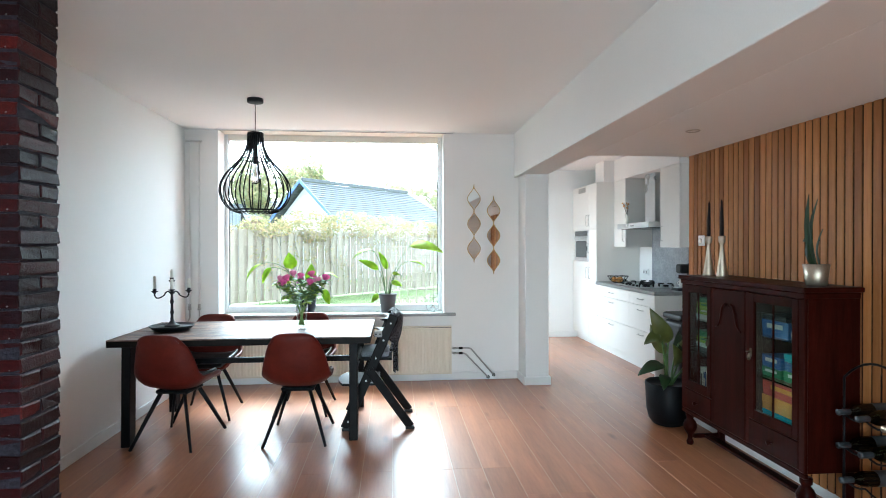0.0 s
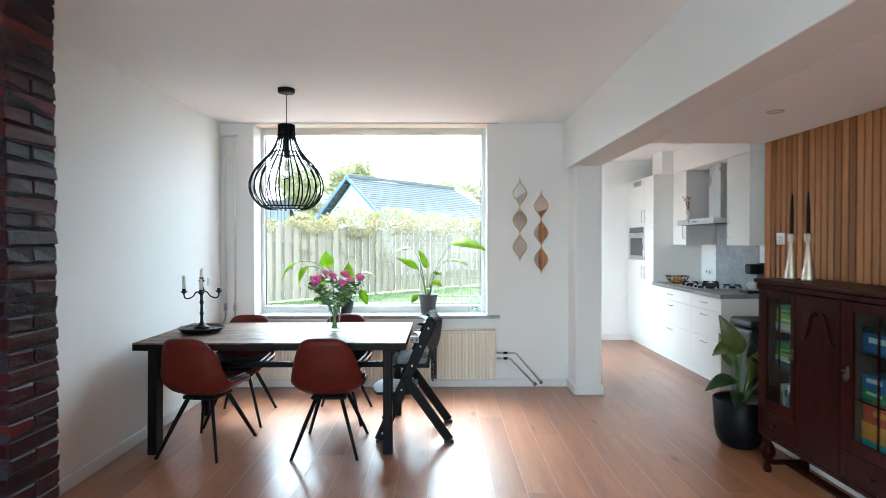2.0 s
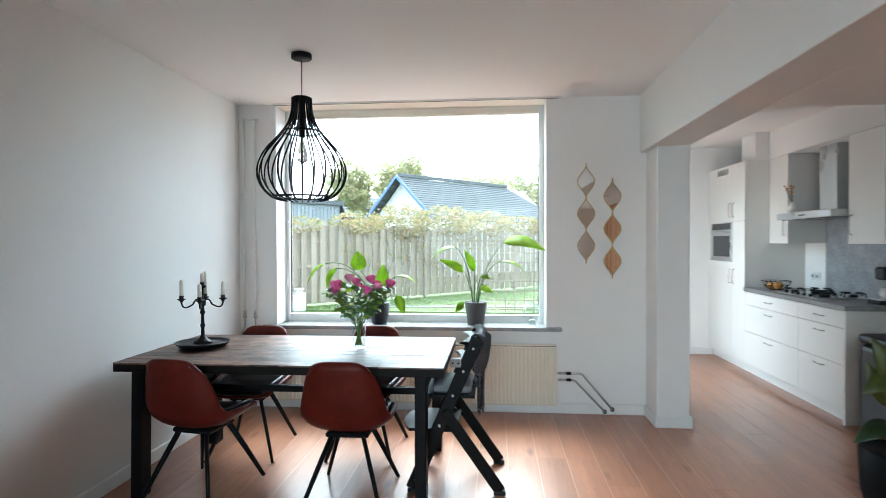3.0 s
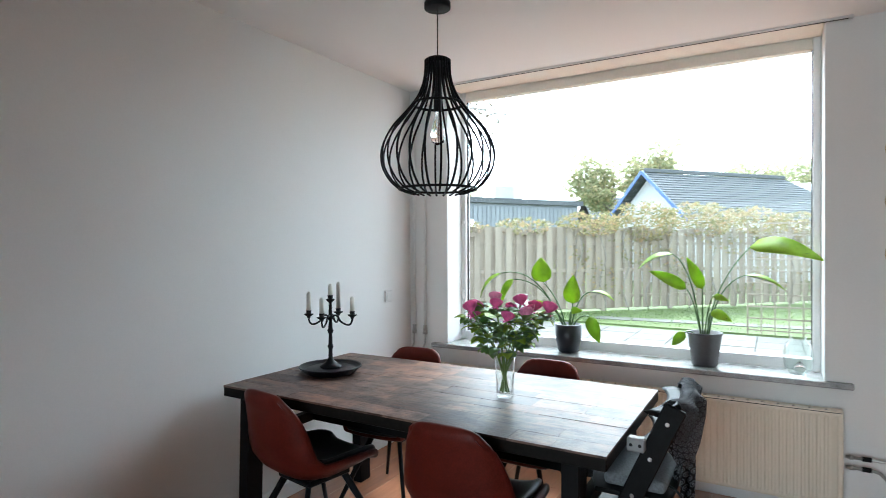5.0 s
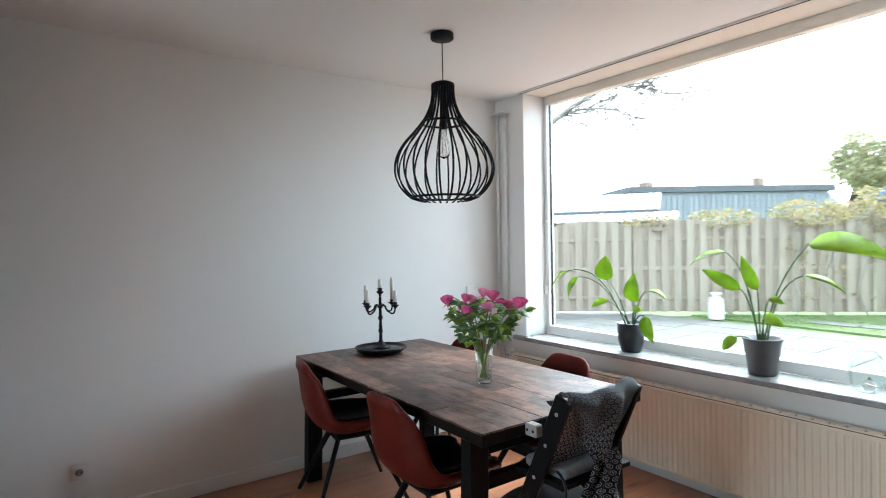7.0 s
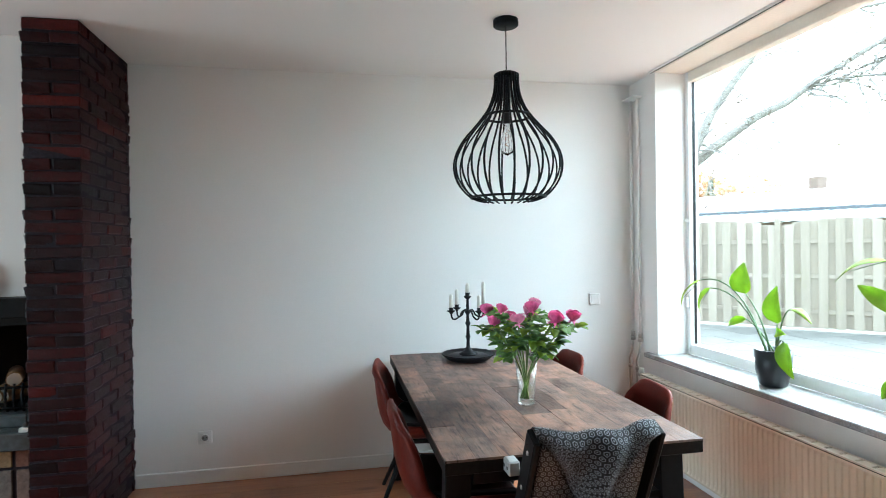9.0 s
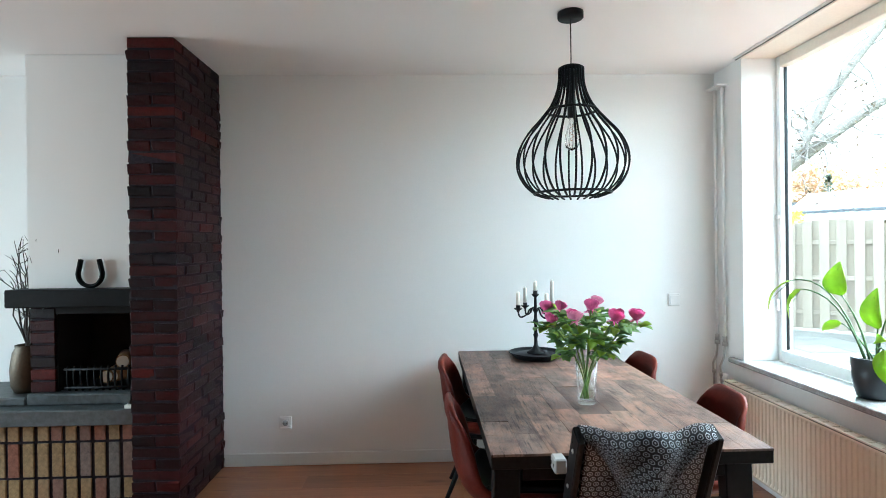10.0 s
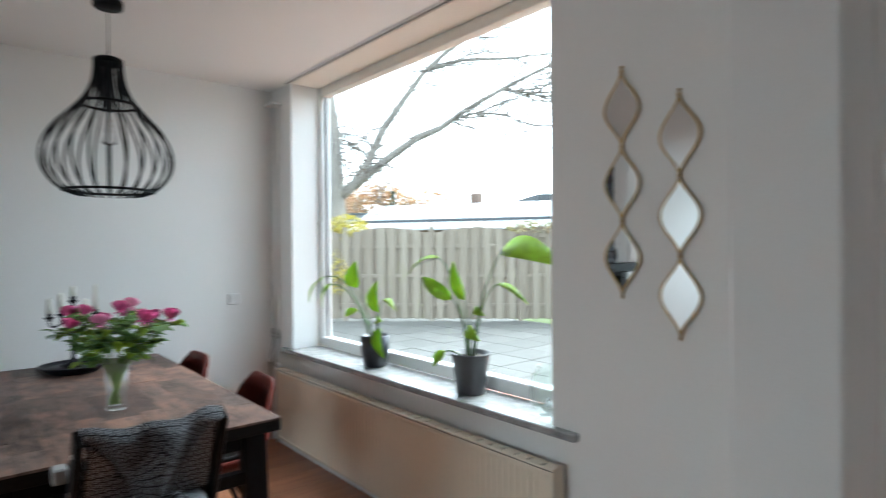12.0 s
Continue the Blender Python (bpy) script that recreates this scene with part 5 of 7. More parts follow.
dw = thing("dried_flowers", "small vase of dried orange flowers on the hood", "flowers", pose(3.14, 6.78, 1.7005))
part("vase_body", LA([(0.0, 0.0), (0.03, 0.0), (0.035, 0.05), (0.015, 0.1), (0.018, 0.11), (0.0, 0.1)], 20, cap=False), WAX, dw)
r = random.Random(2)
for k in range(9):
    e = Vector((r.uniform(-0.05, 0.03), r.uniform(-0.06, 0.08), r.uniform(0.2, 0.3)))
    s = part("stem", T([(0, 0, 0.09), e], 0.0015, 5), TWIG, dw)
    part("flower_head", LA([(0.0, -0.012), (0.014, 0.0), (0.0, 0.012)], 8, tuple(e), cap=False), GAME[5], s)
hob = thing("gas_hob", "black gas hob with iron pan supports", "hob", pose(3.22, 6.40, 0.9285))
part("hob_plate", B(-0.25, -0.37, 0, 0.24, 0.37, 0.008, b=0.002), STEEL, hob)
for x, y, rr in ((-0.12, -0.24, 0.045), (0.12, -0.24, 0.035), (0.0, 0.0, 0.06), (-0.12, 0.24, 0.035), (0.12, 0.24, 0.045)):
    bn = part("burner", LA([(0.0, 0.008), (rr, 0.008), (rr, 0.02), (rr * 0.8, 0.028), (0.0, 0.028)], 20, (x, y, 0), cap=False), BLACK_IRON, hob)
    for a in range(4):
        d = Vector((math.cos(a * math.pi / 2 + 0.4), math.sin(a * math.pi / 2 + 0.4), 0))
        q = Vector((x, y, 0.008))
        part("pan_support", T([q + d * 0.11, q + d * 0.105 + Vector((0, 0, 0.035)), q + d * 0.03 + Vector((0, 0, 0.036))], 0.006, 6), BLACK_IRON, bn)
for k in range(5):
    part("hob_knob", LA([(0.0, 0.008), (0.016, 0.008), (0.014, 0.03), (0.0, 0.031)], 16, (-0.215, -0.2 + k * 0.1, 0), cap=False), BLACK_PLASTIC, hob)
fb = thing("fruit_basket", "black wire basket with oranges", "basket", pose(3.10, 7.0, 0.9285))
for r0, z in ((0.06, 0.004), (0.11, 0.045), (0.135, 0.09)):
    part("wire_ring", T([(r0 * math.cos(a), r0 * math.sin(a), z) for a in [2 * math.pi * i / 28 for i in range(29)]], 0.003, 5), BLACK_METAL, fb)
wire = mesh_of("wire", T([(0.02, 0, 0.003), (0.06, 0, 0.004), (0.11, 0, 0.045), (0.135, 0, 0.09)], 0.002, 5), BLACK_METAL)
for k in range(16):
    part("wire", wire, None, fb, at=pose(0, 0, 0, 0, 0, k * 22.5))
ORANGE = plain("orange_peel", (0.55, 0.25, 0.06), 0.5, var=0.15, fine=150, bmp=0.3)
for x, y in ((0.03, 0.0), (-0.04, 0.03), (-0.01, -0.05)):
    o = thing("orange_fruit", "ripe orange lying in the wire basket", "orange", pose(3.10 + x, 7.0 + y, 0.9335), "oranges")
    part("peel", LA([(0.001, 0.0), (0.02, 0.004), (0.035, 0.022), (0.037, 0.037), (0.033, 0.055), (0.018, 0.071), (0.004, 0.072)], 18), ORANGE, o)
cm = thing("coffee_machine", "black coffee machine on the worktop", "coffee machine", pose(3.37, 5.68, 0.9285))
part("base", B(-0.17, -0.08, 0.0, 0.12, 0.08, 0.03, b=0.006), BLACK_PLASTIC, cm)
bm = bmesh.new()
box(bm, 0.0, -0.075, 0.0305, 0.12, 0.075, 0.30, b=0.02, seg=2)
part("water_tank", bm, BLACK_PLASTIC, cm)
part("brew_head", B(-0.13, -0.06, 0.19, 0.0, 0.06, 0.29, b=0.015), BLACK_PLASTIC, cm)
part("drip_grid", B(-0.16, -0.06, 0.0305, -0.02, 0.06, 0.036), STEEL, cm)
mg = thing("coffee_mug", "white mug on the coffee machine", "mug", pose(3.29, 5.68, 0.966))
part("cup", LA([(0.0, 0.0), (0.03, 0.0), (0.036, 0.02), (0.038, 0.085), (0.035, 0.085), (0.033, 0.01), (0.0, 0.008)], 20, cap=False), TRIM, mg)
part("mug_handle", T(arc((-0.036, 0, 0.07), (-0.075, 0, 0.045), (-0.034, 0, 0.02), 8), 0.004, 6), TRIM, mg)
bn = thing("waste_bin", "tall black waste bin beside the base units", "bin", pose(3.13, 5.28, 0))
bm = bmesh.new()
box(bm, -0.17, -0.19, 0.0, 0.17, 0.19, 0.66, b=0.05, seg=3)
part("bin_body", bm, BLACK_PLASTIC, bn)
bm = bmesh.new()
box(bm, -0.178, -0.198, 0.6605, 0.178, 0.198, 0.73, b=0.03, seg=3)
part("bin_lid", bm, BLACK_PLASTIC, bn, "glossy black lid")



# ---- things at the window wall ----
def radiator():
    r = thing("radiator", "long cream enamelled panel radiator under the window", "radiator", pose(-0.515, 5.595, 0))
    x0, x1, z0, z1 = -1.22, 1.23, 0.082, 0.572
    bm = bmesh.new()
    pitch, n = 0.0335, int((x1 - x0 - 0.06) / 0.0335)
    xs = []
    for i in range(n):
        a = x0 + 0.03 + i * pitch
        xs += [(a, 0.006), (a + 0.012, 0.006), (a + 0.016, 0.0), (a + 0.0295, 0.0)]
    xs = [(x0, 0.0), (x0 + 0.024, 0.0)] + xs + [(x1 - 0.02, 0.006), (x1 - 0.016, 0.0), (x1, 0.0)]
    zs = [(z0, 0.004), (z0 + 0.012, 0.0), (z0 + 0.03, 0.0), (z1 - 0.03, 0.0), (z1 - 0.012, 0.0), (z1, 0.004)]
    V = [[bm.verts.new((x, (d if 1 < k < 4 else 0.0) + e, z)) for x, d in xs] for k, (z, e) in enumerate(zs)]
    for a, c in zip(V, V[1:]):
        for i in range(len(xs) - 1):
            bm.faces.new((a[i], a[i + 1], c[i + 1], c[i]))
    part("front_panel", bm, RADIATOR, r, "fluted cream front panel")
    part("rear_panel", B(x0, 0.05, z0, x1, 0.062, z1 - 0.002), RADIATOR, r)
    for x in (x0 - 0.0045, x1 + 0.0005):
        part("side_cover", B(x, -0.002, z0 - 0.004, x + 0.004, 0.066, z1 + 0.012, b=0.001), RADIATOR, r)
    # black sheet under the bars stands in for the shade in the slots
    part("grille_shade", B(x0, 0.003, z1 - 0.01, x1, 0.062, z1 + 0.001), BLACK_PLASTIC, r, "black sheet painted as shade in the top slots")
    for y in (0.0, 0.052):
        part("top_rail", B(x0, y, z1 + 0.001, x1, y + 0.01, z1 + 0.01, b=0.002), RADIATOR, r)
    for k in range(34):
        x = x0 + 0.03 + k * (x1 - x0 - 0.06) / 33
        part("grille_bar", B(x - 0.0285, 0.012, z1 + 0.0012, x + 0.0285, 0.05, z1 + 0.008), RADIATOR, r)
    for x in (-0.95, 0.0, 0.95):
        part("wall_bracket", B(x - 0.02, 0.062, 0.2, x + 0.02, 0.0985, 0.5), RADIATOR, r)
radiator()

def pipe_run(pts, rad, mat, fittings, label, m):
    p = thing("radiator_pipe", label, "pipe", m, "radiator pipes")
    part("pipe", T(pts, rad, 10), mat, p)
    for a, c, rr, mt in fittings:
        part("pipe_fitting", T([a, c], rr, 12), mt, p)
    return p
for zz, x1, x2, z2 in ((0.345, 0.93, 1.175, 0.05), (0.292, 0.875, 1.115, 0.03)):
    y = 5.632
    pipe_run([(0.732, y, zz), (x1 - 0.03, y, zz), (x1, y, zz - 0.008), (x1 + 0.02, y, zz - 0.03), (x2, y, z2), (x2 + 0.005, y + 0.045, z2 - 0.004)], 0.0085, NICKEL,
             [((0.80, y, zz), (0.84, y, zz), 0.0125, BLACK_METAL), ((0.745, y, zz), (0.765, y, zz), 0.0125, NICKEL), ((x2 - 0.004, y, z2 + 0.005), (x2 + 0.005, y + 0.042, z2 - 0.004), 0.017, BLACK_METAL)],
             "thin nickel radiator pipe bending down to the skirting", pose(0, 0, 0))
for k, x in enumerate((-1.955, -1.86)):
    y = 5.667
    pipe_run([(x, y, 2.5 - 0.01 * k), (x, y, 0.82)], 0.0095, WHITE_WALL, [((x, y, 0.84), (x, y, 0.80), 0.014, NICKEL), ((x, y, 0.80), (x, y, 0.775), 0.017, NICKEL)], "white painted heating riser in the room corner", pose(0, 0, 0))
    pipe_run([(x, y, 0.775), (x + 0.004, y - 0.01, 0.70), (x - 0.018, y - 0.02, 0.64), (x - 0.02, y - 0.015, 0.57), (x - 0.018, y - 0.012, 0.002)], 0.0075, NICKEL, [((x - 0.02, y - 0.016, 0.60), (x - 0.02, y - 0.015, 0.575), 0.012, NICKEL)], "bent metal heating pipe below the riser", pose(0, 0, 0))
part("pipe_cap", B(-1.98, 5.615, 2.495, -1.83, WALL, 2.507, b=0.002), TRIM, thing("pipe_bracket", "white bracket holding the two heating risers", "bracket", pose(0, 0, 0)))
vk = thing("radiator_valve", "white radiator valve knob with a metal joint", "valve", pose(-1.775, 5.625, 0.56))
part("knob", T([(0, 0, 0.01), (0, 0, 0.05)], [0.017, 0.015], 12), TRIM, vk)
part("valve_body", T([(-0.055, 0, 0), (0.045, 0, 0)], 0.011, 10), NICKEL, vk)

def potted(name, label, m, pot_prof, pot_mat, soil_z, soil_r, leaves, mats, stems_mat):
    p = thing(name, label, "potted plant", m)
    part("pot", LA(pot_prof, 36, cap=False), pot_mat, p)
    part("soil", LA([(0.0, soil_z), (soil_r * 0.5, soil_z + 0.006), (soil_r, soil_z - 0.002)], 24, cap=False), SOIL, p)
    for i, (foot, knee, end, tip, w, nrm, mi) in enumerate(leaves):
        pts = arc((foot[0], foot[1], soil_z - 0.01), knee, end, 8)
        st = part("stem", T(pts, [0.0055 - 0.0003 * k for k in range(9)], 7), stems_mat, p)
        bm = bmesh.new()
        leaf(bm, end, tip, w, 0.3, 0.12, nrm, n=9)
        part("leaf", bm, mats[mi], st)
        part("midrib", T(arc(end, (Vector(end) + Vector(tip)) / 2 + Vector((0, 0, 0.004)), Vector(end).lerp(Vector(tip), 0.8), 4), [0.002, 0.002, 0.0016, 0.0012, 0.0008], 5), stems_mat, st)
    return p
F = (0.1, -1, 0.35)
potted("strelitzia_plant", "small bird of paradise plant in a dark blue-grey pot", pose(-0.79, 5.80, 0.7155),
       [(0.0, 0.0), (0.058, 0.0), (0.068, 0.012), (0.084, 0.08), (0.09, 0.19), (0.084, 0.192), (0.079, 0.18), (0.0, 0.175)], CERAMIC_DARK, 0.176, 0.078,
       [((-0.02, 0), (-0.05, -0.01, 0.35), (-0.17, -0.02, 0.47), (-0.19, -0.03, 0.64), 0.14, F, 0),
        ((0.01, 0.01), (0.02, 0, 0.28), (0.03, 0.0, 0.33), (0.04, -0.03, 0.52), 0.115, F, 0),
        ((-0.03, -0.01), (-0.2, -0.03, 0.6), (-0.46, -0.09, 0.53), (-0.62, -0.14, 0.37), 0.055, (0, -0.4, 1), 0),
        ((-0.02, -0.02), (-0.15, -0.04, 0.5), (-0.36, -0.1, 0.49), (-0.45, -0.13, 0.33), 0.07, (0, -0.7, 0.8), 0),
        ((-0.01, 0.02), (-0.1, 0, 0.3), (-0.17, -0.02, 0.33), (-0.31, -0.04, 0.28), 0.05, F, 0),
        ((0.02, 0), (0.06, 0, 0.4), (0.17, -0.05, 0.42), (0.33, -0.09, 0.39), 0.04, (0, -0.3, 1), 0),
        ((0.03, -0.01), (0.09, -0.05, 0.28), (0.17, -0.09, 0.26), (0.24, -0.12, 0.1), 0.085, F, 0),
        ((0.0, 0.02), (0.0, 0.02, 0.24), (0.02, 0.0, 0.28), (0.1, -0.03, 0.29), 0.05, F, 0)], [LEAF_BRIGHT], STEM)
potted("strelitzia_plant", "tall bird of paradise plant in a grey tapered pot", pose(0.053, 5.80, 0.7155),
       [(0.0, 0.0), (0.066, 0.0), (0.07, 0.006), (0.096, 0.188), (0.1, 0.19), (0.1, 0.2), (0.094, 0.2), (0.086, 0.18), (0.0, 0.178)], CERAMIC_GREY, 0.18, 0.086,
       [((0.01, 0), (0.05, 0, 0.5), (0.24, -0.02, 0.71), (0.6, -0.05, 0.665), 0.13, (0.0, -0.75, 0.7), 0),
        ((-0.02, 0), (-0.06, -0.02, 0.6), (-0.17, -0.06, 0.67), (-0.37, -0.12, 0.6), 0.06, (0, -0.4, 1), 0),
        ((-0.02, 0.01), (-0.06, 0, 0.42), (-0.1, -0.03, 0.46), (-0.3, -0.08, 0.57), 0.075, F, 0),
        ((-0.01, 0.0), (-0.01, -0.02, 0.42), (-0.01, -0.03, 0.46), (-0.09, -0.05, 0.65), 0.07, F, 0),
        ((0.02, 0.01), (0.06, 0, 0.5), (0.22, -0.03, 0.55), (0.42, -0.06, 0.49), 0.035, (0, -0.5, 0.9), 0),
        ((0.02, -0.02), (0.02, -0.05, 0.3), (0.04, -0.06, 0.33), (0.15, -0.1, 0.29), 0.06, F, 0),
        ((-0.03, -0.02), (-0.07, -0.06, 0.22), (-0.1, -0.08, 0.2), (-0.17, -0.11, 0.12), 0.06, F, 0),
        ((0.0, -0.01), (0.02, -0.02, 0.38), (0.05, -0.02, 0.42), (0.13, -0.04, 0.4), 0.04, F, 0)], [LEAF_BRIGHT], STEM)
jar = thing("glass_jar", "round clear glass jar on the marble sill", "jar", pose(0.53, 5.80, 0.7155) @ Matrix.Diagonal((0.9, 0.9, 1.25, 1)))
j = part("jar_body", LA([(0.0, 0.0), (0.05, 0.0), (0.075, 0.03), (0.085, 0.08), (0.07, 0.135), (0.045, 0.155), (0.048, 0.165), (0.044, 0.165), (0.04, 0.155), (0.066, 0.132), (0.081, 0.08), (0.071, 0.032), (0.048, 0.006), (0.0, 0.006)], 28, cap=False), VASE_GLASS, jar)
j.visible_shadow = False
part("shell_piece", LA([(0.0, 0.006), (0.03, 0.01), (0.036, 0.03), (0.0, 0.06)], 12, (0.01, 0, 0), cap=False), GLASS, jar)

def wall_mirror(x, ztop):
    m = thing("wall_mirror", "hanging string of three gold-framed teardrop mirrors", "mirror", pose(x, WALL - 0.012, ztop), "mirror strings")
    h, w = 0.262, 0.068
    def ogee(k):
        pts = []
        for i in range(33):
            u = i / 32
            pts.append((k * w * (0.5 - 0.5 * math.cos(2 * math.pi * u)) ** 0.85, -u * h))
        return pts
    for n in range(3):
        z0 = -0.008 - n * (h + 0.004)
        r, l = ogee(1), ogee(-1)
        bm = bmesh.new()
        for side in (r, l):
            tube(bm, [(a, 0, z0 + b) for a, b in side], 0.0045, 6)
        part("gold_frame", bm, GOLD, m, "thin gold frame")
        bm = bmesh.new()
        ring = [(r[i][0] * 0.97, z0 + r[i][1]) for i in range(1, 32)] + [(-r[i][0] * 0.97, z0 + r[i][1]) for i in range(31, 0, -1)]
        V = [[bm.verts.new((a, d, b)) for a, b in ring] for d in (-0.001, 0.004)]
        for i in range(30):
            for lay in V:
                bm.faces.new((lay[i], lay[i + 1], lay[60 - i], lay[61 - i]))
        for i in range(62):
            bm.faces.new((V[0][i], V[0][(i + 1) % 62], V[1][(i + 1) % 62], V[1][i]))
        part("mirror_glass", bm, MIRROR, m, "mirror glass")
        part("link", LA([(0.0, z0 - 0.006), (0.006, z0 - 0.004), (0.007, z0 + 0.004), (0.0, z0 + 0.008)], 10, cap=False), GOLD, m)
    part("hook", T([(0, 0.0115, 0.012), (0, 0, 0.012), (0, 0, -0.004)], 0.004, 8), GOLD, m)
    part("drop", LA([(0.0, -0.006 - 3 * (h + 0.004) - 0.016), (0.006, -3 * (h + 0.004) - 0.012), (0.003, -3 * (h + 0.004))], 10, cap=False), GOLD, m)
wall_mirror(0.97, 2.065)
wall_mirror(1.182, 1.94)

def wall_plate(name, label, cat, m, kind):
    p = thing(name, label, cat, m)
    part("plate", B(-0.041, -0.041, 0, 0.041, 0.041, 0.014, b=0.004), TRIM, p)
    if kind == "socket":
        part("surround", B(-0.031, -0.031, 0.0142, 0.031, 0.031, 0.018, b=0.003), TRIM, p)
        # flat grey disc: the shade of the socket's recess put into colour
        part("socket_shade", LA([(0.0, 0.0186), (0.0205, 0.0186), (0.0205, 0.0182)], 24, cap=False), CLAMP_SHADE_GREY, p, "flat grey disc painted as the recess's shade")
        part("socket_ring", LA([(0.0195, 0.018), (0.0195, 0.0215), (0.0225, 0.0215), (0.024, 0.018)], 24, cap=False), TRIM, p)
        for x in (-0.0095, 0.0095):
            # raised black dot painting the darkness of a pin hole
            part("pin_hole_shade", LA([(0.0, 0.0194), (0.0036, 0.0194), (0.0036, 0.0187)], 10, (x, 0, 0), cap=False), BLACK_PLASTIC, p)
        for y in (-0.018, 0.018):
            part("earth_clip", B(-0.003, y - 0.002, 0.0187, 0.003, y + 0.002, 0.0215), NICKEL, p)
    elif kind == "switch":
        part("rocker", B(-0.03, -0.03, 0.0142, 0.03, 0.03, 0.0185, b=0.002), TRIM, p)
    else:
        part("dimmer_knob", LA([(0.0, 0.014), (0.017, 0.014), (0.016, 0.029), (0.0, 0.03)], 20, cap=False), TRIM, p)
    return p
wall_plate("wall_socket", "white wall socket low on the white wall", "socket", pose(LEFT, 2.737, 0.287, 90, 0, 90), "socket")
wall_plate("light_switch", "square white light switch on the white wall", "switch", pose(LEFT, 5.39, 1.075, 90, 0, 90), "switch")
wall_plate("dimmer_switch", "white dimmer switch on the cedar slats", "switch", pose(2.5215, 3.945, 1.465, 90, 0, -90), "dimmer")

# ---- fireplace beside the brick pier ----
fp = thing("fireplace", "open fireplace with white breast, black mantel and slate hearth", "fireplace", pose(0, 0, 0))
FX = -1.60
bm = bmesh.new()
box(bm, LEFT + 0.001, 1.335, 1.20, FX, 2.064, TOP - 0.002)
part("chimney_breast", bm, WHITE_WALL, fp, "white plastered chimney breast")
part("mantel", B(LEFT + 0.001, 1.285, 1.135, -1.47, 2.064, 1.238, b=0.006), BLACK_WOOD, fp, "thick black mantel beam")
part("firebox_back", B(LEFT + 0.001, 1.49, 0.62, LEFT + 0.04, 2.064, 1.135), SOOT, fp)
part("firebox_side", B(LEFT + 0.04, 1.475, 0.62, -1.62, 1.49, 1.135), SOOT, fp)
part("firebox_lintel", B(-1.66, 1.49, 1.085, -1.60, 2.064, 1.135), SOOT, fp)
jb = part("brick_jamb", B(LEFT + 0.001, 1.345, 0.615, -1.61, 1.475, 1.135), MORTAR, fp, "dark brick jamb")
for c in range(7):
    z = 0.62 + c * 0.073
    part("brick", B(LEFT + 0.002, 1.337, z, -1.602, 1.483, min(z + 0.062, 1.134), b=0.004), BRICK, jb)
hs = part("hearth_slab", B(LEFT + 0.001, 0.55, 0.46, -1.455, 2.064, 0.55, b=0.006), SLATE, fp, "rough grey slate hearth slab")
for v in hs.data.vertices:
    v.co += Vector((noise.noise(v.co * 9) * 0.006, 0, 0))
part("hearth_top", B(LEFT + 0.001, 1.337, 0.55, -1.56, 2.064, 0.618, b=0.01), SLATE, fp)
part("hearth_top", B(LEFT + 0.001, 0.55, 0.55, -1.56, 1.335, 0.60, b=0.01), SLATE, fp)
sb = part("soldier_course", B(LEFT + 0.001, 0.55, 0.0, -1.545, 2.06, 0.46), MORTAR, fp, "upright yellow bricks in dark mortar")
r = random.Random(4)
smesh = [mesh_of("soldier_brick", B(0, -0.031, 0, 0.012, 0.031, h, b=0.003), YELLOW_BRICK) for h in (0.10, 0.195, 0.115)]
for row, (z, k) in enumerate(((0.352, 0), (0.142, 1), (0.012, 2))):
    y = 2.02
    while y > 0.6:
        part("soldier_brick", smesh[k], None, sb, at=pose(-1.547 + r.uniform(-0.002, 0.003), y + r.uniform(-0.003, 0.003), z))
        y -= 0.082
gr = thing("fire_grate", "black iron fire basket in the firebox", "grate", pose(-1.68, 1.78, 0.6185))
for k in range(12):
    part("grate_bar", T(arc((0.04, -0.24 + k * 0.04, 0.0), (0.075, -0.24 + k * 0.04, 0.08), (0.05, -0.24 + k * 0.04, 0.15), 6), 0.007, 8), BLACK_METAL, gr)
for z in (0.02, 0.13):
    part("grate_rail", T([(0.055, -0.26, z), (0.055, 0.23, z)], 0.008, 8), BLACK_METAL, gr)
for k, (y, x, z, a, ln) in enumerate(((1.74, -1.79, 0.70, 8, 0.3), (1.82, -1.77, 0.70, -14, 0.26), (1.79, -1.78, 0.78, 24, 0.24))):
    lg = thing("firewood_log", "split birch log with pale cut end", "log", pose(x, y, z, 0, 0, a), "logs in the grate")
    part("log_body", T([(-0.14, 0, 0), (0, 0.006, 0.002), (ln - 0.14, 0, 0)], [0.038, 0.042, 0.039], 12), LOG, lg)
    part("cut_end", T([(ln - 0.14, 0, 0), (ln - 0.138, 0, 0)], 0.035, 12), WAX, lg, "pale sawn end")
    if k < 2:
        part("log_rest", T([(0, 0, -0.082), (0, 0, -0.03)], 0.01, 8), BLACK_IRON, lg)
hh = thing("horseshoe", "black iron horseshoe standing on the mantel", "horseshoe", pose(-1.575, 1.71, 1.2385, 0, 0, 0) @ Matrix.Scale(1.25, 4))
pts = [(0, 0.042, 0.135)] + [(0, 0.056 * math.cos(radians(20 - k * 220 / 24)), 0.066 + 0.058 * math.sin(radians(20 - k * 220 / 24))) for k in range(25)] + [(0, -0.042, 0.135)]
part("shoe", T(pts, 0.0145, 8, 0.7), BLACK_METAL, hh)
gv = thing("bronze_vase", "dull hammered bronze vase holding dry dark branches", "vase", pose(-1.74, 1.235, 0.6))
part("vase_body", LA([(0.0, 0.0), (0.075, 0.0), (0.095, 0.04), (0.1, 0.14), (0.085, 0.24), (0.07, 0.27), (0.074, 0.285), (0.066, 0.285), (0.06, 0.26), (0.0, 0.2)], 32, cap=False), BRONZE, gv)
r = random.Random(21)
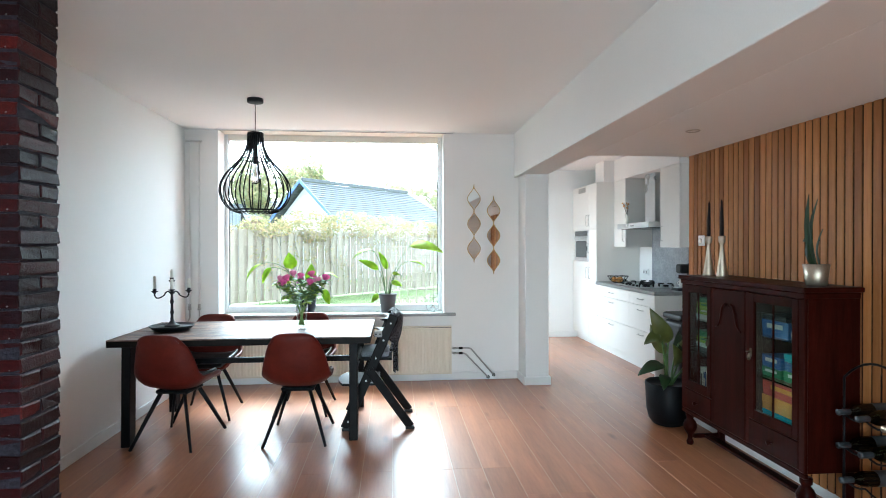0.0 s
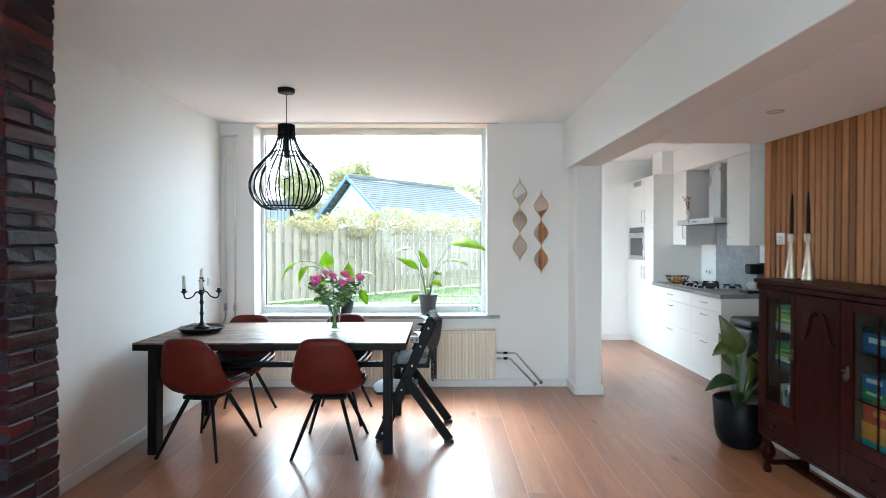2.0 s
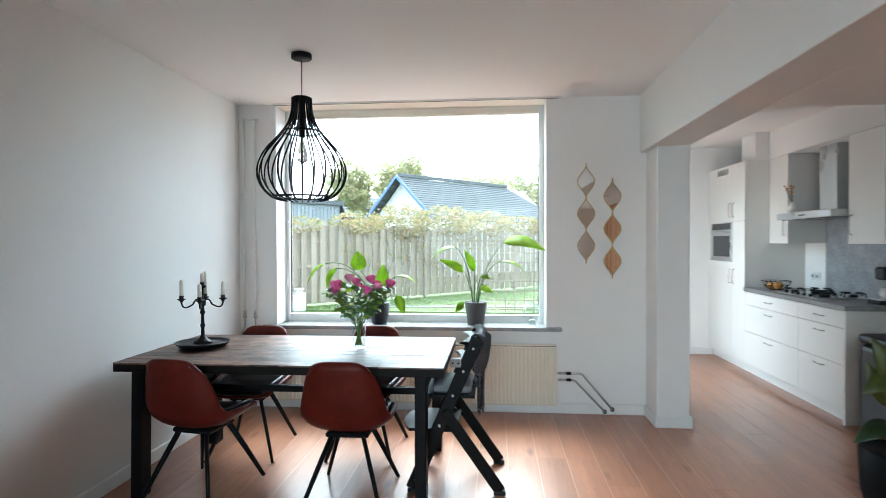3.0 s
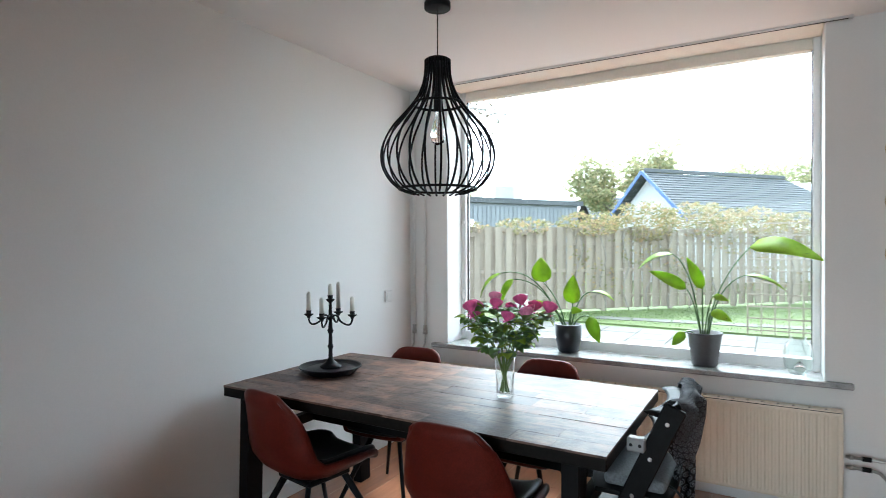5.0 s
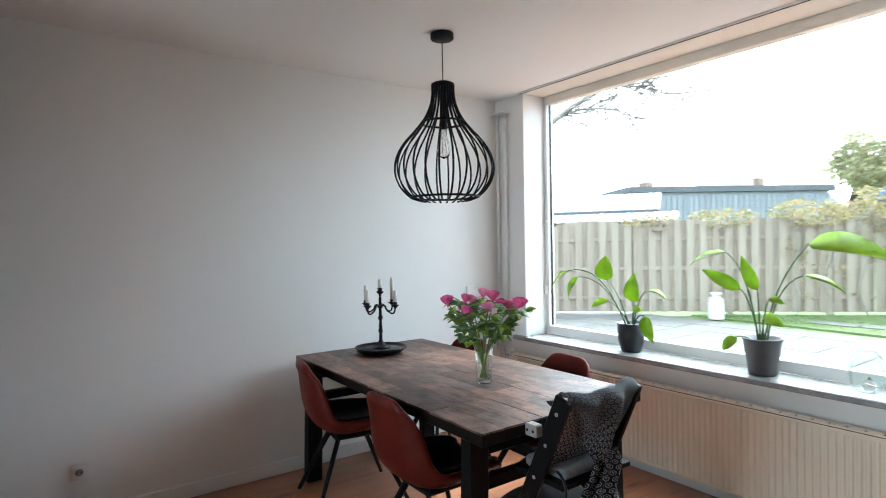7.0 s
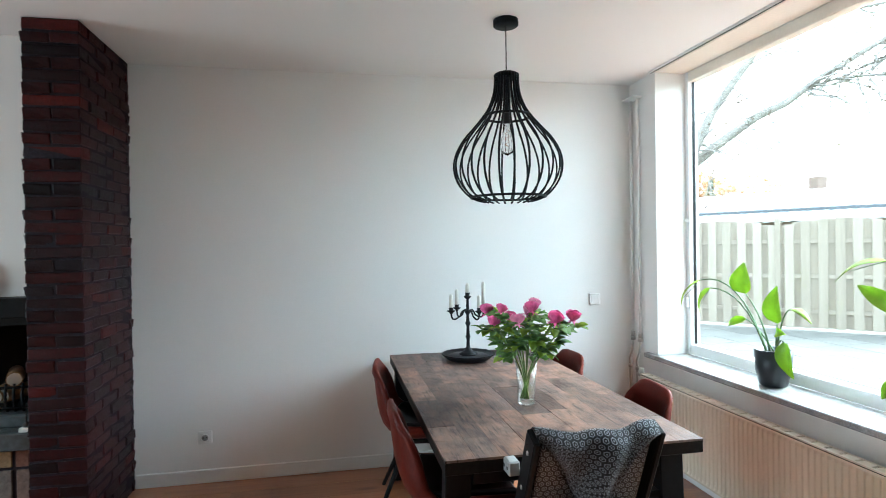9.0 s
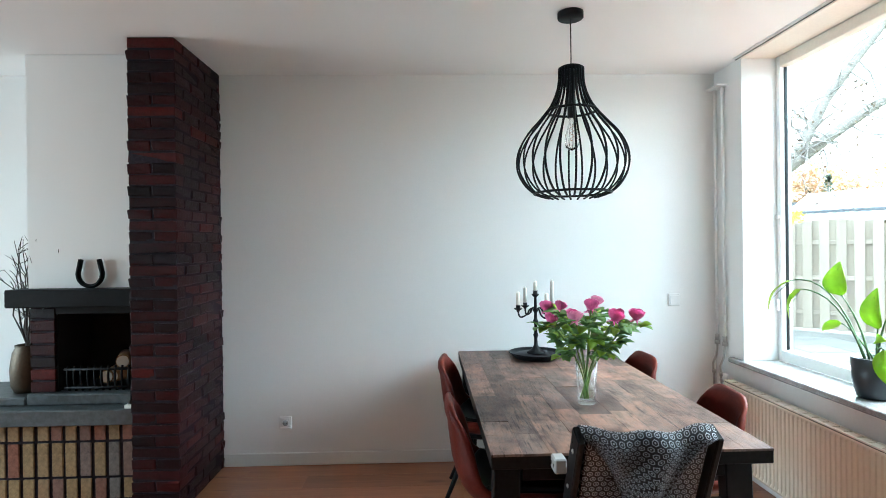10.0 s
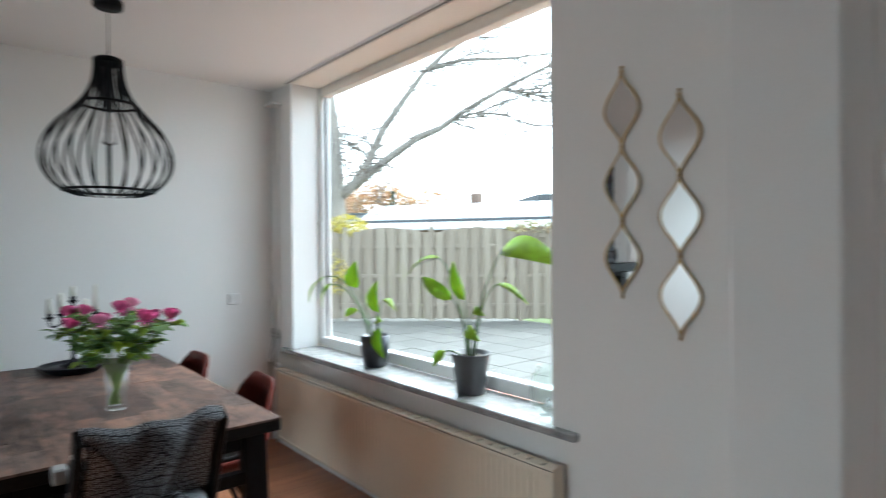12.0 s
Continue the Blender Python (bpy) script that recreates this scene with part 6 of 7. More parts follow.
for k in range(12):
    a = r.uniform(-0.3, 2.6)
    d = Vector((0.25 * math.sin(a * 2), 0.22 * math.cos(a) - 0.06, 1)).normalized()
    p = Vector((0, 0, 0.2))
    pts = [p.copy()]
    for i in range(9):
        d = (d + Vector((r.uniform(-0.3, 0.3), r.uniform(-0.3, 0.3), r.uniform(-0.1, 0.2)))).normalized()
        p = p + d * 0.085
        pts.append(p.copy())
    br = part("branch", T(pts, [0.006 - 0.0005 * i for i in range(10)], 6), TWIG, gv)
    for q in range(9):
        s = pts[3 + q % 6]
        e = s + Vector((r.uniform(-0.09, 0.09), r.uniform(-0.08, 0.1), r.uniform(0.02, 0.1)))
        part("twig", T(arc(s, (s + e) / 2 + Vector((0.01, 0.01, 0.01)), e, 3), [0.0026, 0.002, 0.0015, 0.001], 5), TWIG, br)
hb = thing("hearth_brush_set", "white holder with small dark hearth brushes", "brush set", pose(-1.508, 1.985, 0.5505))
part("holder", B(-0.045, -0.03, 0.0, 0.045, 0.03, 0.022, b=0.003), TRIM, hb)
part("holder_back", B(-0.043, 0.018, 0.0225, 0.0, 0.028, 0.12, b=0.002), TRIM, hb)
for x in (-0.025, 0.025):
    bz = part("brush_handle", T([(x, 0, 0.05), (x, 0, 0.14)], [0.004, 0.003], 8), BLACK_WOOD, hb)
    part("bristles", LA([(0.0, 0.022), (0.015, 0.026), (0.017, 0.038), (0.005, 0.052)], 12, (x, 0, 0), cap=False), TWIG, bz)

# recessed spots in the lowered ceiling
for x, y in ((2.01, 3.17), (2.01, 1.2)):
    sp = thing("ceiling_spot", "small round recessed ceiling spotlight, switched off", "spotlight", pose(x, y, SOFFIT), "recessed spots")
    part("trim_ring", LA([(0.03, -0.002), (0.04, -0.006), (0.044, -0.002), (0.044, 0.001)], 28, cap=False), NICKEL, sp)
    part("lens", LA([(0.0, -0.0015), (0.03, -0.002)], 20, cap=False), TRIM, sp)
for y in (7.03, 7.11):
    wall_plate("wall_socket", "white wall socket above the kitchen worktop", "socket", pose(KRIGHT, y, 1.065, 90, 0, -90), "socket")

# ---- garden ----
GZ = -0.08
ground = solid("ground", B(-260, WALL + 0.28, GZ - 0.4, 260, 420, GZ - 0.03), LAWN, "open ground behind the garden", kind="structure")
bm = bmesh.new()
plate(bm, [(-4.7, 13.15), (4.0, 12.7), (4.0, 21.9), (-4.7, 13.25)], GZ - 0.03, GZ + 0.005)
lw = solid("lawn", bm, LAWN, "short green lawn before the fence", kind="structure")
r = random.Random(6)
bm = bmesh.new()
for k in range(7000):
    x = r.uniform(-4.3, 3.0)
    y = r.uniform(13.1, max(13.2, min(17.0, x + 17.8)))
    h, a, w = r.uniform(0.02, 0.05), r.uniform(0, 6.28), 0.006
    dx, dy = math.cos(a) * w, math.sin(a) * w
    bm.faces.new((bm.verts.new((x - dx, y - dy, GZ)), bm.verts.new((x + dx, y + dy, GZ)), bm.verts.new((x + r.uniform(-0.02, 0.02), y + r.uniform(-0.02, 0.02), GZ + 0.005 + h))))
GRASS = foliage_mat("grass_blade", [(0, (0.1, 0.16, 0.04)), (1, (0.2, 0.27, 0.09))])
solid("grass", bm, GRASS, "short grass blades of the lawn", "grass", kind="stuff")
patio = solid("patio", B(-9.5, WALL + 0.28, GZ - 0.03, 5.0, 12.66, GZ - 0.008), PAVER_GAP, "patio of large grey concrete pavers", kind="structure")
pv = mesh_of("paver", B(0.006, 0.006, GZ - 0.008, 0.594, 0.594, GZ + 0.008, b=0.006), PAVER)
for i in range(20):
    for j in range(11):
        part("paver", pv, None, patio, at=pose(-9.4 + i * 0.6, WALL + 0.34 + j * 0.6, r.uniform(-0.003, 0.003)))
for k in range(7):
    part("stepping_stone", B(-0.36, -0.2, 0, 0.36, 0.2, 0.016, b=0.006), PAVER, patio, at=pose(-2.4 + k * 0.74, 13.75 + k * 0.06, GZ + 0.004, 0, 0, 4 * math.sin(k)))

def fence(x0, y0, x1, y1, n_skip=0):
    """A double-sided board fence between two corners, with wavy tops to each panel."""
    d = Vector((x1 - x0, y1 - y0, 0))
    ln, yaw = d.length, math.degrees(math.atan2(y1 - y0, x1 - x0))
    f = thing("garden_fence", "weathered grey wooden board fence", "fence", pose(x0, y0, GZ, 0, 0, yaw), "garden fences")
    fb = mesh_of("fence_board", B(-0.07, -0.009, 0.03, 0.07, 0.009, 1.0, b=0.003), FENCE_WOOD)
    k, x = 0, 0.08
    rr = random.Random(int(x0 * 10))
    while x < ln:
        u = (x % 1.8) / 1.8
        h = 1.80 + 0.13 * math.sin(math.pi * u) + rr.uniform(-0.012, 0.012)
        m = pose(x + rr.uniform(-0.006, 0.006), -0.03 if k % 2 else 0.03, 0, 0, 0, rr.uniform(-0.6, 0.6)) @ Matrix.Diagonal((1, 1, h, 1))
        part("board", fb, None, f, at=m)
        x += 0.122
        k += 1
    x = 0.0
    while x < ln + 0.1:
        part("post", B(x - 0.045, -0.045, 0, x + 0.045, 0.045, 1.95, b=0.006), FENCE_WOOD, f)
        x += 1.8
    for z in (0.3, 0.9, 1.5):
        part("rail", B(0, -0.02, z, ln, 0.02, z + 0.07, b=0.004), FENCE_WOOD, f)
fence(-10.6, 7.4, 2.6, 20.6)

def leaves_cloud(bm, c, rx, ry, rz, n, size, rr, lo=-1.0):
    """Many small leaf blades scattered in an uneven clump."""
    for k in range(n):
        while True:
            v = Vector((rr.uniform(-1, 1), rr.uniform(-1, 1), rr.uniform(lo, 1)))
            q = v.length
            if q < 1 and q > rr.uniform(0.0, 0.8) and noise.noise(Vector(c) * 0.7 + v * 2.3) > -0.18:
                break
        p = Vector(c) + Vector((v.x * rx, v.y * ry, v.z * rz))
        a = Vector((rr.uniform(-1, 1), rr.uniform(-1, 1), rr.uniform(-1, 1))).normalized() * size * rr.uniform(0.6, 1.3)
        b = a.cross(Vector((rr.uniform(-1, 1), rr.uniform(-1, 1), rr.uniform(-1, 1)))).normalized() * size * 0.45
        bm.faces.new([bm.verts.new(q2) for q2 in (p - a, p + b, p + a, p - b)])

IVY = foliage_mat("ivy_leaf", [(0, (0.13, 0.14, 0.06)), (0.4, (0.24, 0.22, 0.1)), (0.7, (0.34, 0.27, 0.14)), (1, (0.33, 0.21, 0.12))], 0.45)
GREENLEAF = foliage_mat("tree_leaf", [(0, (0.24, 0.26, 0.14)), (0.5, (0.34, 0.34, 0.19)), (0.85, (0.42, 0.38, 0.22)), (1, (0.45, 0.36, 0.2))], 0.55)
YELLOWLEAF = foliage_mat("yellow_leaf", [(0, (0.4, 0.34, 0.04)), (1, (0.55, 0.45, 0.08))])
AUTUMN = foliage_mat("autumn_leaf", [(0, (0.32, 0.14, 0.06)), (0.6, (0.42, 0.24, 0.12)), (1, (0.4, 0.3, 0.16))])
DRYLEAF = foliage_mat("dry_brown_leaf", [(0, (0.05, 0.035, 0.025)), (1, (0.13, 0.085, 0.05))], 0.15)
rr = random.Random(31)
iv = thing("ivy_hedge", "overgrown climbing hedge spilling over the fence", "hedge", pose(0, 0, 0))
for k, (x, z, rx, rz, n) in enumerate(((-3.3, 1.98, 0.75, 0.32, 1000), (-2.3, 2.05, 0.9, 0.5, 1700), (-1.2, 2.1, 0.9, 0.48, 1600), (-0.1, 2.05, 0.9, 0.42, 1400), (1.0, 2.0, 0.9, 0.36, 1200), (2.1, 1.95, 0.8, 0.32, 800), (-4.4, 1.92, 0.7, 0.22, 500), (-5.4, 1.9, 0.6, 0.15, 300))):
    y = x + 18.25
    bm = bmesh.new()
    leaves_cloud(bm, (x, y, z + GZ), rx, 0.7, rz, n, 0.05, rr, -0.9)
    part("foliage", bm, IVY, iv)
bm = bmesh.new()
for k in range(800):
    x = rr.uniform(-3.6, 2.4)
    z = 0.2 + 1.5 * rr.random() ** 0.6
    if noise.noise(Vector((x * 1.1, z * 1.4, 3.0))) < -0.05:
        continue
    p = Vector((x + 0.06, x + 17.94 + rr.uniform(-0.04, 0.04), z + GZ))
    q = rr.uniform(-1, 1)
    a = Vector((q, q, rr.uniform(-1, 1))).normalized() * 0.045
    b = Vector((-a.z * 0.7, -a.z * 0.7, a.x * 1.4)) * 0.5
    bm.faces.new([bm.verts.new(q) for q in (p - a, p + b, p + a, p - b)])
part("wall_ivy", bm, IVY, iv)
for k in range(14):
    x = -3.4 + k * 0.42
    pts = [Vector((x + 0.06 + 0.06 * math.sin(i * 1.1 + k), x + 17.93 + 0.06 * math.sin(i * 1.1 + k), GZ + i * 0.2)) for i in range(10)]
    part("vine_stem", T(pts, 0.012, 5), BARK, iv)
ys = thing("yellow_shrub", "shrub with yellow autumn leaves at the fence", "shrub", pose(0, 0, 0))
bm = bmesh.new()
leaves_cloud(bm, (-8.35, 10.15, 1.85), 0.5, 0.5, 0.3, 700, 0.05, rr)
leaves_cloud(bm, (-8.0, 9.75, 0.95), 0.2, 0.2, 0.5, 110, 0.05, rr)
part("foliage", bm, YELLOWLEAF, ys)
part("trunk", T([(-8.35, 10.15, GZ), (-8.4, 10.2, 0.9), (-8.35, 10.15, 1.8)], [0.03, 0.025, 0.012], 7), BARK, ys)

def tree(name, label, base, h, spread, seed, leaf_mats, n_leaf, size, lean=(0, 0), trunk=0.16, levels=4, bare=False):
    t = thing(name, label, "tree", pose(*base))
    r2 = random.Random(seed)
    tips = []
    bm_t, bm_l = bmesh.new(), bmesh.new()
    def grow(p, d, ln, rad, lvl, bm):
        pts, q, dd = [p.copy()], p.copy(), d.copy()
        n = 5
        for i in range(n):
            dd = (dd + Vector((r2.uniform(-0.2, 0.2), r2.uniform(-0.2, 0.2), r2.uniform(-0.06, 0.16)))).normalized()
            q = q + dd * ln / n
            pts.append(q.copy())
        tube(bm, pts, [rad * (1 - 0.45 * i / n) for i in range(n + 1)], 7 if lvl < 2 else 4)
        if lvl >= levels:
            tips.append(q)
            return
        for k in range(3 if lvl else 4):
            a = r2.uniform(0, 6.28)
            sp = spread * r2.uniform(0.7, 1.2)
            nd = (dd + Vector((math.cos(a) * sp, math.sin(a) * sp, r2.uniform(-0.05, 0.3)))).normalized()
            grow(pts[-1 - (k % 3)], nd, ln * r2.uniform(0.62, 0.8), rad * 0.52, lvl + 1, bm_l)
            tips.append(pts[-1])
    grow(Vector((0, 0, 0)), Vector((lean[0], lean[1], 1)).normalized(), h, trunk, 0, bm_t)
    part("trunk", bm_t, BARK, t)
    part("limbs", bm_l, BARK, t)
    bm = bmesh.new()
    for c in tips:
        leaves_cloud(bm, c, h * 0.28, h * 0.28, h * 0.2, max(1, n_leaf // len(tips)), size, r2)
    part("crown", bm, leaf_mats, t)
    return t
def garden_tree():
    """The large bare tree behind the fence, with two long limbs reaching over."""
    t = thing("garden_tree", "large nearly bare tree with long pale branches", "tree", pose(0, 0, 0))
    r2 = random.Random(17)
    part("trunk", T([(-9.0, 10.3, GZ), (-8.93, 10.33, 0.8), (-8.96, 10.29, 1.67), (-9.01, 10.25, 2.8), (-9.0, 10.26, 3.95), (-9.04, 10.19, 4.84), (-9.3, 9.9, 6.2)], [0.32, 0.27, 0.24, 0.22, 0.15, 0.11, 0.05], 10), BARK, t)
    limbs = (([(-8.99, 10.25, 2.5), (-8.7, 10.6, 2.88), (-8.49, 10.84, 3.4), (-8.29, 11.08, 4.08), (-8.0, 11.42, 4.71), (-7.69, 11.78, 5.35), (-7.38, 12.14, 5.79), (-6.97, 12.63, 6.21), (-6.56, 13.11, 6.62)], 0.13),
             ([(-8.72, 10.58, 2.83), (-8.2, 11.18, 3.45), (-7.79, 11.66, 3.89), (-7.46, 12.05, 4.1), (-7.13, 12.43, 4.46), (-6.56, 13.11, 4.97), (-5.86, 13.93, 5.5), (-5.1, 14.7, 5.9)], 0.11),
             ([(-7.64, 11.84, 5.4), (-7.13, 12.43, 5.63), (-6.41, 13.28, 5.67), (-5.8, 13.9, 5.75)], 0.05),
             ([(-6.56, 13.11, 4.97), (-6.2, 13.5, 4.9), (-5.75, 14.05, 4.7), (-5.25, 14.6, 4.35)], 0.035),
             ([(-7.3, 12.23, 4.3), (-6.9, 12.7, 4.45), (-6.45, 13.2, 4.4), (-6.1, 13.6, 4.15)], 0.03),
             ([(-9.02, 10.2, 4.3), (-8.78, 10.5, 3.75), (-8.45, 10.9, 3.5)], 0.05),
             ([(-9.0, 10.26, 3.3), (-9.5, 9.6, 4.2), (-9.9, 9.1, 5.2), (-10.1, 8.8, 6.3)], 0.1))
    bm, tw = bmesh.new(), []
    for pts, rad in limbs:
        lb = part("limb", T(pts, [rad * (1 - 0.8 * i / (len(pts) - 1)) for i in range(len(pts))], 8), BARK, t)
        tb = bmesh.new()
        for k in range(30):
            i = r2.randrange(1, len(pts))
            p = Vector(pts[i - 1]).lerp(Vector(pts[i]), r2.random())
            d = Vector((r2.uniform(-0.5, 1), r2.uniform(-0.3, 1), r2.uniform(-0.5, 0.8))).normalized()
            q = [p]
            for s in range(4):
                d = (d + Vector((r2.uniform(-0.5, 0.5), r2.uniform(-0.5, 0.5), r2.uniform(-0.5, 0.3)))).normalized()
                q.append(q[-1] + d * r2.uniform(0.15, 0.38))
            tube(tb, q, [0.02, 0.017, 0.014, 0.011, 0.008], 4)
            for s in range(2, 5):
                e = q[s] + Vector((r2.uniform(-0.3, 0.4), r2.uniform(-0.2, 0.4), r2.uniform(-0.35, 0.2)))
                tube(tb, [q[s], (q[s] + e) / 2 + Vector((0.03, 0, 0.02)), e], [0.01, 0.008, 0.006], 4)
                tw.append(e)
        part("twigs", tb, PALE_TWIG, lb)
    for e in tw:
        if r2.random() < 0.6:
            leaves_cloud(bm, e, 0.2, 0.2, 0.16, 4, 0.045, r2)
    part("crown", bm, DRYLEAF, t)
garden_tree()
for k, (x, y, h, s, mt, n, sz) in enumerate(((-6.2, 34, 3.1, 0.95, GREENLEAF, 7500, 0.15), (-4.5, 51, 3.5, 0.75, GREENLEAF, 2600, 0.16), (1.4, 47, 3.1, 0.75, GREENLEAF, 3000, 0.16), (4.6, 40, 3.0, 0.75, GREENLEAF, 2200, 0.15), (-17.5, 40, 2.4, 0.7, GREENLEAF, 1800, 0.12), (-24, 22, 2.4, 0.9, AUTUMN, 3000, 0.1), (-27, 27, 2.6, 0.9, AUTUMN, 3000, 0.11), (-20, 17, 2.2, 0.9, AUTUMN, 2200, 0.08))):
    tree("far_tree", "distant autumn tree behind the houses", (x, y, GZ), h, s, 40 + k, mt, n, sz, (0, 0), 0.2, 3)
def conifer():
    c = thing("conifer", "small dark conifer behind the sheds", "tree", pose(-21, 20.5, GZ))
    bm = bmesh.new()
    r3 = random.Random(9)
    for k in range(900):
        u = r3.random()
        a = r3.uniform(0, 6.28)
        rad = 0.8 * (1 - u) * r3.uniform(0.5, 1)
        p = Vector((rad * math.cos(a), rad * math.sin(a), 1 + 3.4 * u))
        d = Vector((math.cos(a), math.sin(a), -0.3)) * 0.14
        s = Vector((-math.sin(a), math.cos(a), 0)) * 0.05
        bm.faces.new([bm.verts.new(q) for q in (p, p + s + d * 0.5, p + d, p - s + d * 0.5)])
    part("crown", bm, foliage_mat("conifer_needles", [(0, (0.03, 0.06, 0.03)), (1, (0.06, 0.1, 0.05))]), c)
    part("trunk", T([(0, 0, 0), (0, 0, 4.3)], [0.08, 0.02], 6), BARK, c)
conifer()

def tiled_roof(parent, a, b, c, d, rows=9, mat=None):
    """Lapped tile courses on the slope from the eave a-b to the ridge d-c."""
    a, b, c, d = (Vector(q) for q in (a, b, c, d))
    n = (b - a).cross(d - a).normalized()
    if n.z < 0:
        n = -n
    bm = bmesh.new()
    for k in range(rows):
        u0, u1 = k / rows, min(1, (k + 1.08) / rows)
        q = [a.lerp(d, u0) + n * 0.06, b.lerp(c, u0) + n * 0.06, b.lerp(c, u1) + n * 0.03, a.lerp(d, u1) + n * 0.03]
        low = [p - n * 0.04 for p in q]
        V = [bm.verts.new(p) for p in q + low]
        for f in ((0, 1, 2, 3), (7, 6, 5, 4), (0, 4, 5, 1), (1, 5, 6, 2), (2, 6, 7, 3), (3, 7, 4, 0)):
            bm.faces.new([V[i] for i in f])
    return part("roof", bm, mat or ROOF_TILE, parent, "grey lapped roof tiles")

def gable_house():
    h = thing("gable_house", "white house with grey tiled roof and blue barge boards", "house", pose(0, 0, 0))
    R0, R1 = Vector((-4.0, 25.5, 4.3)), Vector((0.9, 31.6, 4.3))
    ax = (R1 - R0).normalized()
    pr = Vector((ax.y, -ax.x, 0))
    w, drop = 2.1, 1.75
    def at(s, p, z):
        return Vector((R0.x, R0.y, z)) + ax * s + pr * p
    ln = (R1 - R0).length
    bm = bmesh.new()
    q = [at(0.3, -w * 0.92, GZ), at(0.3, w * 0.92, GZ), at(0.3, w * 0.92, 4.3 - drop), at(0.3, 0, 4.22), at(0.3, -w * 0.92, 4.3 - drop)]
    q2 = [p + ax * (ln + 1.2) for p in q]
    V, U = [bm.verts.new(p) for p in q], [bm.verts.new(p) for p in q2]
    bm.faces.new(V)
    bm.faces.new(list(reversed(U)))
    for i in range(5):
        bm.faces.new((V[i], V[(i + 1) % 5], U[(i + 1) % 5], U[i]))
    part("wall", bm, RENDER_WALL, h, "white rendered walls")
    for s in (-1, 1):
        tiled_roof(h, at(-0.1, s * w * 1.12, 4.3 - drop * 1.12), at(ln + 2.4, s * w * 1.12, 4.3 - drop * 1.12), at(ln, 0, 4.3), at(-0.1, 0, 4.3), 18)
        bm = bmesh.new()
        bar(bm, at(-0.14, s * w * 1.15, 4.3 - drop * 1.15), at(-0.14, 0, 4.34), 0.13, 0.05, 0.005, axis=tuple(ax))
        part("barge_board", bm, BLUE_TRIM, h, "blue barge board")
    bm = bmesh.new()
    bar(bm, at(0, 0, 4.42), at(ln, 0, 4.42), 0.16, 0.12, 0.02, axis=tuple(pr))
    part("ridge", bm, ROOF_TILE, h)
gable_house()

def flat_building():
    f = thing("flat_extension", "blue-grey clad flat-roofed extension behind the fence", "building", pose(0, 0, 0))
    A, C = Vector((-10.4, 19.2, GZ)), Vector((-6.6, 25.2, GZ))
    ax = (C - A).normalized()
    n = Vector((-ax.y, ax.x, 0))
    ln = (C - A).length
    bm = bmesh.new()
    plate(bm, [tuple((A)[:2]), tuple((C)[:2]), tuple((C + n * 5)[:2]), tuple((A + n * 5)[:2])], GZ, 3.05)
    part("wall", bm, SHED_PANEL, f)
    bm = bmesh.new()
    o = [A - ax * 0.15 - n * 0.15, C + ax * 0.15 - n * 0.15, C + ax * 0.15 + n * 5.1, A - ax * 0.15 + n * 5.1]
    plate(bm, [tuple(p[:2]) for p in o], 3.051, 3.25)
    part("roof_edge", bm, ROOF_TILE, f)
    cl = mesh_of("cladding_board", B(0, -0.03, 0.05, 0.17, 0.0, 3.04, b=0.004), SHED_PANEL)
    yaw = math.degrees(math.atan2(ax.y, ax.x))
    k = 0.0
    while k < ln - 0.15:
        p = A + ax * k - n * 0.0
        part("cladding_board", cl, None, f, at=pose(p.x, p.y, GZ, 0, 0, yaw))
        k += 0.2
    p = A + ax * 4.6 + n * 1.5
    part("roof_box", B(p.x - 0.45, p.y - 0.45, 3.251, p.x + 0.45, p.y + 0.45, 3.9, b=0.03), WHITE_ROOF, f, "white rooftop unit")
flat_building()

def white_shed():
    s = thing("white_roof_shed", "brown shed with a pale corrugated roof behind the fence", "shed", pose(0, 0, 0))
    A, C = Vector((-13.2, 12.6, 0)), Vector((-6.9, 16.3, 0))
    ax = (C - A).normalized()
    n = Vector((-ax.y, ax.x, 0))
    ln = (C - A).length
    bm = bmesh.new()
    o = [A + ax * 0.3 + n * 0.3, C - ax * 0.4 + n * 0.3, C - ax * 0.4 + n * 3.0, A + ax * 0.3 + n * 3.0]
    plate(bm, [tuple(p[:2]) for p in o], GZ, 2.0)
    part("wall", bm, BROWN_BRICK, s)
    for (p0, z0, p1, z1, c0) in ((0.0, 1.98, 0.75, 2.22, 0.0), (0.75, 2.3, 2.0, 2.85, 0.5)):
        bm = bmesh.new()
        V = []
        m = 60
        for t2 in (0.0, -0.04):
            row = []
            for i in range(m + 1):
                u = c0 + (ln - 2 * c0) * i / m
                wv = 0.012 * (1 if i % 2 else -1)
                a, b = A + ax * u + n * p0, A + ax * (u if c0 == 0 else u) + n * p1
                row.append((bm.verts.new((a.x, a.y, z0 + wv + t2)), bm.verts.new((b.x, b.y, z1 + wv + t2))))
            V.append(row)
        for row in V:
            for a, b in zip(row, row[1:]):
                bm.faces.new((a[0], b[0], b[1], a[1]))
        for e in (0, 1):
            for i in range(m):
                bm.faces.new((V[0][i][e], V[0][i + 1][e], V[1][i + 1][e], V[1][i][e]))
        part("roof_sheet", bm, WHITE_ROOF, s, "pale corrugated roof sheet")
    bm = bmesh.new()
    a, b = A + n * 0.76 + ax * 0.5, C + n * 0.76 - ax * 0.5
    bar(bm, (a.x, a.y, 2.26), (b.x, b.y, 2.26), 0.07, 0.05, 0.0)
    part("fascia", bm, ROOF_TILE, s)
white_shed()

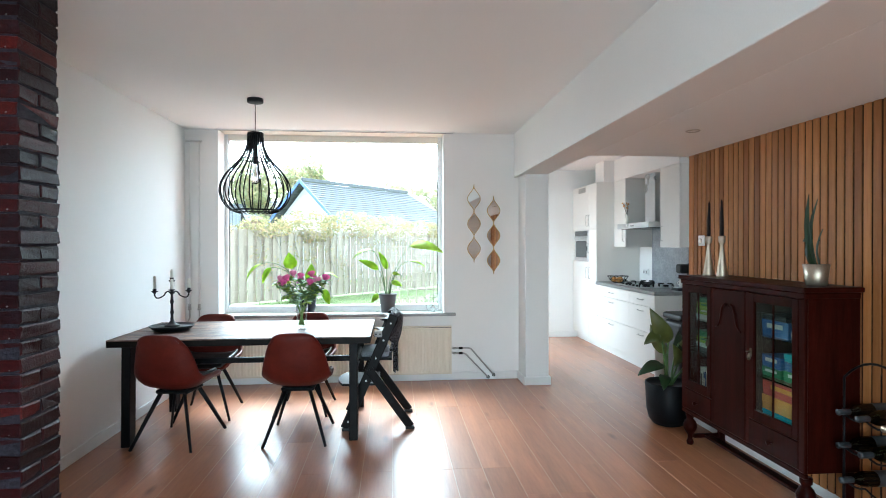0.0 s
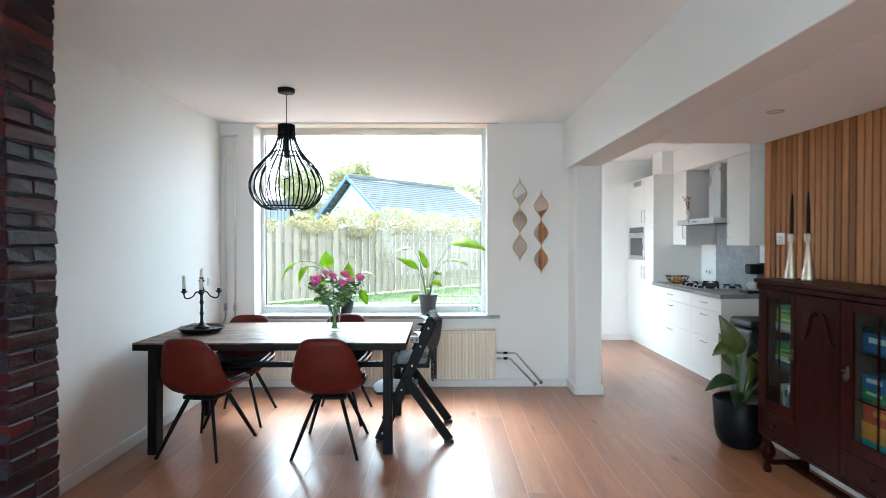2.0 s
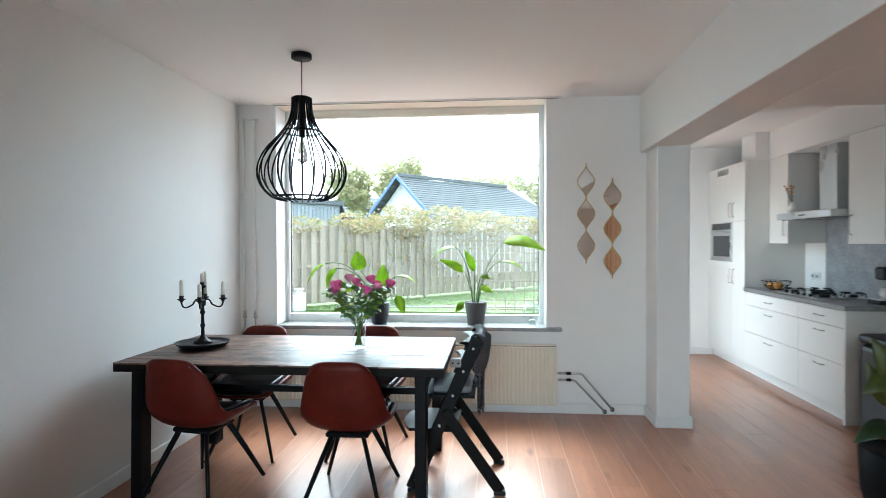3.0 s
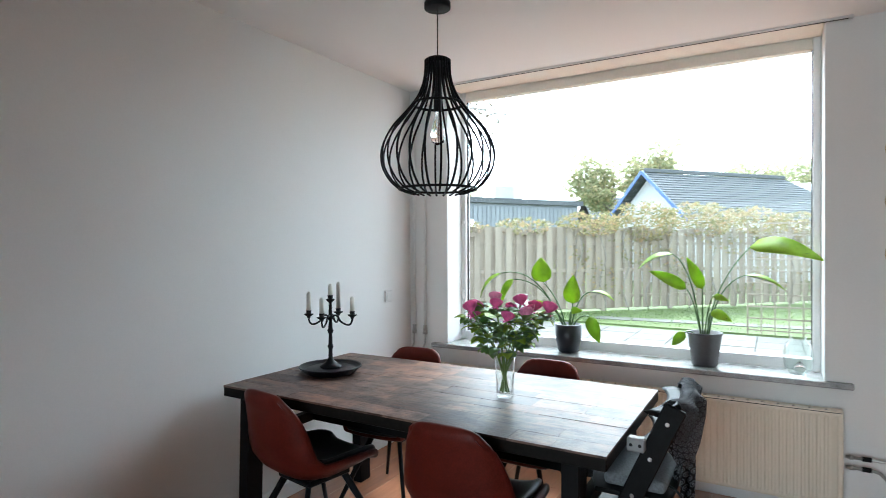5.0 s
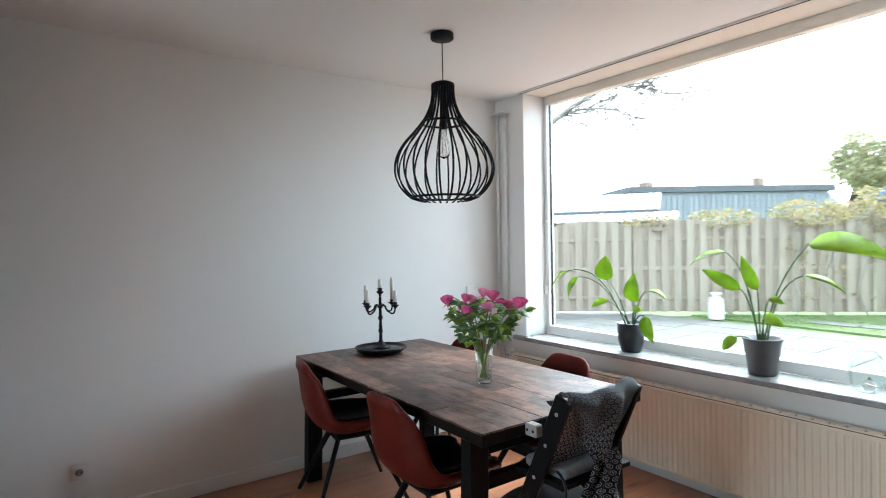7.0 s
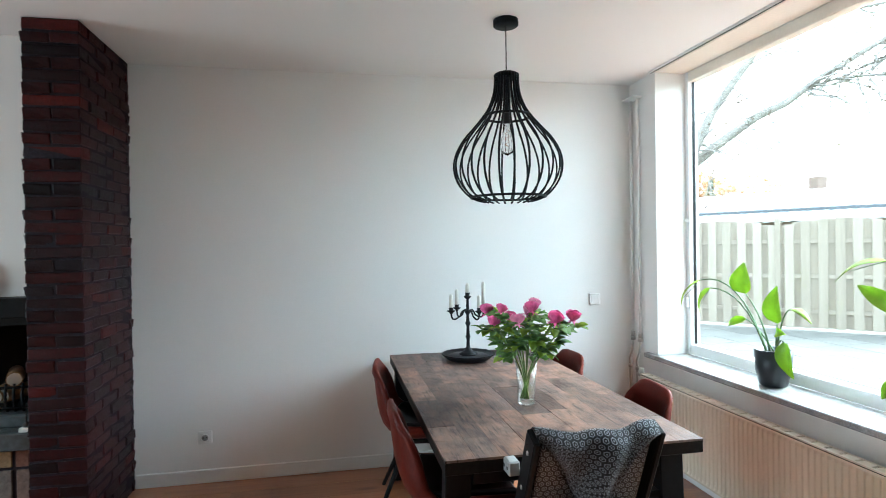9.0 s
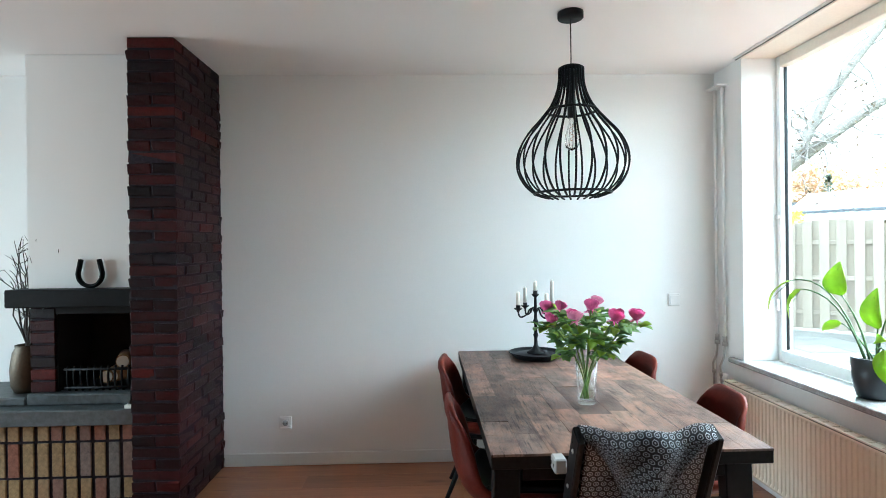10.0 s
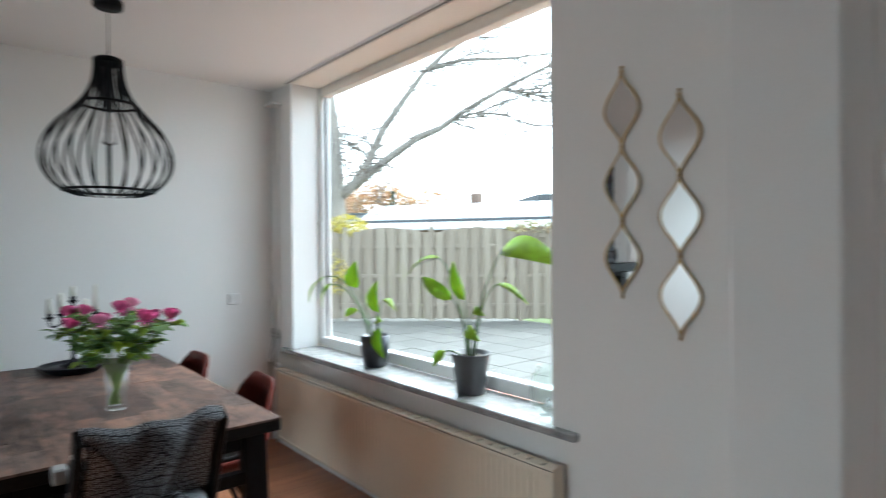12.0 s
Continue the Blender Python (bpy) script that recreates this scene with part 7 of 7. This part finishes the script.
def row_house(x0, y0, x1, y1, eave, ridge, depth, chim):
    h = thing("row_house", "distant terraced houses with grey tiled roofs", "house", pose(0, 0, 0), "distant terraces")
    A, C = Vector((x0, y0, 0)), Vector((x1, y1, 0))
    ax = (C - A).normalized()
    n = Vector((-ax.y, ax.x, 0))
    bm = bmesh.new()
    plate(bm, [tuple(p[:2]) for p in (A, C, C + n * depth, A + n * depth)], GZ, eave)
    part("wall", bm, BROWN_BRICK, h)
    def up(p, z):
        return (p.x, p.y, z)
    tiled_roof(h, up(A - n * 0.2, eave), up(C - n * 0.2, eave), up(C + n * depth / 2, ridge), up(A + n * depth / 2, ridge), 8)
    tiled_roof(h, up(A + n * (depth + 0.2), eave), up(C + n * (depth + 0.2), eave), up(C + n * depth / 2, ridge), up(A + n * depth / 2, ridge), 8)
    for u in chim:
        p = A.lerp(C, u) + n * depth / 2
        part("chimney", B(p.x - 0.35, p.y - 0.35, ridge - 0.5, p.x + 0.35, p.y + 0.35, ridge + 0.75, b=0.02), BROWN_BRICK, h)
row_house(-26, 28, -11, 40, 2.7, 4.5, 7, (0.1, 0.45, 0.8))
row_house(-10.5, 41, -4.2, 44, 3.2, 5.0, 7, (0.3,))
def back_screen():
    s = thing("blue_screen_fence", "blue-grey panel fence behind the shrubs", "fence", pose(-17.5, 14.2, GZ, 0, 0, 35), "far fences")
    for k in range(9):
        part("panel", B(k * 0.9, 0, 0, k * 0.9 + 0.88, 0.04, 2.75, b=0.005), SHED_PANEL, s)
    part("cap_rail", B(-0.05, -0.03, 2.75, 8.1, 0.07, 2.83, b=0.005), ROOF_TILE, s)
back_screen()

# garden shed, trellis and small things by the fence
sh = thing("garden_shed", "dark timber garden shed with grey slate roof", "shed", pose(1.32, 12.4, GZ))
part("wall", B(0.02, 0.02, 0, 2.6, 1.3, 2.5), SHED_PANEL, sh)
wb = mesh_of("weatherboard", B(-0.012, -0.012, 0, 2.62, 0.02, 0.13, b=0.004), SHED_PANEL)
ws = mesh_of("weatherboard", B(-0.012, 0.0, 0, 0.02, 1.3, 0.13, b=0.004), SHED_PANEL)
for k in range(19):
    part("weatherboard", wb, None, sh, at=pose(0, 0, 0.02 + k * 0.13, -2, 0, 0))
    part("weatherboard", ws, None, sh, at=pose(0, 0, 0.02 + k * 0.13, 0, 2, 0))
bm = bmesh.new()
box(bm, -0.12, -0.12, 2.5, 2.75, 1.42, 2.62, b=0.01)
part("roof_edge", bm, BLACK_METAL, sh)
tiled_roof(sh, (-0.1, -0.1, 2.6), (2.7, -0.1, 2.6), (2.7, 1.4, 3.3), (-0.1, 1.4, 3.3), 6)
tl = thing("garden_trellis", "pale square wooden trellis before the fence", "trellis", pose(0.05, 12.9, GZ))
for k in range(7):
    part("lath", B(k * 0.2 - 0.012, -0.008, 0.0, k * 0.2 + 0.012, 0.008, 1.9, b=0.002), FENCE_WOOD, tl)
for k in range(10):
    part("cross_lath", B(-0.02, 0.0085, 0.06 + k * 0.2, 1.22, 0.022, 0.084 + k * 0.2, b=0.002), FENCE_WOOD, tl)
mc = thing("milk_churn", "old pale metal milk churn standing on the patio", "churn", pose(-4.05, 12.9, GZ + 0.009) @ Matrix.Diagonal((0.8, 0.8, 0.8, 1)))
part("churn_body", LA([(0.0, 0.0), (0.17, 0.0), (0.175, 0.02), (0.175, 0.38), (0.15, 0.44), (0.1, 0.5), (0.1, 0.56), (0.13, 0.58), (0.13, 0.62), (0.0, 0.63)], 28, cap=False), plain("pale_zinc", (0.6, 0.58, 0.54), 0.5, 0.2, var=0.2), mc)
for s in (-1, 1):
    part("churn_handle", T(arc((s * 0.11, 0, 0.5), (s * 0.21, 0, 0.5), (s * 0.17, 0, 0.4), 6), 0.01, 6), STEEL, mc)
bx = thing("bird_box", "small wooden nest box on a fence post", "bird box", pose(-5.19, 12.76, 1.62, 0, 0, 45))
part("box_body", B(-0.08, -0.12, 0, 0.08, 0.0, 0.2, b=0.004), FENCE_WOOD, bx)
part("box_roof", B(-0.11, -0.15, 0.201, 0.11, 0.02, 0.22, b=0.004), BARK, bx)

# ---- floor boards, cladding and bricks: the pieces of the setting ----
def floor_base():
    bm = bmesh.new()
    box(bm, LEFT - 0.1, BACK - 0.1, -0.12, 2.6, KBACK + 0.1, -0.0011)
    box(bm, 2.6, 3.95, -0.12, KRIGHT + 0.1, KBACK + 0.1, -0.0011)
    return bm
floor = solid("floor", floor_base(), FLOOR_GAP, "warm oak laminate floor with pale bevelled seams", kind="structure")
BW = 0.192
plank_mesh = {}
def plank(ln):
    if ln not in plank_mesh:
        plank_mesh[ln] = mesh_of("plank", B(-BW / 2 + 0.0021, 0.0004, -0.001, BW / 2 - 0.0021, ln - 0.0004, 0.0, b=0.0003), FLOOR)
    return plank_mesh[ln]
rf = random.Random(5)
for i in range(int((KRIGHT - LEFT) / BW) + 1):
    x = LEFT + BW * (i + 0.5)
    y = BACK + 0.0 - rf.choice((0.0, 0.4, 0.8))
    while y < KBACK:
        ln = 1.38
        south = BACK if x < 2.6 else 4.0
        y0, y1 = max(y, south), min(y + ln, KBACK)
        if y1 - y0 > 0.05:
            part("floor_board", plank(round(y1 - y0, 3)), None, floor, at=pose(x, y0, 0))
        y += ln

clad = thing("wall_cladding", "upright cedar slats with dark gaps on the partition wall", "", pose(0, 0, 0), kind="structure")
part("backing", B(2.553, BACK, 0.06, 2.5595, 4.128, SOFFIT), BLACK_WOOD, clad, "black backing behind the slats")
slat = mesh_of("slat", B(2.522, -0.0225, 0.062, 2.529, 0.0225, SOFFIT - 0.002, b=0.001), SLATS)
slat_core = mesh_of("slat_core", B(2.529, -0.0222, 0.062, 2.553, 0.0222, SOFFIT - 0.002), BLACK_WOOD)
y = 4.104
while y > BACK:
    sl = part("slat", slat, None, clad, at=pose(0, y, 0))
    part("core", slat_core, None, sl)
    y -= 0.058
part("edge_slat", B(2.522, 4.1285, 0.0, 2.70, 4.15, SOFFIT - 0.002, b=0.002), SLATS, clad)

# brick chimney pier
PX, PY0, PY1 = -1.325, 2.065, 2.325
pier = thing("chimney_pier", "dark red glazed brick pier of the fireplace", "", pose(0, 0, 0), kind="structure")
part("mortar_core", B(LEFT, PY0 + 0.0045, 0, PX - 0.0045, PY1 - 0.0045, TOP - 0.001), MORTAR, pier)
bl = {}
def brick_mesh(lx, ly, k):
    key = (round(lx, 3), round(ly, 3), k)
    if key not in bl:
        bm = bmesh.new()
        box(bm, 0, 0, 0, lx, ly, 0.0535, b=0.005)
        rb = random.Random(k * 7 + int(lx * 1000))
        for v in bm.verts:
            v.co += Vector((rb.uniform(-1, 1), rb.uniform(-1, 1), rb.uniform(-1, 1))) * 0.0045
        bl[key] = mesh_of("brick", bm, BRICK)
    return bl[key]
rb = random.Random(3)
n_course = int((TOP + 0.006) / 0.0625)
for c in range(n_course):
    z = 0.003 + c * 0.0625
    for side in (0, 1):
        x = PX
        first = True
        if c % 2:
            if side == 0:
                part("brick", brick_mesh(0.1, PY1 - PY0, rb.randrange(3)), None, pier, at=pose(PX - 0.1 + rb.uniform(-0.003, 0.004), PY0 + rb.uniform(-0.003, 0.003), z))
            x -= 0.111
        while x > LEFT + 0.02:
            ln = 0.2
            ln = min(ln, x - LEFT)
            if ln > 0.03:
                j = rb.uniform(-0.004, 0.004)
                part("brick", brick_mesh(ln, 0.1275, rb.randrange(3)), None, pier,
                     at=pose(x - ln + rb.uniform(-0.002, 0.003) * first, (PY0 + j) if side == 0 else (PY1 - 0.1275 + j), z))
            x -= ln + 0.011
            first = False
